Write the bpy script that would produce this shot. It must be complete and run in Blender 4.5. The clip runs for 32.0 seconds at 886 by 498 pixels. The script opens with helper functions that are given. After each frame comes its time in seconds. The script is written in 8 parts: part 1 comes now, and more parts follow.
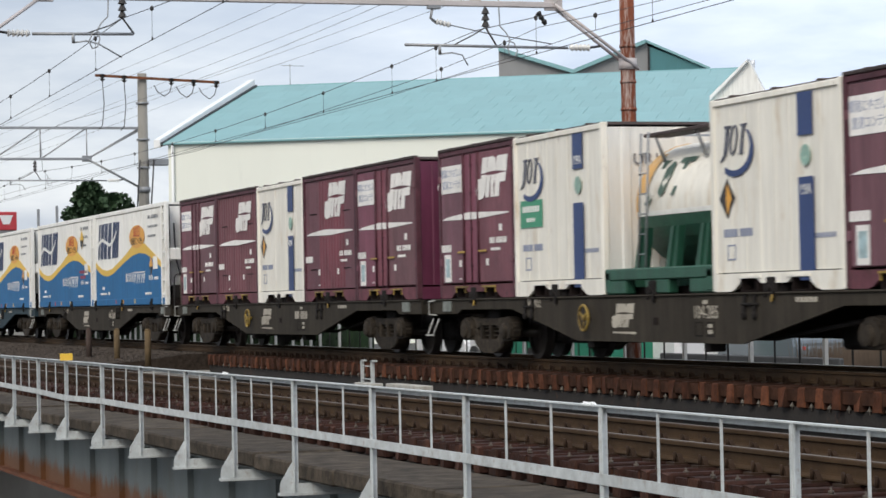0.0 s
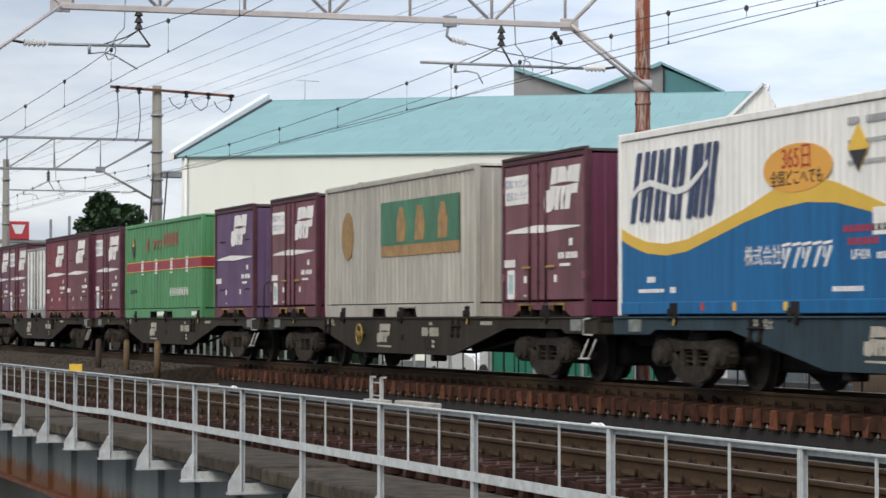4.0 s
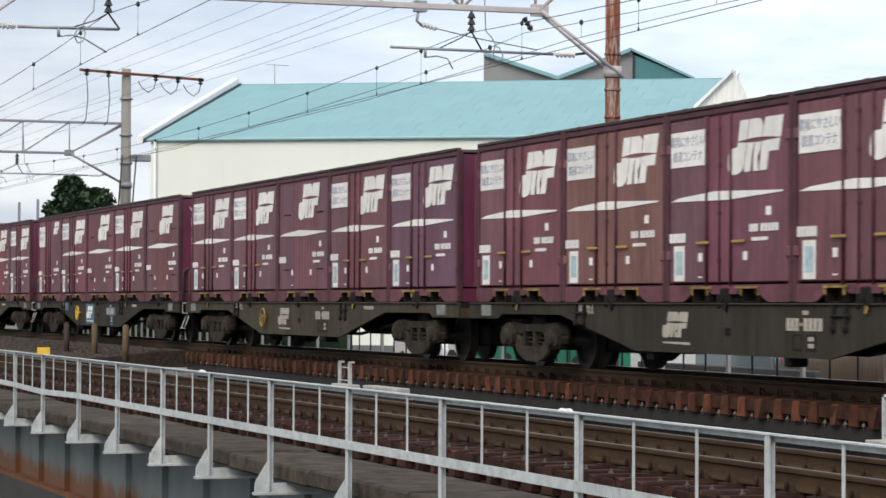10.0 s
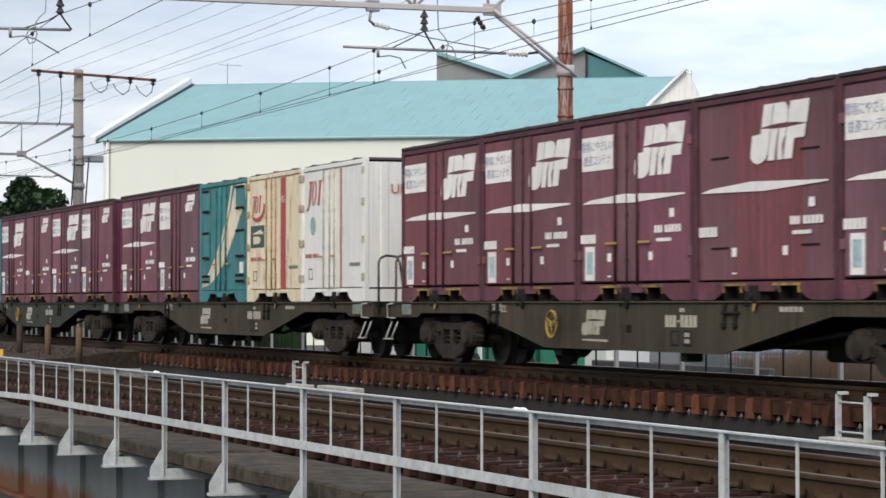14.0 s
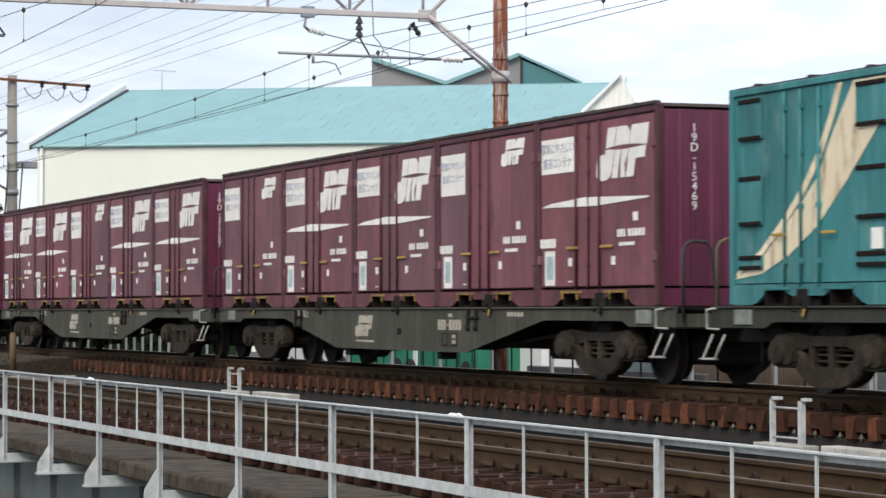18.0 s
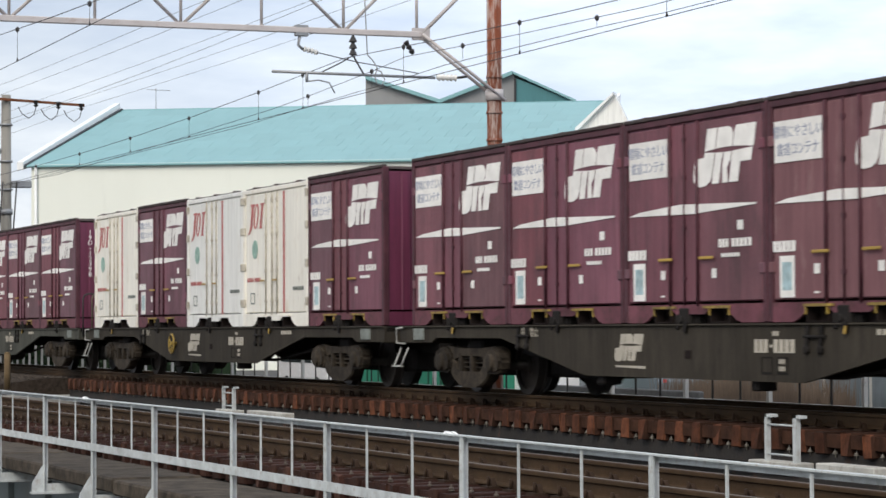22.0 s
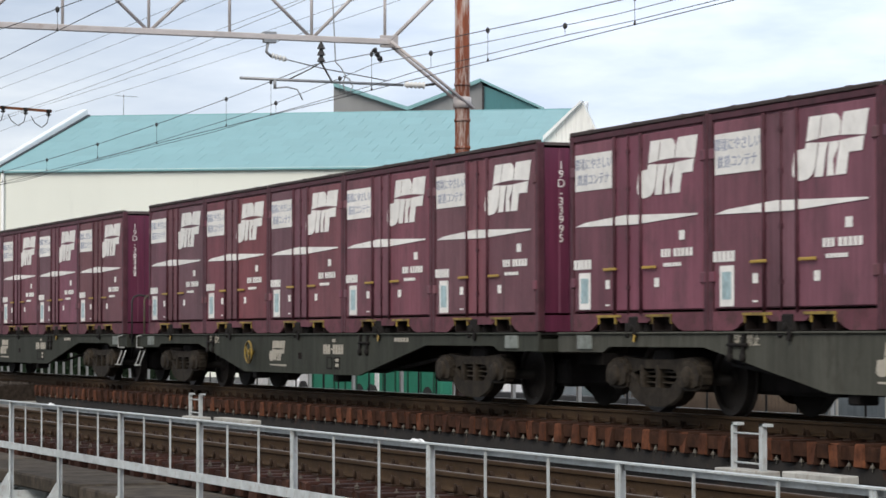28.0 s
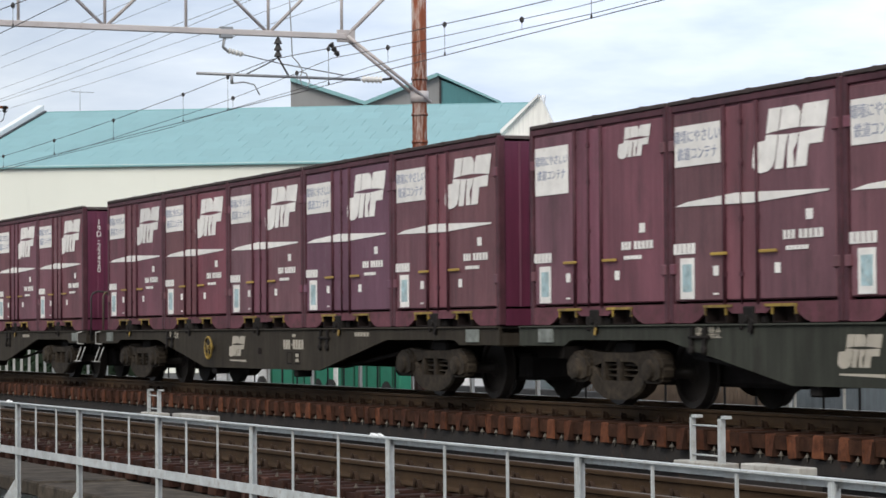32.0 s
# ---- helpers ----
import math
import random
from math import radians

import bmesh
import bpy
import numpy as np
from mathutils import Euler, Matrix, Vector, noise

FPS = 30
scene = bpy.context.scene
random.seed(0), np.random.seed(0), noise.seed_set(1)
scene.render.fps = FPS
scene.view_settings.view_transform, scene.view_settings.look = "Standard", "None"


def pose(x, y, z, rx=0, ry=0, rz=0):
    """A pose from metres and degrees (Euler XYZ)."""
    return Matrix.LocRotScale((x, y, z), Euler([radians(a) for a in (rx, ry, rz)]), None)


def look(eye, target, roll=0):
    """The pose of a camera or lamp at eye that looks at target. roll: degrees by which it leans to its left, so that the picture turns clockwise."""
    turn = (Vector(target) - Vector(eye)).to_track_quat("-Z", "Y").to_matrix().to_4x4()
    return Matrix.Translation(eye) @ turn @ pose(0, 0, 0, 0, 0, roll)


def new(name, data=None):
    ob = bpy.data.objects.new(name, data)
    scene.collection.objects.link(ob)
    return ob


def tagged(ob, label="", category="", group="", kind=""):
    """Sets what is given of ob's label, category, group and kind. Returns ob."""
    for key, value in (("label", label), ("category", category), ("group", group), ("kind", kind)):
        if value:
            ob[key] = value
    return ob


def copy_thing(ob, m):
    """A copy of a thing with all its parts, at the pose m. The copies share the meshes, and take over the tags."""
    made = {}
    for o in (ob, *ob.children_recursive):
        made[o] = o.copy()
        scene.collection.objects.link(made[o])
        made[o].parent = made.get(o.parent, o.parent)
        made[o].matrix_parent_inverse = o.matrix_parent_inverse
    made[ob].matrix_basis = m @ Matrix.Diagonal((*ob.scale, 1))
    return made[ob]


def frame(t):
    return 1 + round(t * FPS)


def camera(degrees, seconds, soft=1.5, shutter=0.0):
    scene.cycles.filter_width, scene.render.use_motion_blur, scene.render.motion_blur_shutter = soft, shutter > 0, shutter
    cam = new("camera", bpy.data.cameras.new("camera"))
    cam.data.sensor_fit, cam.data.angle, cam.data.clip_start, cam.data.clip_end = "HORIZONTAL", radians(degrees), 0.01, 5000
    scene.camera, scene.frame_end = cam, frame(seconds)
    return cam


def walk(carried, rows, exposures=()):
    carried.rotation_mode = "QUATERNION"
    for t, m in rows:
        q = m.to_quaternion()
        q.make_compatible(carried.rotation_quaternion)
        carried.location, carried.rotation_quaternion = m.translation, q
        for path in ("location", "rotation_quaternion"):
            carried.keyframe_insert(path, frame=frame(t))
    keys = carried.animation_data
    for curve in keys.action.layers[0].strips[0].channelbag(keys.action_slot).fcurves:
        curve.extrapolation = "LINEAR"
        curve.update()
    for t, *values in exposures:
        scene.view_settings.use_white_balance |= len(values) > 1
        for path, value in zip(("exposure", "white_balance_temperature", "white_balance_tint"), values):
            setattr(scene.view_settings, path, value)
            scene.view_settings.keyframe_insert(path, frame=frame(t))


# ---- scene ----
EYE = 0.945
LEFT_ENDS = [-42.06, -61.90, -82.19, -102.02, -121.82, -142.00, -161.59, -180.84, -201.11, -220.62, -240.49, -260.52, -281.08, -300.50, -320.95, -340.83, -360.28, -380.10, -400.44, -420.50, -440.06, -460.54, -480.08, -500.46]
AIM = [(0, 71.51, 1.16, -1.12), (0.5, 71.51, 1.16, -0.97), (1, 71.47, 1.20, -1.13), (1.5, 71.62, 1.20, -1.17), (2, 71.63, 1.21, -1.00), 
       (2.5, 71.59, 1.25, -0.66), (3, 71.63, 1.42, -0.24), (3.5, 71.67, 1.62, -0.01), (5.5, 72.03, 1.32, -0.01), (6, 72.14, 1.59, -0.18), 
       (6.5, 72.16, 1.71, -0.13), (7, 72.09, 1.59, -0.14), (7.5, 72.00, 1.49, 0.07), (8, 71.88, 1.51, 0.15), (8.5, 71.75, 1.63, 0.27), 
       (9, 71.58, 1.61, 0.25), (9.5, 71.32, 1.35, 0.28), (10, 71.05, 1.23, 0.29), (10.5, 70.88, 1.35, 0.32), (11, 70.81, 1.52, 0.16), 
       (11.5, 70.72, 1.64, 0.34), (12, 70.59, 1.53, 0.30), (12.5, 70.44, 1.33, 0.30), (13, 70.29, 1.20, 0.30), (13.5, 70.18, 1.17, 0.22), 
       (14, 70.04, 1.22, -0.00), (14.5, 69.82, 1.20, 0.07), (15, 69.59, 1.10, -0.09), (15.5, 69.36, 1.05, -0.20), (17.5, 68.73, 1.41, -0.15), 
       (18, 68.62, 1.35, -0.09), (18.5, 68.59, 1.28, -0.25), (19, 68.63, 1.29, -0.27), (19.5, 68.64, 1.35, -0.28), (20, 68.58, 1.46, -0.49), 
       (20.5, 68.50, 1.56, -0.29), (21, 68.47, 1.64, -0.27), (21.5, 68.48, 1.72, -0.28), (22, 68.50, 1.75, -0.26), (22.5, 68.49, 1.74, -0.23), 
       (23, 68.45, 1.71, -0.20), (23.5, 68.44, 1.69, -0.02), (24, 68.43, 1.71, 0.13), (24.5, 68.40, 1.70, 0.01), (26.5, 67.92, 1.68, -0.13), 
       (27, 67.85, 1.81, -0.35), (27.5, 67.82, 1.87, -0.26), (28, 67.78, 1.91, -0.09), (28.5, 67.71, 1.90, 0.07), (29, 67.64, 1.81, -0.00), 
       (29.5, 67.55, 1.75, -0.05), (30, 67.50, 1.74, -0.14), (30.5, 67.43, 1.76, -0.12), (31, 67.26, 1.75, -0.05), (31.5, 67.03, 1.76, -0.12), 
       (32, 66.87, 1.78, -0.45)]
cam = camera(19.29, 32.0, soft=1.6, shutter=0.16)
walk(cam, [(t, pose(0, 0, EYE, 90 + pitch, -roll, yaw)) for t, yaw, pitch, roll in AIM],
     exposures=[(0.0, 0.04), (2.0, -0.04), (3.5, 0.0), (6.0, 0.10), (9.0, 0.0), (10.0, 0.14), (12.0, 0.12), (15.0, 0.10), (18.0, 0.25), (21.0, 0.10), (22.0, 0.12), (23.0, 0.0), (24.0, -0.10), (27.0, 0.10), (28.0, 0.05), (32.0, 0.04)])


def run(t):
    """Metres that the train has gone at t seconds; it slows down all the way."""
    u = t / 16
    return 276.5836 * u - 25.1120 * u ** 2 - 5.4855 * u ** 3 + 1.3573 * u ** 4


# ---- world and light ----
SUN_DIR = Vector((0.52, -0.55, 0.65)).normalized()
world = bpy.data.worlds.new("overcast_sky")
scene.world = world
world.use_nodes = True
wn, wl = world.node_tree.nodes, world.node_tree.links
wn.clear()
sky = wn.new("ShaderNodeTexSky")
sky.sky_type, sky.sun_disc = "NISHITA", False
sky.sun_elevation = math.asin(SUN_DIR.z)
sky.sun_rotation = math.atan2(SUN_DIR.x, SUN_DIR.y)
sky.air_density, sky.dust_density = 1.0, 2.0
coord = wn.new("ShaderNodeTexCoord")
stretch = wn.new("ShaderNodeMapping")
stretch.inputs["Scale"].default_value = (2.2, 2.2, 9.0)
cloud = wn.new("ShaderNodeTexNoise")
cloud.inputs["Scale"].default_value, cloud.inputs["Detail"].default_value, cloud.inputs["Roughness"].default_value = 2.2, 7.0, 0.55
ramp = wn.new("ShaderNodeValToRGB")
ramp.color_ramp.elements[0].position, ramp.color_ramp.elements[0].color = 0.36, (0.35, 0.40, 0.495, 1)
ramp.color_ramp.elements[1].position, ramp.color_ramp.elements[1].color = 0.62, (0.65, 0.675, 0.71, 1)
mid = ramp.color_ramp.elements.new(0.5)
mid.color = (0.48, 0.52, 0.59, 1)
skylight = wn.new("ShaderNodeVectorMath")
skylight.operation = "SCALE"
skylight.inputs["Scale"].default_value = 0.10
veil = wn.new("ShaderNodeMix")
veil.data_type = "RGBA"
veil.inputs["Factor"].default_value = 0.85
back = wn.new("ShaderNodeBackground")
back.inputs["Strength"].default_value = 1.55
wout = wn.new("ShaderNodeOutputWorld")
wl.new(coord.outputs["Generated"], stretch.inputs["Vector"])
wl.new(stretch.outputs["Vector"], cloud.inputs["Vector"])
wl.new(cloud.outputs["Fac"], ramp.inputs["Fac"])
wl.new(sky.outputs["Color"], skylight.inputs[0])
wl.new(skylight.outputs["Vector"], veil.inputs["A"])
# the cloud layer is brighter towards +y, the side away from the sun
axes = wn.new("ShaderNodeSeparateXYZ")
glow = wn.new("ShaderNodeMapRange")
glow.interpolation_type = "SMOOTHSTEP"
glow.inputs["From Min"].default_value, glow.inputs["From Max"].default_value = 0.05, 0.62
glow.inputs["To Min"].default_value, glow.inputs["To Max"].default_value = 0.80, 1.52
lit = wn.new("ShaderNodeVectorMath")
lit.operation = "SCALE"
wl.new(coord.outputs["Generated"], axes.inputs["Vector"])
wl.new(axes.outputs["Y"], glow.inputs["Value"])
wl.new(ramp.outputs["Color"], lit.inputs[0])
wl.new(glow.outputs["Result"], lit.inputs["Scale"])
wl.new(lit.outputs["Vector"], veil.inputs["B"])
wl.new(veil.outputs["Result"], back.inputs["Color"])
wl.new(back.outputs["Background"], wout.inputs["Surface"])

lamp = bpy.data.lights.new("sun", "SUN")
lamp.energy, lamp.angle, lamp.color = 2.1, radians(35), (1.0, 0.93, 0.83)
sun = new("sun", lamp)
sun.matrix_basis = look((0, 0, 60), Vector((0, 0, 60)) - SUN_DIR)

# ---- materials ----


def surface(name, colour, rough=0.6, metal=0.0, vary=0.12, scale=1.5, grain=30.0, bump=0.15, dirt=None, dirt_amount=0.3,
            streak=1.0, spread=0.06, runs=0.0, rust=0.0, shine=0.5, hue=0.0):
    """A worn surface: base colour, soft large-scale variation, fine grain, dirt in patches or runs, a little relief."""
    m = bpy.data.materials.new(name)
    m.use_nodes = True
    n, l = m.node_tree.nodes, m.node_tree.links
    bsdf = n["Principled BSDF"]
    tc, info = n.new("ShaderNodeTexCoord"), n.new("ShaderNodeObjectInfo")
    shift = n.new("ShaderNodeVectorMath")
    shift.operation = "MULTIPLY_ADD"
    shift.inputs[1].default_value = (1, 1, 1)
    comb = n.new("ShaderNodeMath")
    comb.operation = "MULTIPLY"
    comb.inputs[1].default_value = 61.0
    l.new(info.outputs["Random"], comb.inputs[0])
    l.new(tc.outputs["Object"], shift.inputs[0])
    l.new(comb.outputs[0], shift.inputs[2])
    mp = n.new("ShaderNodeMapping")
    mp.inputs["Scale"].default_value = (1, 1, streak)
    l.new(shift.outputs[0], mp.inputs["Vector"])
    big, fine = n.new("ShaderNodeTexNoise"), n.new("ShaderNodeTexNoise")
    big.inputs["Scale"].default_value, big.inputs["Detail"].default_value, big.inputs["Roughness"].default_value = scale, 6, 0.62
    fine.inputs["Scale"].default_value, fine.inputs["Detail"].default_value = grain, 4
    l.new(mp.outputs[0], big.inputs["Vector"])
    l.new(shift.outputs[0], fine.inputs["Vector"])
    val = n.new("ShaderNodeMapRange")
    val.inputs["From Min"].default_value, val.inputs["From Max"].default_value = 0.3, 0.7
    val.inputs["To Min"].default_value, val.inputs["To Max"].default_value = 1 - vary, 1 + vary
    l.new(big.outputs["Fac"], val.inputs["Value"])
    val2 = n.new("ShaderNodeMapRange")
    val2.inputs["To Min"].default_value, val2.inputs["To Max"].default_value = 1 - spread, 1 + spread
    l.new(info.outputs["Random"], val2.inputs["Value"])
    mul = n.new("ShaderNodeMath")
    mul.operation = "MULTIPLY"
    l.new(val.outputs[0], mul.inputs[0])
    l.new(val2.outputs[0], mul.inputs[1])
    hs = n.new("ShaderNodeHueSaturation")
    hs.inputs["Color"].default_value = (*colour, 1)
    if hue:
        # pieces painted and faded at different times
        odd, tint, fade = n.new("ShaderNodeTexWhiteNoise"), n.new("ShaderNodeMapRange"), n.new("ShaderNodeMapRange")
        odd.noise_dimensions = "1D"
        l.new(comb.outputs[0], odd.inputs["W"])
        tint.inputs["To Min"].default_value, tint.inputs["To Max"].default_value = 0.5 - hue, 0.5 + hue
        fade.inputs["To Min"].default_value, fade.inputs["To Max"].default_value = 0.76, 1.0
        l.new(odd.outputs["Value"], tint.inputs["Value"])
        l.new(info.outputs["Random"], fade.inputs["Value"])
        l.new(tint.outputs[0], hs.inputs["Hue"])
        l.new(fade.outputs[0], hs.inputs["Saturation"])
    l.new(mul.outputs[0], hs.inputs["Value"])
    col = hs.outputs["Color"]
    if dirt:
        second = n.new("ShaderNodeTexNoise")
        second.inputs["Scale"].default_value, second.inputs["Detail"].default_value = scale * 2.3, 8
        second.inputs["Roughness"].default_value = 0.7
        l.new(mp.outputs[0], second.inputs["Vector"])
        edge = n.new("ShaderNodeMapRange")
        edge.inputs["From Min"].default_value = 0.72 - 0.4 * dirt_amount
        edge.inputs["From Max"].default_value = 0.95 - 0.4 * dirt_amount
        l.new(second.outputs["Fac"], edge.inputs["Value"])
        mix = n.new("ShaderNodeMix")
        mix.data_type = "RGBA"
        mix.inputs["B"].default_value = (*dirt, 1)
        l.new(edge.outputs[0], mix.inputs["Factor"])
        l.new(col, mix.inputs["A"])
        col = mix.outputs["Result"]
    if runs:
        # rain streaks down the face
        lane = n.new("ShaderNodeMapping")
        lane.inputs["Scale"].default_value = (7, 7, 0.35)
        l.new(shift.outputs[0], lane.inputs["Vector"])
        drip = n.new("ShaderNodeTexNoise")
        drip.inputs["Scale"].default_value, drip.inputs["Detail"].default_value, drip.inputs["Roughness"].default_value = 1.6, 5, 0.65
        l.new(lane.outputs[0], drip.inputs["Vector"])
        depth = n.new("ShaderNodeMapRange")
        depth.inputs["From Min"].default_value, depth.inputs["From Max"].default_value = 0.32, 0.68
        depth.inputs["To Min"].default_value, depth.inputs["To Max"].default_value = 1 - runs, 1 + 0.35 * runs
        l.new(drip.outputs["Fac"], depth.inputs["Value"])
        wash = n.new("ShaderNodeHueSaturation")
        l.new(col, wash.inputs["Color"])
        l.new(depth.outputs[0], wash.inputs["Value"])
        col = wash.outputs["Color"]
    if rust:
        lane2 = n.new("ShaderNodeMapping")
        lane2.inputs["Scale"].default_value = (5, 5, 0.9)
        l.new(shift.outputs[0], lane2.inputs["Vector"])
        spot = n.new("ShaderNodeTexNoise")
        spot.inputs["Scale"].default_value, spot.inputs["Detail"].default_value, spot.inputs["Roughness"].default_value = 1.3, 9, 0.75
        l.new(lane2.outputs[0], spot.inputs["Vector"])
        cut = n.new("ShaderNodeMapRange")
        cut.inputs["From Min"].default_value, cut.inputs["From Max"].default_value = 0.74 - 0.3 * rust, 0.86 - 0.3 * rust
        cut.inputs["To Max"].default_value = 0.8
        l.new(spot.outputs["Fac"], cut.inputs["Value"])
        bleed = n.new("ShaderNodeMix")
        bleed.data_type = "RGBA"
        bleed.inputs["B"].default_value = (0.17, 0.075, 0.035, 1)
        l.new(cut.outputs[0], bleed.inputs["Factor"])
        l.new(col, bleed.inputs["A"])
        col = bleed.outputs["Result"]
    bsdf.inputs["Specular IOR Level"].default_value = shine
    l.new(col, bsdf.inputs["Base Color"])
    rr = n.new("ShaderNodeMapRange")
    rr.inputs["To Min"].default_value, rr.inputs["To Max"].default_value = max(0.05, rough - 0.12), min(1, rough + 0.12)
    l.new(fine.outputs["Fac"], rr.inputs["Value"])
    l.new(rr.outputs[0], bsdf.inputs["Roughness"])
    bsdf.inputs["Metallic"].default_value = metal
    if bump:
        bp = n.new("ShaderNodeBump")
        bp.inputs["Strength"].default_value, bp.inputs["Distance"].default_value = bump, 0.01
        l.new(fine.outputs["Fac"], bp.inputs["Height"])
        l.new(bp.outputs[0], bsdf.inputs["Normal"])
    return m


RUST = (0.16, 0.055, 0.022)
GRIME = (0.035, 0.030, 0.027)
M = {}
M["maroon"] = surface("maroon_paint", (0.184, 0.060, 0.082), 0.6, vary=0.30, scale=1.1, dirt=(0.098, 0.050, 0.056), dirt_amount=0.50, streak=0.4, spread=0.14, runs=0.22, rust=0.20, shine=0.35, hue=0.012)
M["redbrown"] = surface("red_brown_paint", (0.176, 0.051, 0.067), 0.6, vary=0.24, scale=1.0, dirt=(0.094, 0.042, 0.044), dirt_amount=0.46, streak=0.4, spread=0.13, runs=0.20, rust=0.18, shine=0.35, hue=0.010)
M["purple"] = surface("purple_faded_paint", (0.155, 0.072, 0.106), 0.65, vary=0.22, dirt=(0.17, 0.105, 0.13), dirt_amount=0.42, streak=0.45, spread=0.1, runs=0.16, rust=0.16, shine=0.35)
M["violet"] = surface("violet_paint", (0.125, 0.075, 0.15), 0.65, vary=0.18, dirt=(0.19, 0.13, 0.17), dirt_amount=0.4, streak=0.45, runs=0.2, shine=0.35)
M["pink"] = surface("chalky_maroon_paint", (0.20, 0.095, 0.105), 0.8, vary=0.16, dirt=(0.30, 0.19, 0.19), dirt_amount=0.4, streak=0.45, runs=0.2, rust=0.1, shine=0.3)
M["tan"] = surface("sun_bleached_brown_paint", (0.215, 0.108, 0.096), 0.8, vary=0.22, dirt=(0.27, 0.17, 0.13), dirt_amount=0.42, streak=0.45, runs=0.25, rust=0.2, shine=0.3)
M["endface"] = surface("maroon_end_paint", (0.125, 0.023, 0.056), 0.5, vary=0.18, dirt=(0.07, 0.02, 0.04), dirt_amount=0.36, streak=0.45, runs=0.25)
M["white"] = surface("white_marking_paint", (0.84, 0.82, 0.78), 0.6, vary=0.10, scale=4, dirt=(0.48, 0.41, 0.34), dirt_amount=0.30, bump=0)
M["cream"] = surface("cream_container_paint", (0.87, 0.84, 0.75), 0.5, vary=0.08, dirt=(0.62, 0.50, 0.34), dirt_amount=0.42, streak=0.3, runs=0.12, rust=0.42)
M["ochre"] = surface("yellowed_cream_paint", (0.84, 0.73, 0.52), 0.5, vary=0.1, dirt=(0.66, 0.44, 0.20), dirt_amount=0.46, streak=0.3, runs=0.14, rust=0.68)
M["chalk"] = surface("white_container_paint", (0.85, 0.845, 0.80), 0.5, vary=0.07, dirt=(0.60, 0.55, 0.47), dirt_amount=0.38, streak=0.3, runs=0.14, rust=0.42)
M["grey_lt"] = surface("light_grey_container_paint", (0.47, 0.445, 0.385), 0.6, vary=0.12, dirt=(0.28, 0.22, 0.15), dirt_amount=0.42, streak=0.3, runs=0.25, rust=0.3)
M["silver"] = surface("silver_panel_paint", (0.80, 0.81, 0.79), 0.5, 0.0, vary=0.08, dirt=(0.30, 0.28, 0.26), dirt_amount=0.4, streak=0.3, runs=0.25, rust=0.2)
M["green"] = surface("green_container_paint", (0.082, 0.272, 0.108), 0.55, vary=0.16, dirt=(0.05, 0.10, 0.05), dirt_amount=0.36, streak=0.35, runs=0.22, rust=0.1)
M["lime"] = surface("lime_green_paint", (0.15, 0.36, 0.080), 0.55, vary=0.12, dirt=(0.11, 0.27, 0.05), dirt_amount=0.36, streak=0.35, runs=0.16, rust=0.1)
M["darkgreen"] = surface("dark_green_frame_paint", (0.012, 0.075, 0.045), 0.5, vary=0.12, dirt=GRIME, dirt_amount=0.25)
M["teal"] = surface("teal_container_paint", (0.044, 0.215, 0.228), 0.6, vary=0.3, dirt=(0.13, 0.29, 0.28), dirt_amount=0.52, streak=0.35, runs=0.28, rust=0.30, shine=0.35)
M["blue"] = surface("bright_blue_paint", (0.006, 0.135, 0.34), 0.55, vary=0.12, dirt=(0.02, 0.10, 0.22), dirt_amount=0.36, streak=0.2, runs=0.28, shine=0.3)
M["navy"] = surface("navy_marking_paint", (0.024, 0.052, 0.165), 0.5, vary=0.08, bump=0)
M["yellow"] = surface("golden_yellow_paint", (0.76, 0.48, 0.055), 0.5, vary=0.06, bump=0)
M["orange"] = surface("orange_marking_paint", (0.74, 0.36, 0.05), 0.5, vary=0.06, bump=0)
M["red"] = surface("red_marking_paint", (0.42, 0.035, 0.035), 0.5, vary=0.08, bump=0)
M["mark_green"] = surface("green_marking_paint", (0.05, 0.28, 0.16), 0.5, vary=0.08, bump=0)
M["mark_blue"] = surface("pale_blue_marking_paint", (0.36, 0.50, 0.53), 0.5, vary=0.35, scale=9, dirt=(0.62, 0.66, 0.62), dirt_amount=0.5, bump=0)
M["wagon_white"] = surface("dirty_wagon_lettering", (0.44, 0.40, 0.33), 0.7, vary=0.15, scale=3, dirt=(0.16, 0.14, 0.11), dirt_amount=0.35, bump=0)
M["handle"] = surface("worn_yellow_handle_paint", (0.40, 0.26, 0.05), 0.6, vary=0.2, dirt=(0.12, 0.06, 0.03), dirt_amount=0.4)
M["print"] = surface("faded_blue_grey_print", (0.27, 0.30, 0.40), 0.6, vary=0.2, scale=5, bump=0)
M["black"] = surface("black_marking_paint", (0.02, 0.02, 0.022), 0.55, vary=0.1, bump=0)
M["chassis"] = surface("grimy_wagon_steel", (0.047, 0.040, 0.031), 0.75, vary=0.25, scale=1.6, dirt=(0.030, 0.026, 0.022), dirt_amount=0.45, streak=0.5, runs=0.25, rust=0.15, shine=0.12)
M["chassis_green"] = surface("grimy_green_grey_wagon_steel", (0.051, 0.054, 0.044), 0.75, vary=0.22, scale=1.6, dirt=(0.034, 0.030, 0.026), dirt_amount=0.42, streak=0.5, runs=0.25, rust=0.15, shine=0.12)
M["chassis_blue"] = surface("grimy_blue_grey_wagon_steel", (0.040, 0.064, 0.078), 0.7, vary=0.22, scale=1.6, dirt=(0.030, 0.028, 0.026), dirt_amount=0.40, streak=0.5, runs=0.25, rust=0.15, shine=0.12)
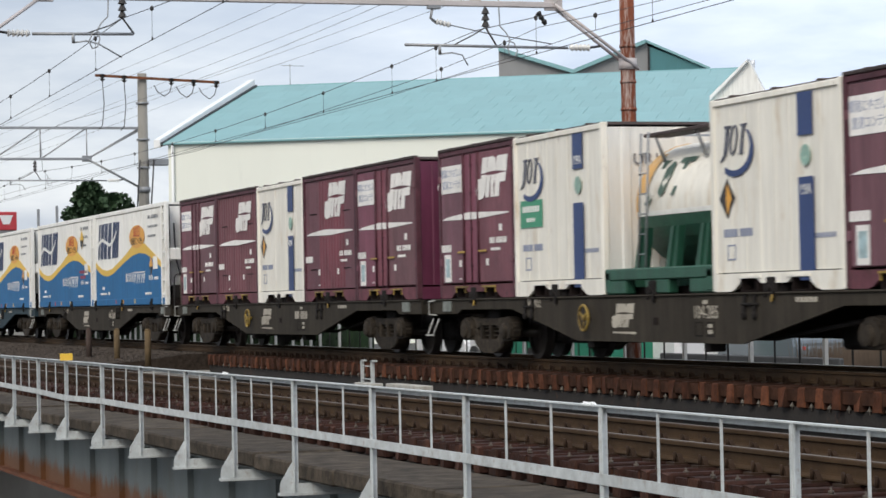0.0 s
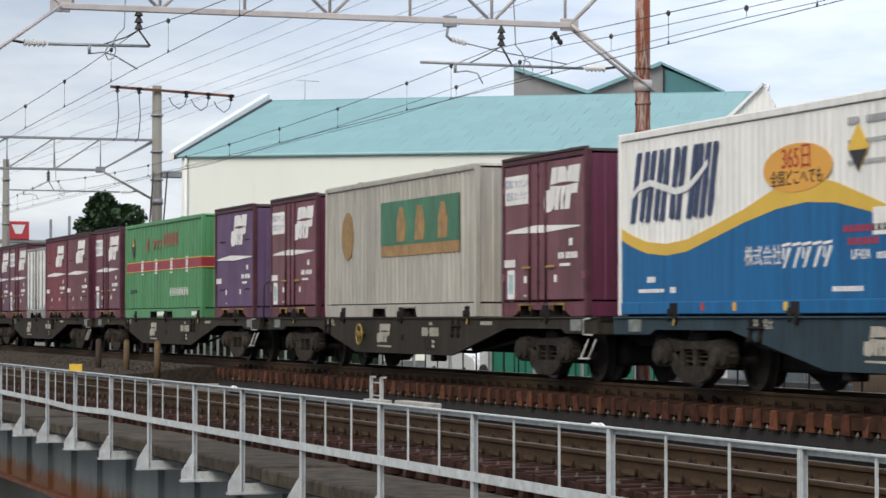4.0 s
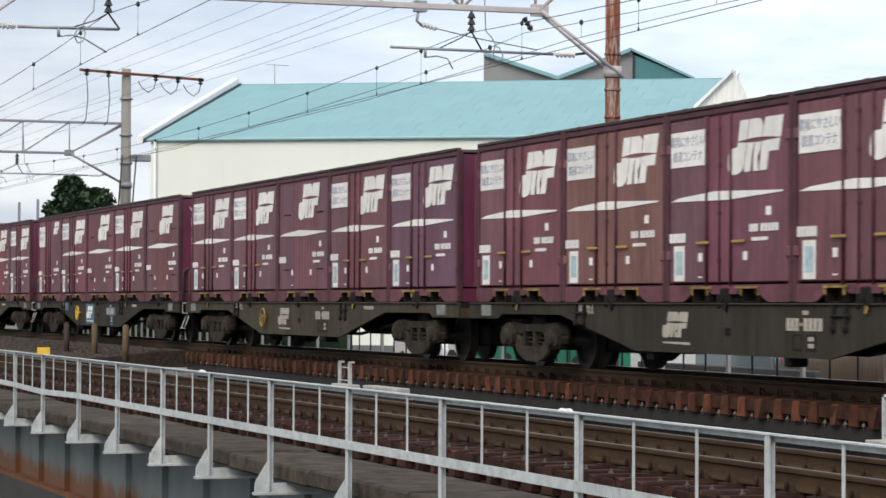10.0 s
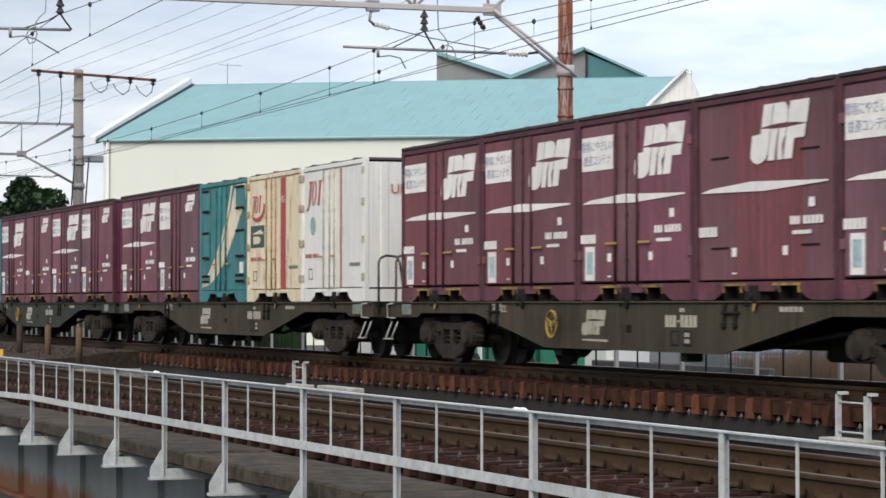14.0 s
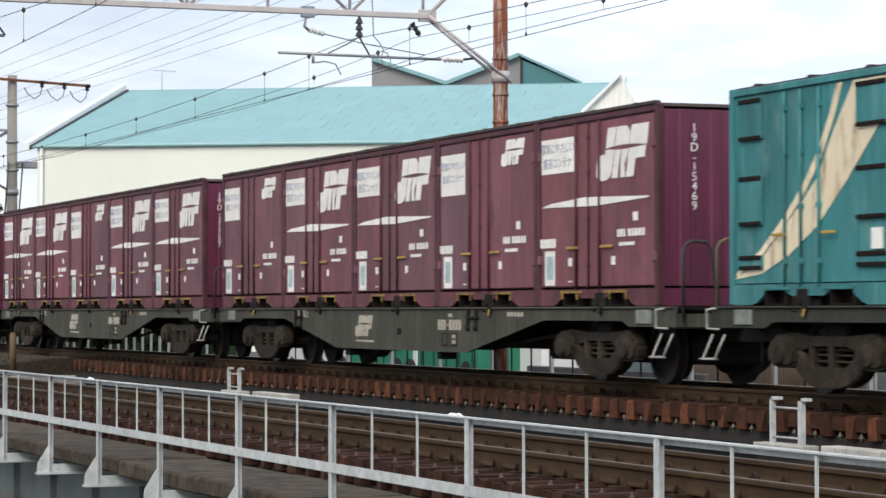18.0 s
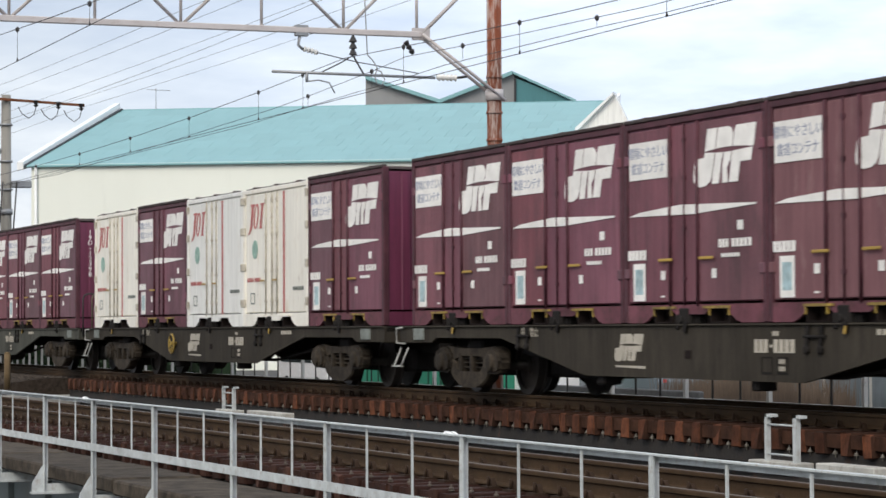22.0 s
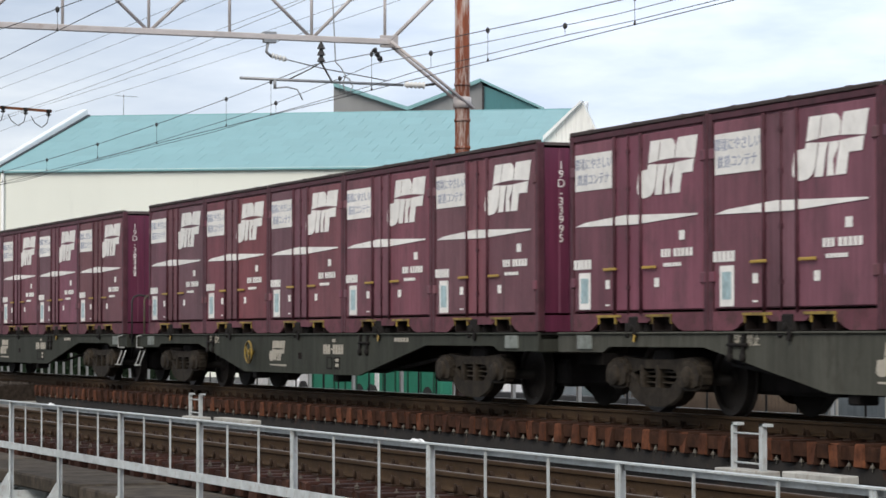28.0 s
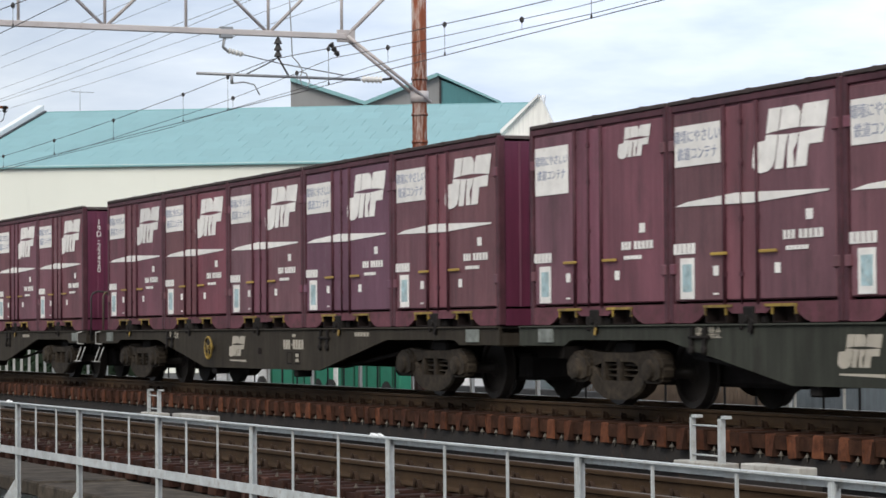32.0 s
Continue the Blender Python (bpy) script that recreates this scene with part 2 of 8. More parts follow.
M["chassis_pale"] = surface("dusty_grey_wagon_steel", (0.080, 0.080, 0.066), 0.75, vary=0.26, scale=1.6, dirt=(0.044, 0.036, 0.028), dirt_amount=0.42, streak=0.5, runs=0.25, rust=0.15, shine=0.12)
M["chassis_olive"] = surface("dusty_olive_wagon_steel", (0.072, 0.060, 0.042), 0.75, vary=0.26, scale=1.6, dirt=(0.040, 0.032, 0.025), dirt_amount=0.42, streak=0.5, runs=0.25, rust=0.15, shine=0.12)
M["bogie"] = surface("oily_brown_bogie_steel", (0.037, 0.029, 0.021), 0.8, vary=0.6, scale=5, spread=0.3, dirt=(0.014, 0.012, 0.010), dirt_amount=0.62, shine=0.2)
M["wheel"] = surface("dark_wheel_steel", (0.035, 0.030, 0.027), 0.6, 0.3, vary=0.25, scale=4)
# also backs the end rungs, where its black stands for shade
M["under"] = surface("sooty_underframe_and_shade", (0.020, 0.018, 0.017), 0.85, vary=0.3, scale=3, shine=0.1)
# near-black that stands for the shade in pockets, seams, slots and holes
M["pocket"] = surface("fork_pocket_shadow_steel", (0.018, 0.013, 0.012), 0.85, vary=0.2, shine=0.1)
M["pocket_yellow"] = surface("worn_yellow_pocket_paint", (0.34, 0.23, 0.04), 0.6, vary=0.3, scale=2.5, dirt=(0.05, 0.03, 0.02), dirt_amount=0.72, spread=0.3)
M["rim"] = surface("dark_roof_rim", (0.045, 0.030, 0.027), 0.7, vary=0.25, scale=3, dirt=(0.09, 0.075, 0.05), dirt_amount=0.35)
M["base_maroon"] = surface("grimy_maroon_base_paint", (0.135, 0.048, 0.062), 0.7, vary=0.35, scale=2.5, dirt=(0.055, 0.034, 0.030), dirt_amount=0.52, spread=0.15, rust=0.25, shine=0.3)
# dark rods; on posts and top rails the darkness stands for shade
M["rod"] = surface("dark_maroon_rod_and_shade", (0.078, 0.027, 0.037), 0.6, vary=0.35, scale=3, dirt=(0.040, 0.022, 0.022), dirt_amount=0.45, shine=0.3)
M["rail_yellow"] = surface("worn_yellow_handrail_paint", (0.10, 0.085, 0.06), 0.6, vary=0.2, scale=3, dirt=(0.40, 0.25, 0.04), dirt_amount=0.42)
M["step"] = surface("pale_grey_step_paint", (0.42, 0.42, 0.40), 0.6, vary=0.15, dirt=GRIME, dirt_amount=0.3)
M["fence"] = surface("off_white_railing_paint", (0.50, 0.53, 0.53), 0.6, vary=0.2, scale=6, dirt=(0.30, 0.24, 0.20), dirt_amount=0.44, rust=0.36)
M["rust"] = surface("rusty_steel", RUST, 0.85, vary=0.35, scale=3, grain=50, bump=0.4, dirt=(0.26, 0.20, 0.15), dirt_amount=0.33, streak=0.15)
M["flaking"] = surface("flaking_rusty_column", (0.19, 0.050, 0.020), 0.85, vary=0.45, scale=4.5, grain=50, bump=0.6, dirt=(0.52, 0.47, 0.43), dirt_amount=0.66, streak=0.16)
M["rail"] = surface("brown_rail_side", (0.054, 0.032, 0.016), 0.8, vary=0.3, scale=2.5, dirt=(0.040, 0.024, 0.015), dirt_amount=0.42, shine=0.2)
M["railhead"] = surface("worn_rail_head", (0.13, 0.105, 0.085), 0.5, 0.5, vary=0.1)
M["sleeper"] = surface("rust_stained_timber_sleeper", (0.042, 0.019, 0.012), 0.9, vary=0.6, scale=7, bump=0.7, dirt=(0.040, 0.021, 0.013), dirt_amount=0.55, spread=0.35, shine=0.2)
# sleeper ends, lightened against the sides for the light they catch
M["end_grain"] = surface("rust_stained_lit_end", (0.092, 0.033, 0.016), 0.9, vary=0.6, scale=6, bump=0.6, dirt=(0.045, 0.022, 0.014), dirt_amount=0.5, spread=0.45, shine=0.2)
M["end_grain_dark"] = surface("oiled_lit_end", (0.052, 0.023, 0.015), 0.9, vary=0.5, scale=6, bump=0.6, dirt=(0.028, 0.018, 0.014), dirt_amount=0.5, spread=0.35, shine=0.2)
M["sleeper_dark"] = surface("brown_oiled_timber_sleeper", (0.034, 0.014, 0.010), 0.9, vary=0.5, scale=8, bump=0.7, dirt=(0.028, 0.019, 0.015), dirt_amount=0.52, spread=0.3, shine=0.2)
M["clip"] = surface("brown_rail_clip", (0.036, 0.021, 0.013), 0.8, vary=0.3, shine=0.2)
M["girder"] = surface("blue_grey_girder_paint", (0.20, 0.23, 0.23), 0.6, vary=0.22, scale=0.8, dirt=(0.17, 0.13, 0.09), dirt_amount=0.36, streak=0.25, runs=0.2, rust=0.2)
M["girder_dark"] = surface("dark_girder_steel", (0.022, 0.018, 0.015), 0.8, vary=0.25, scale=1.2, dirt=RUST, dirt_amount=0.3)
M["walkway"] = surface("weathered_walkway_concrete", (0.072, 0.058, 0.043), 0.92, vary=0.6, scale=3.0, grain=30, bump=0.9, dirt=(0.028, 0.022, 0.018), dirt_amount=0.6, spread=0.14, shine=0.2)
M["concrete"] = surface("old_concrete", (0.30, 0.29, 0.27), 0.92, vary=0.2, scale=1.0, grain=40, bump=0.4, dirt=(0.15, 0.14, 0.125), dirt_amount=0.35, streak=0.3)
M["pole"] = surface("concrete_pole", (0.235, 0.225, 0.20), 0.9, vary=0.14, scale=1.2, grain=40, bump=0.3, dirt=(0.13, 0.12, 0.105), dirt_amount=0.35, streak=0.2)
M["portal"] = surface("pale_portal_steel", (0.52, 0.48, 0.47), 0.6, vary=0.14, scale=2.0, dirt=(0.30, 0.18, 0.13), dirt_amount=0.32)
M["galv"] = surface("galvanised_steel", (0.30, 0.31, 0.32), 0.45, 0.5, vary=0.12, scale=3)
M["dark_steel"] = surface("dark_fitting_steel", (0.05, 0.048, 0.048), 0.6, 0.3, vary=0.15)
M["wire"] = surface("dark_overhead_wire", (0.045, 0.045, 0.048), 0.6, 0.4, vary=0.05, bump=0)
M["porcelain"] = surface("white_porcelain", (0.70, 0.70, 0.68), 0.25, vary=0.05, bump=0)
M["ballast"] = surface("grey_brown_ballast", (0.038, 0.029, 0.023), 0.95, vary=0.5, scale=9, grain=14, bump=1.0, dirt=(0.03, 0.022, 0.016), dirt_amount=0.5, shine=0.15)
M["ground"] = surface("dull_earth_ground", (0.13, 0.12, 0.10), 0.95, vary=0.3, scale=0.15, grain=6, bump=0.6, dirt=(0.09, 0.10, 0.06), dirt_amount=0.4)
M["asphalt"] = surface("grey_asphalt", (0.055, 0.055, 0.056), 0.9, vary=0.2, scale=0.5, grain=30, bump=0.4)
M["wall_white"] = surface("cream_white_wall_sheet", (0.79, 0.81, 0.73), 0.6, vary=0.03, scale=0.2, dirt=(0.66, 0.68, 0.62), dirt_amount=0.22, streak=0.2, bump=0.05)
M["teal_roof"] = surface("pale_teal_roof_sheet", (0.215, 0.405, 0.42), 0.5, vary=0.06, scale=0.25, dirt=(0.185, 0.36, 0.38), dirt_amount=0.35, bump=0.05, spread=0.035)
M["teal_dark"] = surface("dark_teal_roof_sheet", (0.060, 0.195, 0.210), 0.5, vary=0.08, scale=0.3, runs=0.1)
M["grey_wall"] = surface("grey_siding", (0.25, 0.25, 0.25), 0.7, vary=0.12, scale=0.6, dirt=(0.16, 0.16, 0.17), dirt_amount=0.35, streak=0.2)
M["verge"] = surface("white_verge_trim", (0.80, 0.81, 0.80), 0.5, vary=0.04, bump=0)
M["leaf"] = surface("dark_evergreen_leaf", (0.030, 0.058, 0.028), 0.6, vary=0.5, scale=0.9, dirt=(0.06, 0.10, 0.045), dirt_amount=0.4, spread=0.3, shine=0.25)
M["bark"] = surface("bark", (0.07, 0.05, 0.035), 0.9, vary=0.3, scale=4)
M["post_tan"] = surface("weathered_tan_post", (0.13, 0.088, 0.042), 0.85, vary=0.3, scale=4, dirt=(0.06, 0.04, 0.025), dirt_amount=0.42)
M["glass"] = surface("dark_tinted_glass", (0.03, 0.035, 0.04), 0.08, vary=0.05, bump=0)
M["car_white"] = surface("white_car_paint", (0.78, 0.79, 0.80), 0.25, vary=0.02, bump=0)
M["car_silver"] = surface("silver_car_paint", (0.19, 0.225, 0.25), 0.18, 0.3, vary=0.03, bump=0)
M["rubber"] = surface("black_rubber", (0.02, 0.02, 0.02), 0.85, vary=0.1)
M["truck_green"] = surface("green_tarpaulin", (0.02, 0.20, 0.125), 0.65, vary=0.15, scale=1.5)
M["sign_red"] = surface("red_sign_panel", (0.45, 0.03, 0.04), 0.4, vary=0.03, bump=0)
M["landing"] = surface("stained_pale_plate", (0.46, 0.45, 0.41), 0.7, vary=0.25, scale=3, dirt=(0.22, 0.16, 0.11), dirt_amount=0.48, rust=0.4)
M["guard_grey"] = surface("dark_grey_board", (0.085, 0.088, 0.09), 0.7, vary=0.2, scale=2, runs=0.2)
M["pale_sheet"] = surface("pale_grey_sheet", (0.38, 0.39, 0.39), 0.6, vary=0.15, scale=0.8, runs=0.2)
M["panel_blue"] = surface("blue_grey_sheet_panel", (0.14, 0.17, 0.19), 0.6, vary=0.25, scale=1.5, runs=0.25)
M["reed"] = surface("dry_brown_reed", (0.16, 0.12, 0.09), 0.9, vary=0.3, scale=2, spread=0.2)

M["bolt"] = surface("dull_bolt_steel", (0.20, 0.18, 0.15), 0.6, 0.2, vary=0.3, bump=0)


def creeping_rust(m, z0, z1):
    """Rust that creeps up a painted web from its bottom flange, ragged and streaked."""
    n, l = m.node_tree.nodes, m.node_tree.links
    bsdf = n["Principled BSDF"]
    old = bsdf.inputs["Base Color"].links[0].from_socket
    tc, sep, mp, no = n.new("ShaderNodeTexCoord"), n.new("ShaderNodeSeparateXYZ"), n.new("ShaderNodeMapping"), n.new("ShaderNodeTexNoise")
    mp.inputs["Scale"].default_value = (2.6, 2.6, 0.7)
    no.inputs["Scale"].default_value, no.inputs["Detail"].default_value, no.inputs["Roughness"].default_value = 1.5, 9, 0.7
    l.new(tc.outputs["Object"], sep.inputs[0])
    l.new(tc.outputs["Object"], mp.inputs["Vector"])
    l.new(mp.outputs[0], no.inputs["Vector"])
    rise, add, cut, mix = n.new("ShaderNodeMapRange"), n.new("ShaderNodeMath"), n.new("ShaderNodeMapRange"), n.new("ShaderNodeMix")
    rise.inputs["From Min"].default_value, rise.inputs["From Max"].default_value = z0, z1
    rise.inputs["To Min"].default_value, rise.inputs["To Max"].default_value = 0.5, -0.3
    add.operation = "ADD"
    cut.inputs["From Min"].default_value, cut.inputs["From Max"].default_value = 0.50, 0.72
    mix.data_type = "RGBA"
    mix.inputs["B"].default_value = (0.15, 0.062, 0.022, 1)
    l.new(sep.outputs["Z"], rise.inputs["Value"])
    l.new(rise.outputs[0], add.inputs[0])
    l.new(no.outputs["Fac"], add.inputs[1])
    l.new(add.outputs[0], cut.inputs["Value"])
    l.new(cut.outputs[0], mix.inputs["Factor"])
    l.new(old, mix.inputs["A"])
    l.new(mix.outputs["Result"], bsdf.inputs["Base Color"])
    return m


M["rod_print"] = surface("faded_grey_print", (0.24, 0.25, 0.27), 0.6, vary=0.3, scale=8, bump=0)
M["rod_grey"] = surface("grimy_cream_fitting_paint", (0.50, 0.46, 0.38), 0.6, vary=0.3, scale=4, dirt=(0.20, 0.14, 0.09), dirt_amount=0.5)
M["rod_ochre"] = surface("rust_stained_rod_paint", (0.46, 0.32, 0.16), 0.65, vary=0.35, scale=4, dirt=(0.16, 0.085, 0.045), dirt_amount=0.55)
M["wine"] = surface("wine_red_band_paint", (0.30, 0.030, 0.045), 0.55, vary=0.12, scale=2, bump=0)
M["bolt_dark"] = surface("oily_bolt_steel", (0.085, 0.070, 0.055), 0.7, 0.1, vary=0.3, bump=0)
M["slate"] = surface("weathered_slate_marking", (0.085, 0.09, 0.12), 0.55, vary=0.3, scale=5, dirt=(0.40, 0.37, 0.32), dirt_amount=0.25, bump=0)
M["plate_grey"] = surface("faded_card_plate", (0.20, 0.22, 0.20), 0.7, vary=0.4, scale=6, dirt=(0.09, 0.085, 0.07), dirt_amount=0.5)
M["tank_mark"] = surface("grey_green_marking", (0.06, 0.11, 0.085), 0.55, vary=0.25, scale=4, bump=0)
M["patch_blue"] = surface("fresh_blue_patch_paint", (0.045, 0.13, 0.20), 0.55, vary=0.15, scale=3, dirt=(0.05, 0.07, 0.08), dirt_amount=0.35)
M["lime_rod"] = surface("grimy_green_rod_paint", (0.06, 0.13, 0.035), 0.6, vary=0.3, scale=4)
M["ink"] = surface("dark_blue_grey_marking", (0.030, 0.050, 0.120), 0.55, vary=0.2, scale=3, bump=0)
M["badge_red"] = surface("dark_red_badge_paint", (0.40, 0.012, 0.02), 0.5, vary=0.1, bump=0)
M["tank_green"] = surface("green_tank_frame_paint", (0.020, 0.092, 0.056), 0.5, vary=0.2, scale=2, dirt=(0.03, 0.07, 0.045), dirt_amount=0.4, runs=0.2)
M["poster_blue"] = surface("pale_blue_print", (0.25, 0.42, 0.60), 0.55, vary=0.3, scale=4, dirt=(0.55, 0.65, 0.70), dirt_amount=0.4, bump=0)
M["web"] = creeping_rust(surface("painted_girder_web", (0.15, 0.175, 0.175), 0.6, vary=0.22, scale=0.9, dirt=(0.13, 0.11, 0.085), dirt_amount=0.36, streak=0.4), -1.92, -1.30)
M["hedge"] = surface("dark_clipped_hedge", (0.018, 0.034, 0.016), 0.8, vary=0.5, scale=2.0, spread=0.2, shine=0.15)
M["stone"] = surface("ballast_stone", (0.070, 0.058, 0.049), 0.95, vary=0.5, scale=12, bump=0.3, dirt=(0.03, 0.022, 0.016), dirt_amount=0.5, shine=0.15)
M["amber"] = surface("amber_tank_paint", (0.62, 0.36, 0.12), 0.5, vary=0.15, dirt=(0.70, 0.58, 0.38), dirt_amount=0.4, bump=0)
M["post_dark"] = surface("dark_tarred_post", (0.05, 0.032, 0.025), 0.85, vary=0.3, scale=4)
# board colour that stands for the shade between the sleepers
M["gap_board"] = surface("rust_brown_gap_shade", (0.048, 0.021, 0.012), 0.9, vary=0.6, scale=5, bump=0.5, dirt=(0.028, 0.016, 0.011), dirt_amount=0.5, shine=0.15)
M["silver_frame"] = surface("grimy_grey_container_frame", (0.27, 0.26, 0.235), 0.6, 0.1, vary=0.3, scale=3, dirt=(0.06, 0.045, 0.035), dirt_amount=0.45)
M["badge"] = surface("faded_green_badge", (0.24, 0.40, 0.33), 0.5, vary=0.4, scale=10, dirt=(0.62, 0.66, 0.60), dirt_amount=0.5, bump=0)
M["red_faded"] = surface("faded_red_print", (0.46, 0.14, 0.13), 0.6, vary=0.2, scale=6, bump=0)
M["panel_green"] = surface("dull_green_print", (0.055, 0.18, 0.10), 0.6, vary=0.3, scale=3, dirt=(0.14, 0.20, 0.13), dirt_amount=0.4, streak=0.3)
M["panel_brown"] = surface("dull_brown_print", (0.36, 0.21, 0.075), 0.6, vary=0.35, scale=4, dirt=(0.30, 0.26, 0.19), dirt_amount=0.4)

# ---- building blocks ----


def box(bm, x0, x1, y0, y1, z0, z1):
    v = [bm.verts.new((x, y, z)) for z in (z0, z1) for x, y in ((x0, y0), (x1, y0), (x1, y1), (x0, y1))]
    for f in ((3, 2, 1, 0), (4, 5, 6, 7), (0, 1, 5, 4), (1, 2, 6, 5), (2, 3, 7, 6), (3, 0, 4, 7)):
        bm.faces.new([v[i] for i in f])
    return bm


def bbox(bm, x0, x1, y0, y1, z0, z1, r=0.01):
    """A box with chamfered edges along all three axes."""
    n = len(bm.verts)
    one = bmesh.new()
    box(one, x0, x1, y0, y1, z0, z1)
    bmesh.ops.bevel(one, geom=one.edges[:], offset=r, segments=1, affect="EDGES")
    return merge(bm, one)


def merge(bm, other):
    table = {v: bm.verts.new(v.co) for v in other.verts}
    for f in other.faces:
        bm.faces.new([table[v] for v in f.verts])
    other.free()
    return bm


def slab(bm, pts, y0, y1):
    """A flat shape given in x and z, from y0 to y1."""
    a, b = [bm.verts.new((x, y0, z)) for x, z in pts], [bm.verts.new((x, y1, z)) for x, z in pts]
    bm.faces.new(a)
    bm.faces.new(b[::-1])
    for i in range(len(pts)):
        j = (i + 1) % len(pts)
        bm.faces.new((a[j], a[i], b[i], b[j]))
    return bm


def prism(bm, pts, x0, x1):
    """A section given in y and z, run from x0 to x1."""
    a, b = [bm.verts.new((x0, y, z)) for y, z in pts], [bm.verts.new((x1, y, z)) for y, z in pts]
    bm.faces.new(a[::-1])
    bm.faces.new(b)
    for i in range(len(pts)):
        j = (i + 1) % len(pts)
        bm.faces.new((a[i], a[j], b[j], b[i]))
    return bm


def tube(bm, p0, p1, r0, r1=None, seg=8, caps=True):
    p0, p1 = Vector(p0), Vector(p1)
    r1 = r0 if r1 is None else r1
    way = (p1 - p0).normalized()
    side = way.orthogonal().normalized()
    other = way.cross(side)
    rings = []
    for p, r in ((p0, r0), (p1, r1)):
        rings.append([bm.verts.new(p + r * (math.cos(a) * side + math.sin(a) * other))
                      for a in (2 * math.pi * k / seg for k in range(seg))])
    for k in range(seg):
        j = (k + 1) % seg
        f = bm.faces.new((rings[0][k], rings[0][j], rings[1][j], rings[1][k]))
        f.smooth = True
    if caps:
        bm.faces.new(rings[0][::-1])
        bm.faces.new(rings[1])
    return bm


def path(bm, pts, r, seg=6):
    """A round bar swept along points, in one piece; closed when the ends meet."""
    pts = [Vector(p) for p in pts]
    closed = (pts[0] - pts[-1]).length < 1e-6
    if closed:
        pts = pts[:-1]
    n = len(pts)
    rings, side = [], None
    for i, p in enumerate(pts):
        a = pts[i - 1] if i or closed else p
        b = pts[(i + 1) % n] if i < n - 1 or closed else p
        d = ((b - p).normalized() if b != p else Vector()) + ((p - a).normalized() if a != p else Vector())
        d = d.normalized() if d.length > 1e-6 else Vector((0, 0, 1))
        side = d.orthogonal().normalized() if side is None else (side - d * side.dot(d)).normalized()
        other = d.cross(side)
        rings.append([bm.verts.new(p + r * (math.cos(q) * side + math.sin(q) * other)) for q in (2 * math.pi * k / seg for k in range(seg))])
    for one, two in zip(rings, rings[1:] + (rings[:1] if closed else [])):
        for k in range(seg):
            j = (k + 1) % seg
            bm.faces.new((one[k], one[j], two[j], two[k])).smooth = True
    if not closed:
        bm.faces.new(rings[0][::-1])
        bm.faces.new(rings[-1])
    return bm


def turned(bm, p, axis, profile, seg=16):
    """A turned body in one piece: profile rows of (distance along the axis, radius)."""
    p, way = Vector(p), Vector(axis).normalized()
    side = way.orthogonal().normalized()
    other = way.cross(side)
    rings = []
    for a, r in profile:
        rings.append([bm.verts.new(p + way * a + max(r, 1e-3) * (math.cos(q) * side + math.sin(q) * other))
                      for q in (2 * math.pi * k / seg for k in range(seg))])
    for one, two in zip(rings, rings[1:]):
        for k in range(seg):
            j = (k + 1) % seg
            bm.faces.new((one[k], one[j], two[j], two[k])).smooth = seg == 28
    bm.faces.new(rings[0][::-1])
    bm.faces.new(rings[-1])
    return bm


def mesh_of(name, bm, material):
    bmesh.ops.recalc_face_normals(bm, faces=bm.faces[:])
    me = bpy.data.meshes.new(name)
    bm.to_mesh(me)
    bm.free()
    me.materials.append(material)
    return me


def part(name, bm, material, parent, label=""):
    me = bm if isinstance(bm, bpy.types.Mesh) else mesh_of(name, bm, material)
    ob = new(name, me)
    ob.parent = parent
    return tagged(ob, label)


def thing(name, label, category, group="", kind="", at=None):
    ob = new(name)
    ob.empty_display_size = 0.2
    ob.matrix_basis = at if at is not None else Matrix()
    return tagged(ob, label, category, group, kind)


def single(name, bm, material, label, category, group="", kind=""):
    return tagged(new(name, mesh_of(name, bm, material)), label, category, group, kind)


def words(text, size, material, parent, m, name="lettering", spacing=1.0):
    """Lettering as a thin mesh; m places it, its letters standing in the local x and y."""
    cu = bpy.data.curves.new(name, "FONT")
    cu.body, cu.size, cu.extrude, cu.align_x, cu.align_y, cu.space_line = text, size, 0.002, "CENTER", "CENTER", spacing
    tmp = new("lettering_curve", cu)
    dg = bpy.context.evaluated_depsgraph_get()
    me = bpy.data.meshes.new_from_object(tmp.evaluated_get(dg))
    bpy.data.objects.remove(tmp)
    bpy.data.curves.remove(cu)
    me.materials.clear()
    me.materials.append(material)
    ob = new(name, me)
    ob.parent = parent
    ob.matrix_basis = m
    return ob


B = bmesh.new
SIDE = Matrix(((1, 0, 0, 0), (0, 0, -1, 0), (0, 1, 0, 0), (0, 0, 0, 1)))   # letters on a face that looks to -y
END = Matrix(((0, 0, 1, 0), (1, 0, 0, 0), (0, 1, 0, 0), (0, 0, 0, 1)))     # letters on a face that looks to +x

# ---- the plan: far track, near track, bridge, railing ----
FACE = 14.02              # near side of the load
FAR = FACE + 1.225        # far track's middle
NEAR = 9.07               # near track's middle
NEAR_TOP = -0.217         # near rails' top; the far rails' top is at 0
BRIDGE_X0, BRIDGE_X1 = -59.5, 12.0
FENCE = 6.6


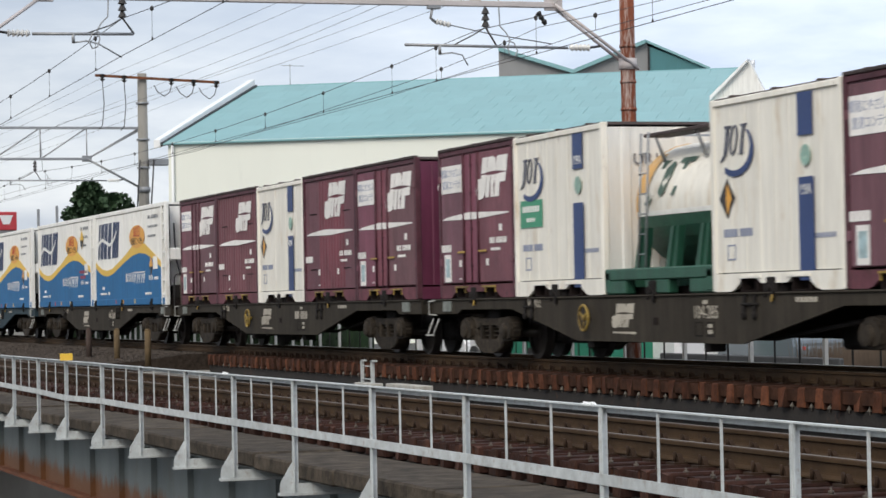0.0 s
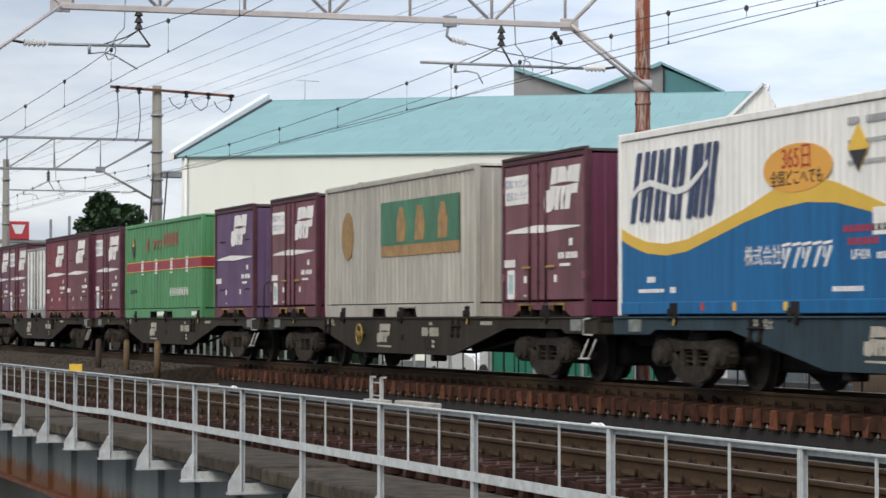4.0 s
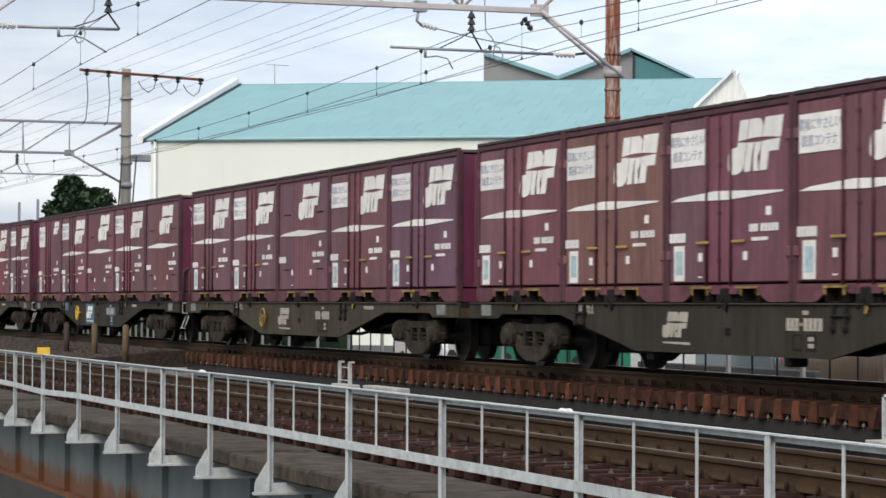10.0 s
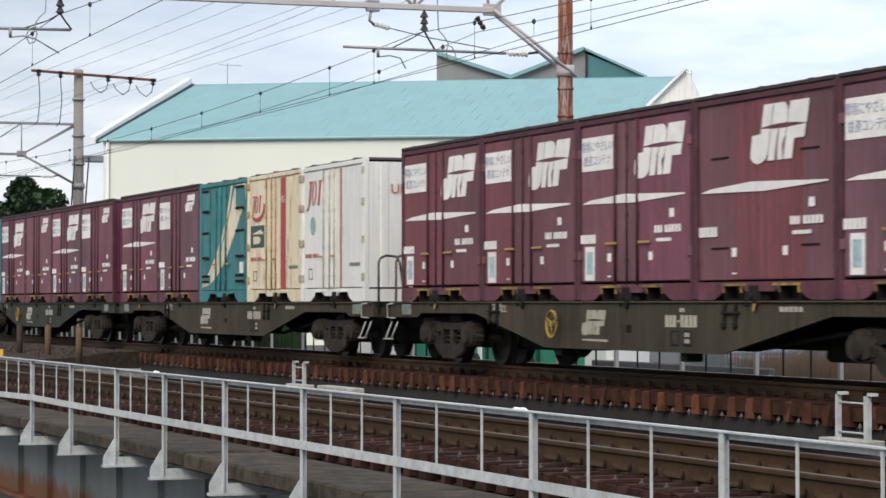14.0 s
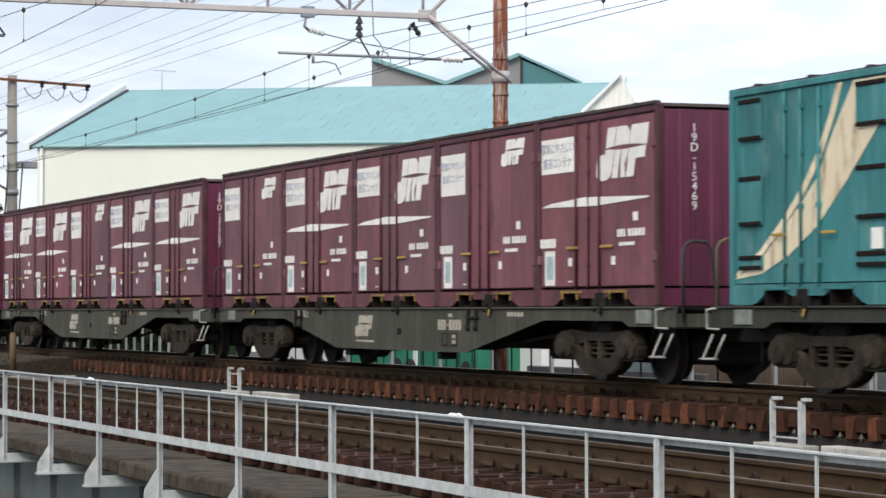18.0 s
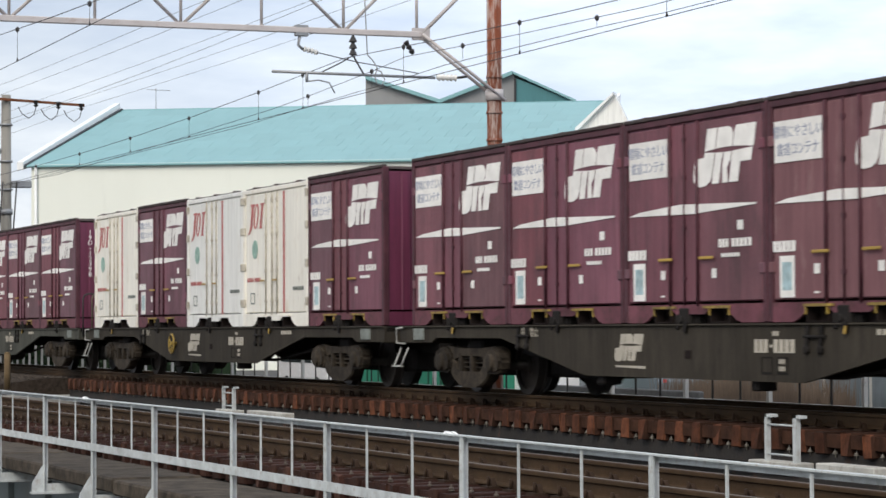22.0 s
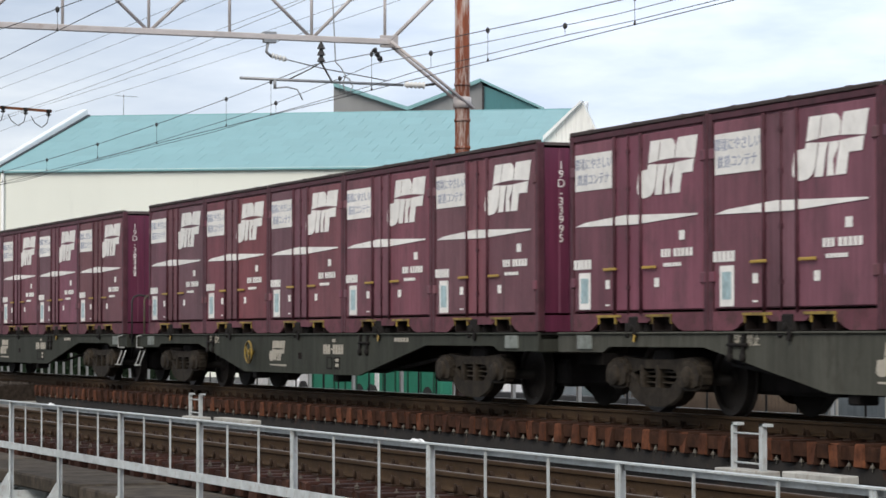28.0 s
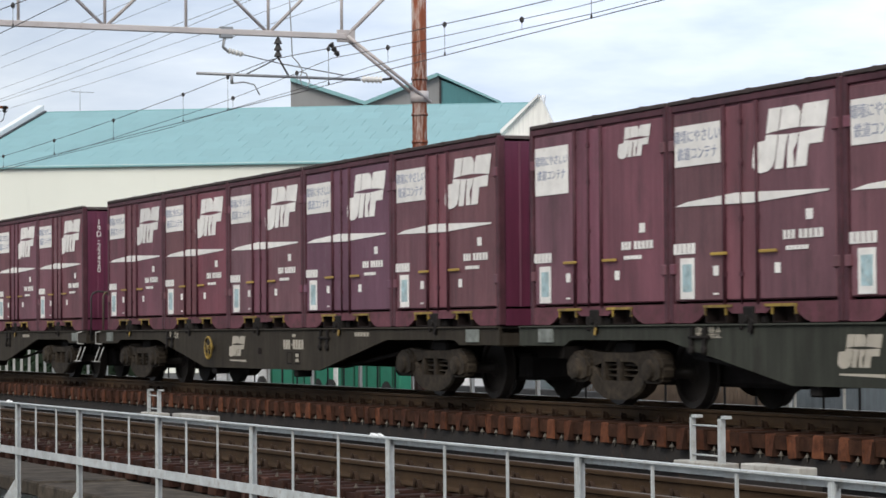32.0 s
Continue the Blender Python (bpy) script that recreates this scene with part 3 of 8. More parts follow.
def structure():
    # ground: one sheet with the cutting under the bridge
    xs = [-3000, -900, -300, -120, -61.6, -60.4, -30, -14.2, -13, 0, 12, 13.2, 60, 300, 900, 3000]
    ys = [-3000, -600, -100, -20, 4.4, 5.6, 17.6, 18.6, 24, 60, 150, 400, 1200, 3500]

    def height(x, y):
        if -60.5 < x < 12.1 and -25 < y < 17.7 and not (x > -13.5 and y < 5):
            return -4.6
        if y < 5 or y > 18.5:
            return -0.95
        return -0.62
    bm = B()
    grid = [[bm.verts.new((x, y, height(x, y))) for y in ys] for x in xs]
    for i in range(len(xs) - 1):
        for j in range(len(ys) - 1):
            bm.faces.new((grid[i][j], grid[i + 1][j], grid[i + 1][j + 1], grid[i][j + 1]))
    single("ground", bm, M["ground"], "dull brown earth beside the railway", "ground", kind="structure")
    bm = B()
    box(bm, -58, 10, -24, 17.4, -4.62, -4.55)
    single("road", bm, M["asphalt"], "dark asphalt road in the underpass", "road", kind="structure")
    # ballast banks before and after the bridge
    for x0, x1 in ((-620, BRIDGE_X0 - 0.4), (BRIDGE_X1 + 0.4, 520)):
        bm = B()
        prism(bm, [(5.8, -0.95), (6.9, -0.40), (10.9, -0.40), (12.6, -0.30), (13.6, -0.17), (17.0, -0.17), (18.4, -0.95)], x0, x1)
        single("ballast_bed", bm, M["ballast"], "grey brown stone ballast under both tracks", "ballast", kind="structure")
    # abutments
    for x in (BRIDGE_X0 - 1.2, BRIDGE_X1):
        bm = B()
        bbox(bm, x, x + 1.2, 5.6, 17.8, -4.7, -0.55, 0.03)
        single("abutment", bm, M["concrete"], "old concrete bridge abutment with water stains", "abutment", kind="structure")


RAIL = [(-0.063, 0), (0.063, 0), (0.063, 0.012), (0.012, 0.03), (0.008, 0.045), (0.008, 0.115), (0.032, 0.125),
        (0.033, 0.150), (0.026, 0.158), (-0.026, 0.158), (-0.033, 0.150), (-0.032, 0.125), (-0.008, 0.115),
        (-0.008, 0.045), (-0.012, 0.03), (-0.063, 0.012)]


def rails():
    for mid, top, name in ((FAR, 0.0, "worn brown steel rail of the far track"), (NEAR, NEAR_TOP, "brown rusty steel rail of the near track")):
        for s in (-1, 1):
            rail = thing("rail", name, "rail", "rails", at=pose(0, mid + s * 0.5665, top - 0.158))
            bm = B()
            prism(bm, RAIL, -620, 520)
            part("rail_bar", bm, M["rail"], rail)
            bm = B()
            box(bm, -620, 520, -0.022, 0.022, 0.1585, 0.1605)
            part("running_surface", bm, M["railhead"], rail, "polished running surface")


def sleeper_mesh(name, material, end, seed):
    rnd = random.Random(seed)
    bm = B()
    w, h, half = 0.105, 0.25, 1.2
    bbox(bm, -w, w, -half, half, -h, 0, 0.015)
    for v in bm.verts:
        v.co += Vector((rnd.uniform(-.007, .007), rnd.uniform(-.02, .02), rnd.uniform(-.006, .006)))
    me = mesh_of(name, bm, material)
    # stained cut ends brighter than the oiled sides, their light and shade in colour
    me.materials.append(end)
    for f in me.polygons:
        f.material_index = 1 if abs(f.normal.y) > 0.7 else 0
    return me


def clip_mesh(side):
    """Base plate, bent spring clip and its bolt, on one side of a rail."""
    bm = B()
    box(bm, -0.085, 0.085, -0.17, 0.17, -0.002, 0.018)
    for s in (-1, 1):
        slab(bm, [(-0.06, 0.018), (0.06, 0.018), (0.035, 0.060), (0.008, 0.085), (-0.012, 0.085), (-0.04, 0.055)], s * 0.075, s * 0.115)
        tube(bm, (0, s * 0.13, 0.018), (0, s * 0.13, 0.10), 0.014, seg=6)
    return mesh_of("rail_clip", bm, M["clip"])


def hook_bolt_mesh(material):
    bm = B()
    tube(bm, (0, 0, -0.05), (0, 0, 0.045), 0.008, seg=6)
    tube(bm, (0, 0, 0.0), (0, 0, 0.022), 0.021, seg=6)
    tube(bm, (0, 0, -0.008), (0, 0, 0.0), 0.032, seg=8)
    return mesh_of("hook_bolt", bm, material)


def bridge(mid, top, name, material, dark):
    deck = thing(name, "open railway bridge deck of " + ("brown" if dark else "rust-orange") + " timber sleepers on steel girders", "railway bridge", kind="structure")
    kinds = [sleeper_mesh("sleeper", material, M["end_grain_dark"] if dark else M["end_grain"], k) for k in range(4)]
    clip, bolt = clip_mesh(1), hook_bolt_mesh(M["bolt_dark"] if dark else M["bolt"])
    rnd = random.Random(7 if dark else 3)
    z = top - 0.158 - 0.02
    x = BRIDGE_X0 + 0.3
    k = 0
    while x < (-2.0 if not dark else -4.0):
        s = part("sleeper", kinds[rnd.randrange(4)], None, deck)
        s.matrix_basis = pose(x + rnd.uniform(-.012, .012), mid + rnd.uniform(-.02, .02), z + rnd.uniform(-.006, .006), 0, 0, rnd.uniform(-.4, .4))
        for side in ((-1, 1) if dark else (-1,)):
            c = part("rail_clip", clip, None, deck)
            c.matrix_basis = pose(x, mid + side * 0.5665, z + 0.002)
        b = part("hook_bolt", bolt, None, deck)
        if dark:
            b.matrix_basis = pose(x + rnd.uniform(-.03, .03) + 0.05, mid - 1.06, z + 0.0, 0, rnd.uniform(-4, 4), 0)
        else:
            b.matrix_basis = pose(x + rnd.uniform(-.03, .03) + 0.20, mid - 1.14, z - 0.225, 0, rnd.uniform(-8, 8), 0)
        x += 0.487
        k += 1
    for side in (-1, 1):
        g = mid + side * 0.85
        bm = B()
        box(bm, BRIDGE_X0, BRIDGE_X1, g - 0.16, g + 0.16, z - 0.285, z - 0.255)
        box(bm, BRIDGE_X0, BRIDGE_X1, g - 0.012, g + 0.012, z - 1.35, z - 0.285)
        box(bm, BRIDGE_X0, BRIDGE_X1, g - 0.16, g + 0.16, z - 1.38, z - 1.35)
        part("girder", bm, M["girder_dark"], deck)
        # added board behind the sleeper ends, dark for the shade between them
        bm = B()
        box(bm, BRIDGE_X0, BRIDGE_X1, mid + side * 1.15 - 0.02, mid + side * 1.15 + 0.02, z - 0.165, z - 0.02)
        part("spacing_board", bm, M["sleeper_dark"] if dark else M["gap_board"], deck)
        # added dark strip that stands for the shade below the gaps
        bm = B()
        box(bm, BRIDGE_X0, BRIDGE_X1, mid + side * 1.10 - 0.02, mid + side * 1.10 + 0.02, z - 0.40, z - 0.235)
        part("edge_angle", bm, M["girder_dark"], deck)
    return deck


def walkway():
    w = thing("walkway", "weathered concrete walkway slab on a painted side girder", "walkway", kind="structure")
    x = BRIDGE_X0
    rnd = random.Random(5)
    while x < -4:
        n = 3.0
        bm = B()
        bbox(bm, x + 0.01, x + n - 0.01, FENCE + 0.14, 7.72, -0.76, -0.60, 0.02)
        s = part("slab", bm, M["walkway"], w)
        s.location.z = rnd.uniform(-.012, .012)
        x += n
    # painted side girder with its stiffeners
    bm = B()
    box(bm, BRIDGE_X0, BRIDGE_X1, 7.50, 7.525, -1.90, -0.80)
    part("girder_web", bm, M["web"], w, "blue grey painted girder web streaked with rust")
    bm = B()
    box(bm, BRIDGE_X0, BRIDGE_X1, 7.36, 7.66, -1.96, -1.90)
    part("bottom_flange", bm, M["rust"], w, "rusty bottom flange")
    bm = B()
    box(bm, BRIDGE_X0, BRIDGE_X1, 7.36, 7.66, -0.80, -0.765)
    part("top_flange", bm, M["girder"], w)
    bm = B()
    box(bm, -0.006, 0.006, 7.42, 7.50, -1.90, -0.80)
    me = mesh_of("stiffener", bm, M["web"])
    x = BRIDGE_X0 + 0.5
    while x < -6:
        part("stiffener", me, None, w).location.x = x
        x += 2.2


def railing():
    f = thing("bridge_railing", "off-white painted steel railing along the bridge walkway", "railing")
    zt, zl = 0.222, -0.258
    xs = [-60.2, -57.8, -55.4, -53.0, -50.6, -48.2, -45.9, -43.56, -41.21, -38.94, -36.62, -34.0, -31.54, -29.05, -26.8, -24.38, -21.78, -19.27, -16.42, -13.5, -10.74, -8.1]
    sag = {-45.9: 0.035, -43.56: 0.03, -41.21: 0.016, -38.94: 0.004, -36.62: -0.028, -34.0: 0.006}     # bent by a knock
    bm = B()
    box(bm, -0.030, 0.030, -0.006, 0.006, -0.86, zt - 0.01)      # flat against the rail
    box(bm, -0.006, 0.006, -0.010, 0.045, -0.86, zt - 0.012)
    post = mesh_of("post", bm, M["fence"])
    bm = B()
    # gusset towards the outside and bracket arm under the walkway
    prism(bm, [(-0.14, -0.87), (0.0, -0.87), (0.0, -0.58), (-0.02, -0.58), (-0.13, -0.76), (-0.14, -0.80)], -0.006, 0.006)
    box(bm, -0.07, 0.05, -0.145, 0.9, -0.895, -0.87)
    box(bm, -0.008, 0.008, 0.0, 0.9, -0.87, -0.78)
    bracket = mesh_of("bracket", bm, M["fence"])
    bm = B()
    box(bm, -0.011, 0.011, -0.004, 0.008, zl, zt - 0.02)
    bar = mesh_of("bar", bm, M["fence"])
    rnd = random.Random(17)
    for x in (-27.15, -16.66):
        bm = B()
        turned(bm, (x - 0.13, FENCE + 0.012, zt), (1, 0, 0), [(0.0, 0.003), (0.03, 0.013), (0.09, 0.019), (0.15, 0.013), (0.21, 0.016), (0.26, 0.003)], 8)
        for v in bm.verts:
            v.co += Vector((rnd.uniform(-.008, .008), rnd.uniform(-.006, .006), rnd.uniform(-.004, .006)))
        part("paint_crust", bm, M["verge"], f, "white crust on the top rail")
    for a, b in zip(xs, xs[1:]):
        part("post", post, None, f).location = (a, FENCE, 0)
        part("bracket", bracket, None, f).location = (a, FENCE, 0)
        for k in (1, 2):
            part("bar", bar, None, f).location = (a + (b - a) * k / 3, FENCE, 0)
        bm = B()
        box(bm, a, b, FENCE - 0.014, FENCE + 0.045, zt - 0.010, zt)
        box(bm, a, b, FENCE + 0.033, FENCE + 0.041, zt - 0.048, zt - 0.010)
        part("top_rail", bm, M["fence"], f)
        bm = B()
        da, db = sag.get(a, 0.0), sag.get(b, 0.0)
        for y0, y1, lo, hi in ((-0.016, -0.006, -0.055, 0.02), (-0.006, 0.05, -0.055, -0.043)):
            slab(bm, [(a, zl + da + lo), (b, zl + db + lo), (b, zl + db + hi), (a, zl + da + hi)], FENCE + y0, FENCE + y1)
        part("lower_rail", bm, M["fence"], f)


def portal(px, y0, y1, pole_maker, bottom, depth, chord, material, name, label, nodes, inset, drop, leaning):
    """A one-plane truss between two columns; the bottom chord ends at knee braces set in from the columns."""
    p = thing(name, label, "catenary portal", "catenary portals")
    top = bottom + depth
    for y, s in ((y0, 1), (y1, -1)):
        pole_maker(p, px, y)
        for q in (-0.15, 0.15):
            bm = B()
            foot = bottom - drop
            tube(bm, (px + q, y - s * 0.16, foot - 0.15 * drop / inset), (px + q * 0.6, y + s * inset, bottom), chord * 0.62, seg=6)
            part("knee_brace", bm, material, p)
        bm = B()
        tube(bm, (px, y, bottom - drop - 0.10), (px, y, bottom - drop + 0.10), 0.165 if chord > 0.05 else 0.24, seg=16)
        part("brace_collar", bm, material, p)
        bm = B()
        tube(bm, (px, y + s * inset, bottom), (px, y, top), chord * 0.7, seg=6)
        part("end_diagonal", bm, material, p)
        bm = B()
        bbox(bm, px - 0.03, px + 0.03, y + s * inset - 0.17, y + s * inset + 0.17, bottom - 0.10, bottom + 0.12, 0.01)
        part("gusset_plate", bm, material, p)
    bm = B()
    bbox(bm, px - chord, px + chord, y0 + inset, y1 - inset, bottom - chord, bottom + chord, 0.01)
    part("bottom_chord", bm, material, p)
    bm = B()
    bbox(bm, px - chord, px + chord, y0, y1, top - chord, top + chord, 0.01)
    part("top_chord", bm, material, p)
    for k, y in enumerate(nodes):
        bm = B()
        tube(bm, (px, y, bottom), (px, y, top), chord * 0.55, seg=5)
        part("upright", bm, material, p)
        if k + 1 < len(nodes):
            yb = nodes[k + 1]
            za, zb = (bottom, top) if leaning or k % 2 else (top, bottom)
            bm = B()
            tube(bm, (px, y, za), (px, yb, zb), chord * 0.6, seg=5)
            part("diagonal", bm, material, p)
    return p


def steel_pole(p, x, y):
    bm = B()
    tube(bm, (x, y, -1.0), (x, y, 9.5), 0.135, 0.135, 16)
    for z in (4.35, 4.85, 5.5):
        tube(bm, (x, y, z), (x, y, z + 0.05), 0.15, seg=16)
    part("column", bm, M["flaking"], p, "rusty steel tube column with flaking paint")


def concrete_pole(p, x, y):
    bm = B()
    tube(bm, (x, y, -1.0), (x, y, 9.3), 0.23, 0.165, 18)
    part("column", bm, M["pole"], p, "grey concrete column")
    for z in (4.0, 5.9, 6.9, 8.2):
        bm = B()
        tube(bm, (x, y, z), (x, y, z + 0.07), 0.235, seg=16)
        part("band", bm, M["galv"], p)


def insulator(bm, p, way, n=4, r=0.085, step=0.075):
    rows = []
    for k in range(n):
        rows += [(step * k, 0.03), (step * k + 0.015, r), (step * k + 0.03, r * 0.9)]
    turned(bm, p, way, rows + [(step * n, 0.03)], 10)


def catenary_arm(portal_thing, px, y_contact, y_tip, y_root, y_drop, y_hang, za, z_contact, z_wire, z_top):
    """Registration arm with porcelain insulator, steady arm, and the insulator that holds the messenger wire."""
    s = 1 if y_root > y_tip else -1
    bm = B()
    tube(bm, (px, y_root - s * 0.50, za), (px, y_tip, za + 0.02), 0.026, seg=8)
    arm = part("registration_arm", bm, M["galv"], portal_thing, "grey tube arm holding the contact wire")
    bm = B()
    insulator(bm, (px, y_root - s * 0.08, za + 0.01), (0, -s, 0), 5, 0.068, 0.078)
    part("insulator", bm, M["porcelain"], arm, "white porcelain insulator")
    bm = B()
    tube(bm, (px, y_root - s * 0.10, za + 0.01), (px, y_root + s * 0.12, za + 0.04), 0.024, seg=6)
    part("root_clamp", bm, M["dark_steel"], arm)
    bm = B()
    tube(bm, (px, y_drop, za + 0.02), (px, y_drop, za - 0.15), 0.03, seg=6)
    d = 1 if y_contact > y_drop else -1
    path(bm, [(px, y_drop, za - 0.14), (px, y_drop + d * 0.22, za - 0.11), (px, y_drop + d * 0.42, za - 0.15), (px, y_contact, z_contact + 0.02)], 0.014)
    part("steady_arm", bm, M["galv"], arm)
    bm = B()
    insulator(bm, (px, y_hang, z_wire + 0.03), (0, 0, 1), 3, 0.078, 0.115)
    tube(bm, (px, y_hang, z_wire + 0.38), (px, y_hang, z_top), 0.022, seg=6)
    part("hanger_insulator", bm, M["dark_steel"], arm, "dark suspension insulator")
    bm = B()
    path(bm, [(px, y_hang, z_wire + 0.03), (px, y_hang + 0.20, za + 0.02)], 0.018)
    path(bm, [(px, y_hang, z_wire + 0.03), (px, y_hang - 0.22, z_wire - 0.10), (px, y_hang - 0.62, za + 0.02)], 0.012)
    part("stay", bm, M["dark_steel"], arm)
    # a loop of jumper cable hangs from the chord to the contact wire
    rel = [(0.20, 1.30), (0.22, 0.92), (0.24, 0.52), (0.26, 0.05), (0.37, -0.06), (0.45, -0.19), (0.40, -0.33), (0.44, -0.47), (0.53, -0.50), (0.59, -0.38), (0.52, -0.24), (0.41, -0.21)]
    bm = B()
    path(bm, [(px + 0.03, y_hang + s * a, z_wire + b) for a, b in rel], 0.012, 5)
    part("jumper", bm, M["galv"], arm)
    return arm


def wires():
    def line(name, pts, r, label):
        bm = B()
        path(bm, pts, r, 5)
        return single(name, bm, M["wire"], label, "overhead wire", "overhead wires")
    spans = [(-186, -140), (-140, -91.5), (-91.5, -43.8), (-43.8, 4.5), (4.5, 52)]
    for ytrack, zm, low in ((15.4, 5.78, 0.44), (8.97, 5.88, 0.48)):
        if ytrack > 12:
            heights = [(-186, 5.07), (-140, 5.07), (-91.5, 5.07), (-43.8, 5.07), (4.5, 5.07), (52, 5.07)]
        else:
            heights = [(-186, 5.0), (-140, 4.97), (-91.5, 4.95), (-58.3, 4.99), (-53.8, 5.08), (-43.8, 5.25), (-34.6, 5.34), (4.5, 5.5), (52, 5.5)]

        def contact(x):
            for (a, za), (b, zb) in zip(heights, heights[1:]):
                if a <= x <= b:
                    return za + (zb - za) * (x - a) / (b - a)
        line("contact_wire", [(x, ytrack, z) for x, z in heights], 0.0065, "dark contact wire above the track")
        pts = []
        for a, b in spans:
            for k in range(10):
                u = k / 10
                pts.append((a + (b - a) * u, ytrack, zm - low * 4 * u * (1 - u)))
        line("messenger_wire", pts, 0.007, "dark messenger wire above the track")
        for i, (a, b) in enumerate(spans[1:4]):
            for k in range(10):
                x = a + 2.95 + 4.95 * k if ytrack > 12 and k < 9 else a + (b - a) * (k + 0.5) / 10
                if x > -18:
                    continue
                u = (x - a) / (b - a)
                zz = zm - low * 4 * u * (1 - u)
                zc = contact(x)
                d = thing("dropper", "thin wire dropper with a dark clamp", "wire dropper", "wire droppers")
                bm = B()
                tube(bm, (x, ytrack, zc), (x, ytrack, zz), 0.004, seg=4)
                part("dropper_wire", bm, M["wire"], d)
                bm = B()
                turned(bm, (x, ytrack, zz - 0.05), (0, 0, 1), [(0, 0.008), (0.025, 0.032), (0.065, 0.032), (0.09, 0.008)], 8)
                part("clamp", bm, M["dark_steel"], d)
                bm = B()
                turned(bm, (x, ytrack, zc - 0.01), (0, 0, 1), [(0, 0.008), (0.02, 0.02), (0.06, 0.01)], 6)
                part("wire_grip", bm, M["dark_steel"], d)
    # a second, slacker pair over the far track, lifted at the portal
    upper = [(-140, 5.3), (-91.5, 5.25), (-66, 4.96), (-55.8, 5.06), (-47.8, 5.20), (-45.8, 5.26), (-42.3, 5.40), (-40.6, 5.49), (-38.1, 5.41), (-35.3, 5.34), (-31.5, 5.26), (-16, 5.2), (4.5, 5.5), (52, 5.6)]
    lower = [(-140, 5.0), (-91.5, 5.0), (-49.6, 5.01), (-45.8, 5.07), (-41.0, 5.13), (-38.8, 5.18), (-33.0, 5.15), (-30.9, 5.115), (-16, 5.09), (4.5, 5.12), (52, 5.12)]
    line("messenger_wire", [(x, 15.36, z) for x, z in upper], 0.0055, "second, slack messenger wire above the track")
    line("contact_wire", [(x, 15.36, z) for x, z in lower], 0.0055, "second contact wire lifted at the portal")
    for x, za, zb in ((-45.77, 5.07, 5.26), (-42.3, 5.11, 5.40), (-38.09, 5.18, 5.41), (-33.06, 5.15, 5.285)):
        d = thing("dropper", "thin wire dropper with a dark clamp", "wire dropper", "wire droppers")
        bm = B()
        tube(bm, (x, 15.36, za), (x, 15.36, zb), 0.004, seg=4)
        part("dropper_wire", bm, M["wire"], d)
        bm = B()
        turned(bm, (x, 15.36, zb - 0.045), (0, 0, 1), [(0, 0.008), (0.025, 0.034), (0.065, 0.034), (0.09, 0.008)], 8)
        part("clamp", bm, M["dark_steel"], d)
    # feeder wires on the poles' tops
    for y, z, sag in ((17.94, 9.12, 0.12), (18.72, 9.10, 0.12), (20.43, 9.08, 0.06), (21.24, 8.96, 0.12), (22.07, 8.90, 0.12), (16.6, 7.55, 0.3)):
        pts = []
        for a, b in spans:
            for k in range(8):
                u = k / 8
                pts.append((a + (b - a) * u, y, z - sag * 4 * u * (1 - u)))
        line("feeder_wire", pts, 0.0055, "thin feeder wire strung between the poles")


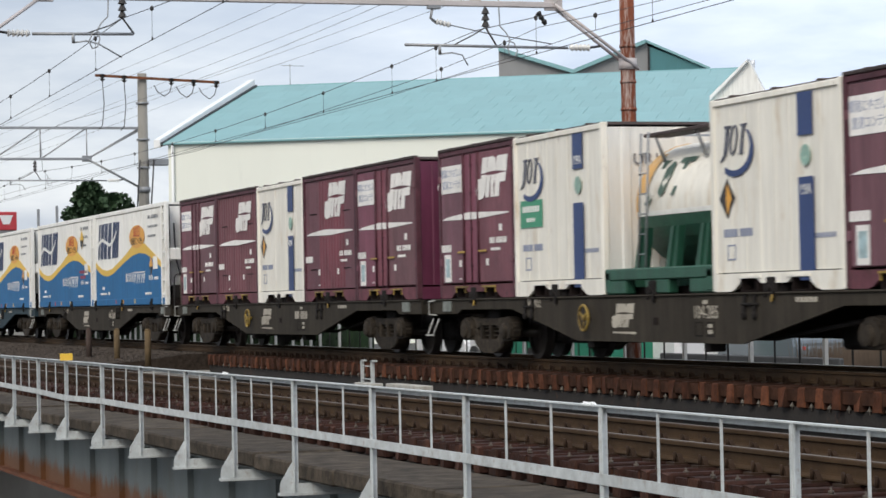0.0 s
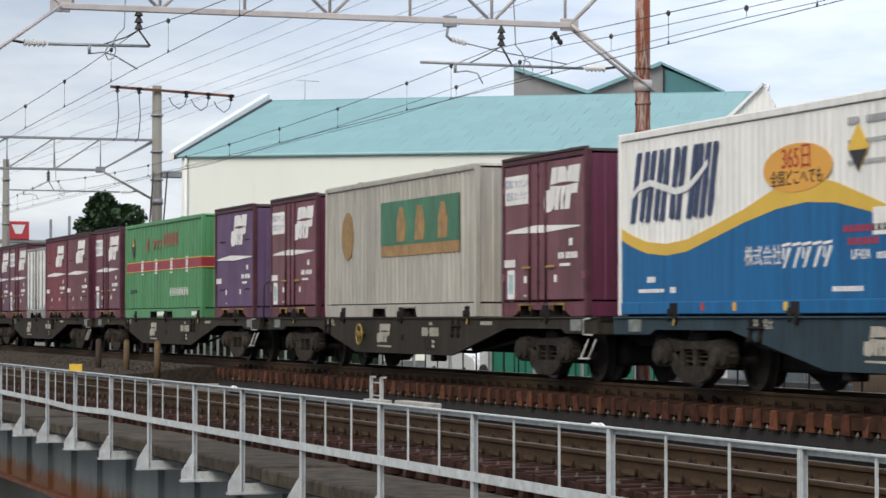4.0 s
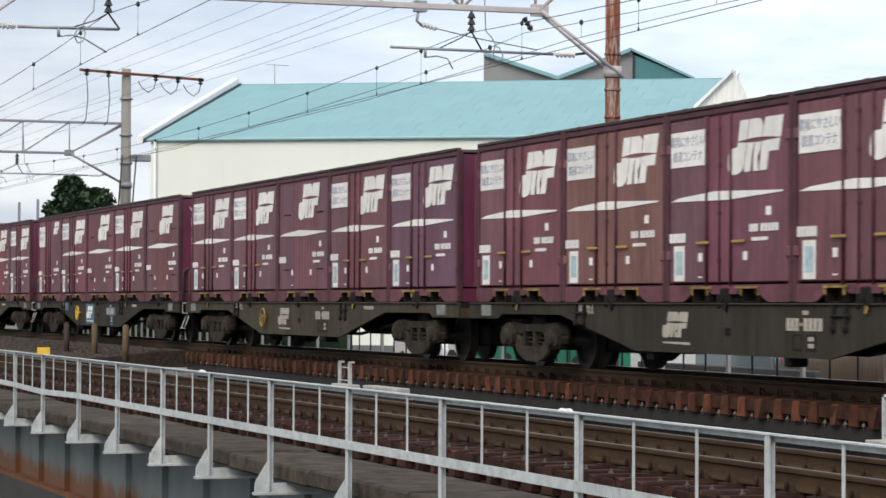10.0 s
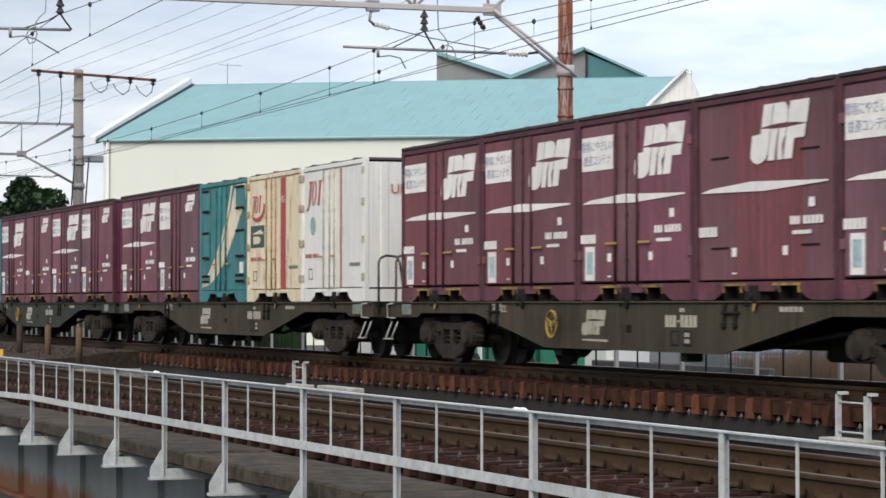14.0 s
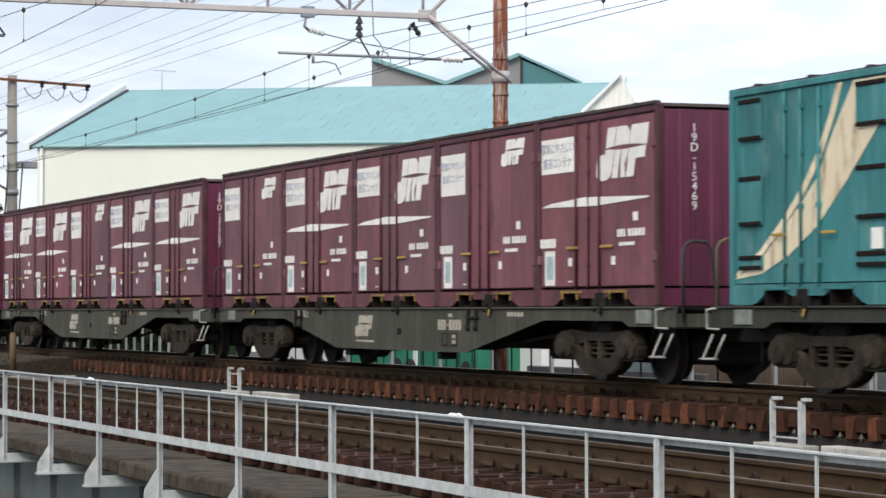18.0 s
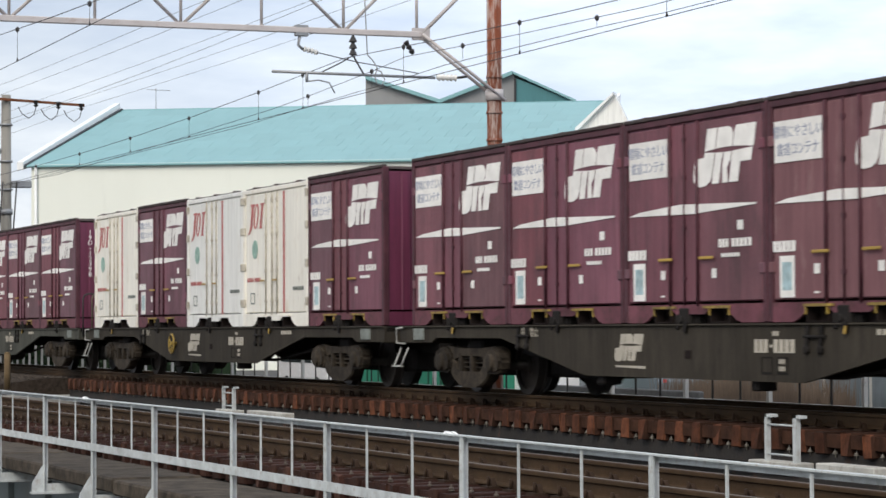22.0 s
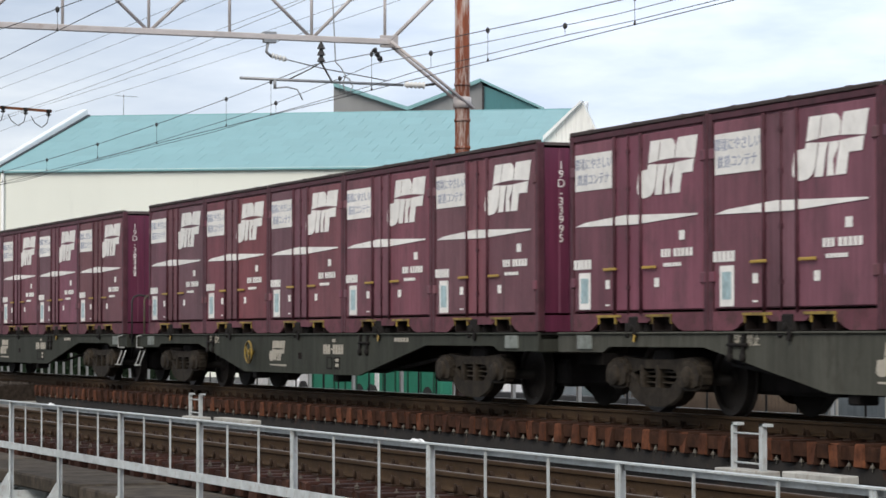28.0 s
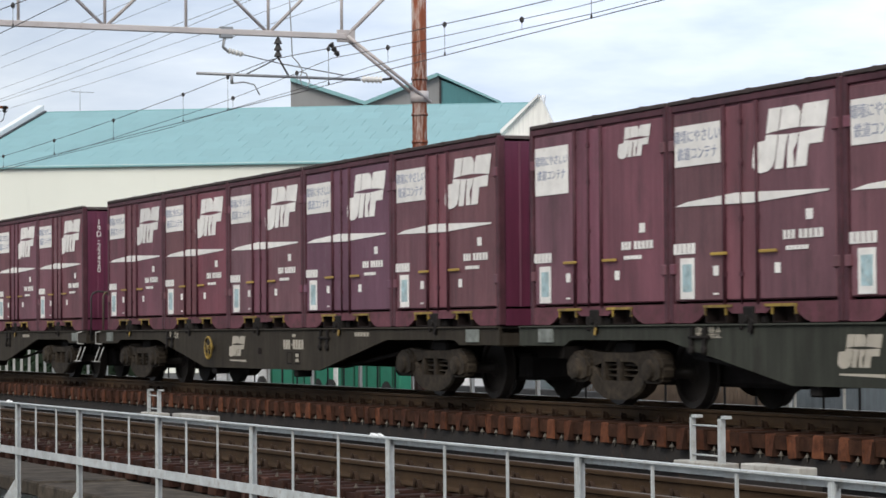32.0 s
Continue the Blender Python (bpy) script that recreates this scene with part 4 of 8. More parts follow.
def overhead():
    first = portal(-43.8, 6.2, 18.28, steel_pole, 6.25, 1.40, 0.052, M["portal"], "catenary_portal",
                   "pale truss portal on rusty tube columns spanning two tracks", [7.85, 9.35, 10.84, 12.37, 13.84, 15.37, 16.77], 1.43, 1.05, False)
    second = portal(-91.5, 6.2, 19.43, concrete_pole, 6.25, 1.10, 0.045, M["galv"], "catenary_portal",
                    "grey truss portal on a concrete pole spanning two tracks", [7.85, 9.40, 10.95, 12.50, 14.09, 15.75, 17.40, 19.3], 2.03, 1.10, True)
    p3 = thing("utility_pole", "grey concrete pole beside the line", "utility pole", "poles")
    concrete_pole(p3, -136, 20.9)
    catenary_arm(first, -43.8, 15.2, 14.03, 17.62, 14.68, 15.55, 5.48, 5.13, 5.80, 6.23)
    catenary_arm(first, -43.8, 8.96, 9.16, 6.93, 8.13, 8.98, 5.60, 5.20, 5.86, 6.25)
    catenary_arm(second, -91.5, 15.2, 14.03, 18.6, 14.68, 15.55, 5.48, 5.13, 5.80, 6.25)
    # short dead-end bracket with its insulators and stay wire, under the first portal's chord
    bm = B()
    bbox(bm, -43.85, -43.75, 14.46, 14.70, 6.14, 6.34, 0.01)
    path(bm, [(-43.8, 14.56, 6.2), (-43.8, 14.52, 5.98), (-43.8, 14.62, 5.90)], 0.03)
    q = part("dead_end_bracket", bm, M["galv"], first)
    bm = B()
    insulator(bm, (-43.8, 14.62, 5.92), (0, 1, -0.22), 4, 0.055, 0.07)
    part("insulator", bm, M["porcelain"], q)
    bm = B()
    path(bm, [(-43.8, 14.88, 5.86), (-43.8, 15.6, 5.72), (-43.8, 16.8, 5.55)], 0.010)
    part("stay_wire", bm, M["wire"], q)
    bm = B()
    insulator(bm, (-43.8, 16.55, 6.12), (0, 0.55, -0.8), 3, 0.06, 0.09)
    part("insulator", bm, M["dark_steel"], q)
    # cross-arm with feeder insulators on the concrete pole
    c = thing("pole_crossarm", "rusty brown cross-arm with dark feeder insulators on a pole", "cross-arm")
    bm = B()
    slab(bm, [(17.7, 9.16), (22.2, 8.94), (22.2, 9.03), (17.7, 9.25)], 91.24, 91.32)
    for v in bm.verts:
        v.co = Vector((-v.co.y, v.co.x, v.co.z))
    part("beam", bm, M["rust"], c)
    for y in (17.94, 18.72, 20.43, 21.24, 22.07):
        z = 9.20 - (y - 17.7) * 0.049
        bm = B()
        insulator(bm, (-91.2, y, z + 0.06), (0, 0, -1), 3, 0.10, 0.085)
        part("insulator", bm, M["dark_steel"], c)
        bm = B()
        if y > 19:
            path(bm, [(-91.2, y, z - 0.2), (-91.1, y - 0.08, z - 0.45), (-91.0, y - 0.3, z - 0.62), (-91.0, y - 0.55, z - 0.45), (-91.0, y - 0.68, z - 0.22)], 0.016)
        else:
            path(bm, [(-91.2, y, z - 0.2), (-91.2, y + 0.05, z - 1.0), (-91.2, y - 0.02, z - 1.75), (-91.3, y - 0.12, z - 1.9)], 0.018)
        part("jumper", bm, M["wire"], c)
    # switch box and rods on the concrete pole
    bm = B()
    bbox(bm, -91.5, -91.25, 19.6, 20.3, 6.0, 6.25, 0.03)
    part("switch_bracket", bm, M["galv"], second)
    for y in (19.25, 19.75):
        bm = B()
        path(bm, [(-91.2, y, 6.2), (-91.2, y - 0.15, 4.2)], 0.03)
        part("operating_rod", bm, M["dark_steel"], second)
    wires()


# ---- the buildings behind ----


def view_point(az, depth, z):
    """A place given by its bearing (degrees left of +y), its distance along the ground and its height."""
    a = radians(az)
    return Vector((-math.sin(a) * depth, math.cos(a) * depth, z))


def frame_from(origin, along):
    """A pose with x along the given ground direction, z up."""
    a = Vector((along.x, along.y, 0)).normalized()
    b = Vector((-a.y, a.x, 0))
    m = Matrix(((a.x, b.x, 0, origin.x), (a.y, b.y, 0, origin.y), (0, 0, 1, origin.z), (0, 0, 0, 1)))
    return m


def warehouse():
    left, right = view_point(77.47, 121.0, 0), view_point(65.60, 115.5, 0)
    m = frame_from(Vector((left.x, left.y, -0.9)), right - left)
    length = (right - left).length
    eave, ridge, back = 9.45, 13.16, 15.2
    rear = back * 1.12
    w = thing("warehouse", "large cream-walled warehouse with a pale teal metal roof", "warehouse", at=m)
    bm = B()
    box(bm, 0, length, 0, 0.3, 0, eave)
    part("front_wall", bm, M["wall_white"], w, "cream white sheet wall")
    for x in (0, length - 0.3):
        bm = B()
        prism(bm, [(0.3, 0), (rear, 0), (rear, eave), (back, ridge), (0.3, eave)], x, x + 0.3)
        part("gable_wall", bm, M["wall_white"], w)
    bm = B()
    box(bm, 0, length, rear, rear + 0.3, 0, eave)
    part("back_wall", bm, M["wall_white"], w)
    # roof in sheets, laid in staggered courses
    slope = math.atan2(ridge - eave, back)
    run_len = math.hypot(back, ridge - eave)
    rows, cols = 8, 24
    rnd = random.Random(11)
    for r in range(rows):
        for c in range(-1, cols + 1):
            x0 = (c + 0.5 * (r % 2)) * length / cols
            x1 = x0 + length / cols
            x0, x1 = max(x0, -0.18), min(x1, length + 0.2)
            if x1 - x0 < 0.1:
                continue
            bm = B()
            a0, a1 = r / rows, (r + 1) / rows
            t = 0.05
            ya, yb = -0.16 + (back + 0.16) * a0, -0.16 + (back + 0.16) * a1
            za, zb = eave - 0.1 + (ridge - eave + 0.1) * a0, eave - 0.1 + (ridge - eave + 0.1) * a1
            pts = [(ya + 0.008, za), (yb - 0.008, zb), (yb - 0.008, zb + t), (ya + 0.008, za + t)]
            prism(bm, pts, x0 + 0.007, x1 - 0.007)
            part("roof_sheet", bm, M["teal_roof"], w)
    bm = B()
    prism(bm, [(-0.15, eave - 0.14), (back, ridge - 0.04), (back, ridge + 0.036), (-0.15, eave - 0.064)], -0.17, length + 0.19)
    part("roof_deck", bm, M["teal_roof"], w)
    bm = B()
    prism(bm, [(back, ridge), (rear + 0.5, eave - 0.1), (rear + 0.5, eave), (back, ridge + 0.06)], -0.4, length + 0.2)
    part("back_roof", bm, M["teal_roof"], w)
    bm = B()
    tube(bm, (-0.4, back, ridge), (length + 0.2, back, ridge), 0.09, seg=8)
    part("ridge_cap", bm, M["teal_roof"], w)
    # white verge boards
    for x, wide in ((-0.62, 0.30), (length + 0.2, 0.38)):
        bm = B()
        prism(bm, [(-0.2, eave - 0.25), (back, ridge + 0.05), (back, ridge + 0.42), (-0.2, eave + 0.12)], x, x + wide)
        part("verge_board", bm, M["verge"], w, "white verge board")
    bm = B()
    prism(bm, [(-0.2, eave - 0.18), (back, ridge - 0.02), (back, ridge + 0.14), (-0.2, eave - 0.02)], -0.30, -0.18)
    part("verge_flashing", bm, M["black"], w, "dark flashing under the verge")
    bm = B()
    box(bm, -0.3, length + 0.2, -0.20, -0.165, eave - 0.11, eave - 0.06)
    part("gutter", bm, M["teal_roof"], w)
    bm = B()
    path(bm, [(0.25, -0.12, eave - 0.1), (0.25, -0.12, 0.0)], 0.07, 8)
    part("downpipe", bm, M["verge"], w)
    # aerial on the ridge
    a = thing("tv_aerial", "thin television aerial on the warehouse ridge", "aerial", at=m @ pose(1.6, back, ridge))
    bm = B()
    tube(bm, (0, 0, 0), (0, 0, 1.15), 0.02, seg=6)
    part("mast", bm, M["galv"], a)
    bm = B()
    tube(bm, (-0.45, 0, 1.1), (0.75, 0, 1.02), 0.012, seg=5)
    part("boom", bm, M["galv"], a)
    for k in range(6):
        x = -0.4 + 0.2 * k
        bm = B()
        tube(bm, (x, -0.28, 1.09 - 0.013 * k), (x, 0.28, 1.09 - 0.013 * k), 0.008, seg=4)
        part("element", bm, M["galv"], a)
    # grey shed with a folded teal roof, behind
    s_l = view_point(70.18, 150, 0)
    s_r = view_point(65.55, 150, 0)
    ms = frame_from(Vector((s_l.x, s_l.y, -0.9)), s_r - s_l)
    ln = (s_r - s_l).length
    s = thing("shed", "grey sheet shed with a folded dark teal roof behind the warehouse", "shed", at=ms)
    top = lambda z: 0.945 + (z - 0.945) * 1.5 + 1.05
    va, pk = ln * 0.352, ln * 0.697
    prof = [(0, top(10.57)), (va, top(9.64)), (pk, top(10.72)), (ln * 0.70, top(10.72))]
    bm = B()
    slab(bm, [(0, 0), (ln * 0.706, 0), (ln * 0.706, prof[2][1] - 0.25), (pk, prof[2][1] - 0.2), (va, prof[1][1] - 0.2), (0, prof[0][1] - 0.2)], 0, 12)
    part("wall", bm, M["grey_wall"], s, "weathered grey siding")
    for k in range(0, 22):
        bm = B()
        x = pk * (k + 0.5) / 22
        box(bm, x - 0.03, x + 0.03, -0.03, 0.0, 8, 14.2)
        part("batten", bm, M["grey_wall"], s)
    bm = B()
    box(bm, ln * 0.706, ln * 0.716, -0.06, 0.2, 8, prof[2][1] - 0.4)
    part("corner_flashing", bm, M["black"], s, "dark corner flashing")
    for a, b in zip(prof[:2], prof[1:3]):
        bm = B()
        slab(bm, [(a[0], a[1] - 0.22), (b[0], b[1] - 0.22), b, a], -0.35, 12.4)
        part("roof", bm, M["teal_roof"], s)
    bm = B()
    slab(bm, [(ln * 0.716, prof[2][1] - 0.40), (ln * 0.96, top(9.66)), (ln * 0.99, top(9.5)), (ln * 0.99, 8), (ln * 0.716, 8)], 0.05, 12)
    part("side_wall", bm, M["teal_dark"], s, "dark teal sheet wall")
    bm = B()
    slab(bm, [(pk, prof[2][1] - 0.14), (pk, prof[2][1]), (ln * 1.0, top(9.60)), (ln * 1.0, top(9.60) - 0.14)], -0.15, 12.4)
    part("roof_edge", bm, M["teal_roof"], s)
    # pale gable of the annex that stands against the warehouse
    g_l, g_r = view_point(65.55, 119, 0), view_point(64.25, 118.4, 0)
    mg = frame_from(Vector((g_l.x, g_l.y, -0.9)), g_r - g_l)
    gl = (g_r - g_l).length
    g = thing("annex", "white gabled annex beside the warehouse", "building", at=mg)
    high = lambda z: 0.945 + (z - 0.945) * 1.19 + 0.9
    bm = B()
    slab(bm, [(0, 0), (gl, 0), (gl, high(8.2)), (gl * 0.835, high(8.97)), (gl * 0.655, high(9.86)), (0, high(8.42))], 0, 0.5)
    part("wall", bm, M["chalk"], g, "pale plaster gable")
    bm = B()
    slab(bm, [(0, high(8.42)), (gl * 0.645, high(9.84)), (gl * 0.645, high(9.94)), (0, high(8.60))], -0.25, 0.6)
    part("verge_board", bm, M["verge"], g)


def foliage(bm, centre, radii, count, size, rnd):
    for _ in range(count):
        while True:
            p = Vector((rnd.uniform(-1, 1), rnd.uniform(-1, 1), rnd.uniform(-1, 1)))
            if 0.35 < p.length < 1:
                break
        p = Vector((p.x * radii[0], p.y * radii[1], p.z * radii[2])) + Vector(centre)
        a = Vector((rnd.uniform(-1, 1), rnd.uniform(-1, 1), rnd.uniform(-.6, .8))).normalized()
        b = a.orthogonal().normalized()
        s = size * rnd.uniform(0.6, 1.4)
        v = [bm.verts.new(p + q) for q in (a * s, b * s * 0.6, -a * s * 0.7, -b * s * 0.6 + a * 0.1 * s)]
        bm.faces.new(v)


def tree(name, at, height, spread, label, seed):
    rnd = random.Random(seed)
    t = thing(name, label, "tree", at=at)
    bm = B()
    tube(bm, (0, 0, 0), (0.1, 0, height * 0.5), 0.28, 0.17, 10)
    ends = []
    for k in range(7):
        a = 2 * math.pi * k / 7
        e = Vector((math.cos(a) * spread * 0.55, math.sin(a) * spread * 0.55, height * rnd.uniform(0.55, 0.85)))
        tube(bm, (0.1, 0, height * rnd.uniform(0.3, 0.5)), e, 0.11, 0.04, 6)
        ends.append(e)
    part("trunk", bm, M["bark"], t)
    bm = B()
    for k in range(26):
        a, r = rnd.uniform(0, 6.28), spread * math.sqrt(rnd.uniform(0, 1)) * 0.85
        z = height * rnd.uniform(0.38, 0.93)
        squeeze = 1.0 - 0.55 * max(0, (z / height - 0.55)) / 0.45
        c = (math.cos(a) * r * squeeze, math.sin(a) * r * squeeze, z)
        q = rnd.uniform(0.6, 1.1) * spread * 0.33
        foliage(bm, c, (q, q, q * 0.75), 260, 0.17, rnd)
    part("crown", bm, M["leaf"], t)
    return t

# ---- the train ----
WIDE = 2.45


def logo_shape(bm, x, z, w, h, y=-0.006):
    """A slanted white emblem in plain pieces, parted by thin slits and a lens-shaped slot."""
    def lens(a, s):
        return 0.60 + s * 0.045 * max(0.0, math.sin(math.pi * (a - 0.13) / 0.84))

    def q(*pts):
        slab(bm, [(x + w * (0.90 * a) + 0.26 * h * b, z + h * b) for a, b in pts], y, y + 0.004)
    q((0.16, lens(0.16, 1)), (0.25, lens(0.25, 1)), (0.335, lens(0.335, 1)), (0.335, 1.0), (0.16, 1.0))
    q((0.35, lens(0.35, 1)), (0.50, lens(0.50, 1)), (0.63, lens(0.63, 1)), (0.63, 0.86), (0.585, 0.96), (0.53, 1.0), (0.35, 1.0))
    q((0.645, lens(0.645, 1)), (0.80, lens(0.80, 1)), (0.97, 0.60), (1.0, 0.60), (1.0, 1.0), (0.66, 1.0), (0.645, 0.92))
    q((0.0, 0.20), (0.02, 0.09), (0.07, 0.02), (0.15, -0.02), (0.25, 0.0), (0.31, 0.06), (0.335, 0.16), (0.335, lens(0.335, -1)), (0.25, lens(0.25, -1)), (0.16, 0.585),
      (0.16, 0.50), (0.0, 0.48))
    q((0.35, 0.02), (0.47, 0.02), (0.47, 0.40), (0.49, lens(0.49, -1)), (0.35, lens(0.35, -1)))
    q((0.50, 0.34), (0.53, 0.02), (0.63, 0.02), (0.585, 0.28), (0.63, 0.42), (0.63, lens(0.63, -1)), (0.505, lens(0.505, -1)))
    q((0.645, 0.02), (0.80, 0.02), (0.80, 0.36), (0.985, 0.36), (0.985, 0.585), (0.80, lens(0.80, -1)), (0.645, lens(0.645, -1)))


def bars(bm, x, z, w, h, n, y=-0.006, fill=0.72):
    """Unreadable lettering: n short bars in a row, in one comb-shaped piece."""
    pts = []
    for k in range(n):
        a = x + w * k / n
        b = a + w / n * fill
        pts += [(a, z + h), (b, z + h)]
        if k < n - 1:
            pts += [(b, z + 0.10 * h), (x + w * (k + 1) / n, z + 0.10 * h)]
    slab(bm, [(x, z)] + pts + [(pts[-1][0], z)], y, y + 0.004)


def glyphs(bm, x, z, w, h, n, y, seed=1):
    """Unreadable dense characters: n blocks, each a lattice of level and upright bars."""
    rnd = random.Random(seed)
    s = w / n
    for k in range(n):
        a, b = x + s * (k + 0.05), x + s * (k + 0.93)
        t = 0.085 * h
        for r in range(5):
            m = z + (h - t) * r / 4
            box(bm, a + rnd.uniform(0, 0.22) * s, b - rnd.uniform(0, 0.22) * s, y, y + 0.004, m, m + t)
        for f in (0.20, 0.42, 0.64):
            box(bm, a + f * s, a + (f + 0.075) * s, y - 0.0005, y + 0.004, z + rnd.uniform(0, 0.3) * h, z + h * rnd.uniform(0.7, 1))


def shell(root, L, H, mats, corrugated=0, roof_bumps=4, base="maroon", low=0.245):
    """Body, posts, rails, roof, base with fork pockets, common to all box containers."""
    body, end, frame_m = mats
    bm = B()
    if corrugated:
        pts, n, deep = [], corrugated, 0.066 if base == "maroon" else 0.048
        for k in range(n):
            a, s = 0.10 + (L - 0.20) * k / n, (L - 0.20) / n
            pts += [(a, 0.028), (a + s * 0.40, 0.028), (a + s * 0.52, deep), (a + s * 0.88, deep)]
        pts += [(L - 0.10, 0.028), (L - 0.10, WIDE - 0.03), (0.10, WIDE - 0.03)]
        lo, hi = [bm.verts.new((x, y, low)) for x, y in pts], [bm.verts.new((x, y, H - 0.09)) for x, y in pts]
        for i in range(len(pts)):
            j = (i + 1) % len(pts)
            bm.faces.new((lo[i], lo[j], hi[j], hi[i]))
        bm.faces.new(hi)
        bm.faces.new(lo[::-1])
    else:
        box(bm, 0.04, L - 0.04, 0.035, WIDE - 0.03, low, H - 0.09)
    part("body", bm, body, root)
    bm = B()
    row = [(L - 0.014, 0.09)]
    for k in range(5):
        y = 0.30 + 0.43 * k
        row += [(L - 0.014, y), (L + 0.004, y + 0.02), (L + 0.004, y + 0.14), (L - 0.014, y + 0.16)]
    row += [(L - 0.014, WIDE - 0.09), (L - 0.04, WIDE - 0.09), (L - 0.04, 0.09)]
    lo, hi = [bm.verts.new((x, y, low)) for x, y in row], [bm.verts.new((x, y, H - 0.09)) for x, y in row]
    for i in range(len(row)):
        j = (i + 1) % len(row)
        bm.faces.new((lo[i], lo[j], hi[j], hi[i]))
    bm.faces.new(hi)
    bm.faces.new(lo[::-1])
    box(bm, L - 0.07, L - 0.008, 0.09, WIDE - 0.09, 0.0, low - 0.03)
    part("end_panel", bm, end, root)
    bm = B()
    bbox(bm, 0, 0.10, 0, 0.10, 0, H - 0.02, 0.012)
    # maroon posts are darkened for the shade in the gap between containers
    post = mesh_of("corner_post", bm, M["rod"] if base == "maroon" else frame_m)
    for x, y in ((0, 0), (L - 0.10, 0), (0, WIDE - 0.10), (L - 0.10, WIDE - 0.10)):
        part("corner_post", post, None, root).location = (x, y, 0)
    for y0 in (0.002,):
        bm = B()
        # maroon top rail darkened for grime and the shade under the roof lip
        bbox(bm, 0.10, L - 0.10, y0, y0 + 0.068, H - 0.115, H - 0.035, 0.01)
        part("top_rail", bm, M["rod"] if base == "maroon" else frame_m, root)
        if base == "maroon":
            bm = B()
            for k in range(3):
                a = 0.03 + (L - 0.06) * k / 3
                bbox(bm, a, a + (L - 0.06) / 3 - 0.004, -0.012, 0.07, H - 0.032, H + 0.016, 0.008)
            part("roof_lip", bm, M["rim"], root)
    bm = B()
    slab(bm, [(0.02, H - 0.055), (L - 0.02, H - 0.055), (L - 0.06, H - 0.012), (0.06, H - 0.012)], 0.05, WIDE - 0.05)
    part("roof", bm, M["rim"] if L < 5 else frame_m, root)
    for k in range(min(3, roof_bumps)):
        bm = B()
        x = L * (k + 0.5) / min(3, roof_bumps)
        bbox(bm, x - 0.05, x + 0.05, -0.016 if base == "maroon" else 0.012, WIDE - 0.012, H - 0.04, H + (0.024 if base == "maroon" else 0.006), 0.01)
        part("roof_bow", bm, M["rim"] if L < 5 else frame_m, root)
    # near-black core, so that the base seam shows as a line of shade
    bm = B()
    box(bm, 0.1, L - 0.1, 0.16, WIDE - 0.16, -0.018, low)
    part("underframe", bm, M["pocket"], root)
    # base with two pockets
    seam = 0.028 if base == "maroon" else 0.014
    if L < 5:
        # the base rail arches up over two pockets and the lock between them
        p0, p1, q0, q1 = 0.86, 1.28, 2.32, 2.76
        bm = B()
        slab(bm, [(0.10, 0.0), (p0 - 0.32, 0.0), (p0 - 0.20, 0.03), (p0 - 0.06, 0.10), (p0 - 0.01, 0.165), (p1 + 0.01, 0.165), (p1 + 0.16, 0.10), (q0 - 0.16, 0.10),
                  (q0 - 0.01, 0.165), (q1 + 0.01, 0.165), (q1 + 0.06, 0.10), (q1 + 0.20, 0.03), (q1 + 0.32, 0.0), (L - 0.10, 0.0), (L - 0.10, low - seam), (0.10, low - seam)], 0.006, 0.05)
        part("bottom_rail", bm, M["base_maroon"] if base == "maroon" else frame_m, root)
    else:
        p0, p1, q0, q1 = 0.36 * L, 0.44 * L, 0.56 * L, 0.64 * L
        bm = B()
        slab(bm, [(0.10, 0.0), (p0 - 0.10, 0.0), (p0 - 0.01, 0.15), (p1 + 0.01, 0.15), (p1 + 0.08, 0.0), (q0 - 0.08, 0.0), (q0 - 0.01, 0.15),
                  (q1 + 0.01, 0.15), (q1 + 0.10, 0.0), (L - 0.10, 0.0), (L - 0.10, low - 0.022), (0.10, low - 0.022)], 0.006, 0.05)
        part("bottom_rail", bm, frame_m, root)
    # pocket insides get their shade from the near-black colour
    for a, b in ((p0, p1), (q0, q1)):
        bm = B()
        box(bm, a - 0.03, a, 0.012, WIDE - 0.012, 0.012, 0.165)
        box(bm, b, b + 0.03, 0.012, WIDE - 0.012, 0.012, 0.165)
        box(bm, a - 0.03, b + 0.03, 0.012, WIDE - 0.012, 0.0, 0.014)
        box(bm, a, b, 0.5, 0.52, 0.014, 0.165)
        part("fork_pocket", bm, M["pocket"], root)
        bm = B()
        inner = 0.12 if a == p0 else -0.12
        slab(bm, [(a - 0.05 + min(0, inner), 0.168), (b + 0.05 + max(0, inner), 0.168), (b + 0.05 + max(0, inner), 0.198), (a - 0.05 + min(0, inner), 0.198)], -0.012, 0.02)
        if base == "maroon":
            for e in (a - 0.034, b + 0.008):
                box(bm, e, e + 0.026, -0.006, 0.02, 0.085, 0.168)
        part("pocket_trim", bm, M["pocket_yellow"] if base == "maroon" else frame_m, root)


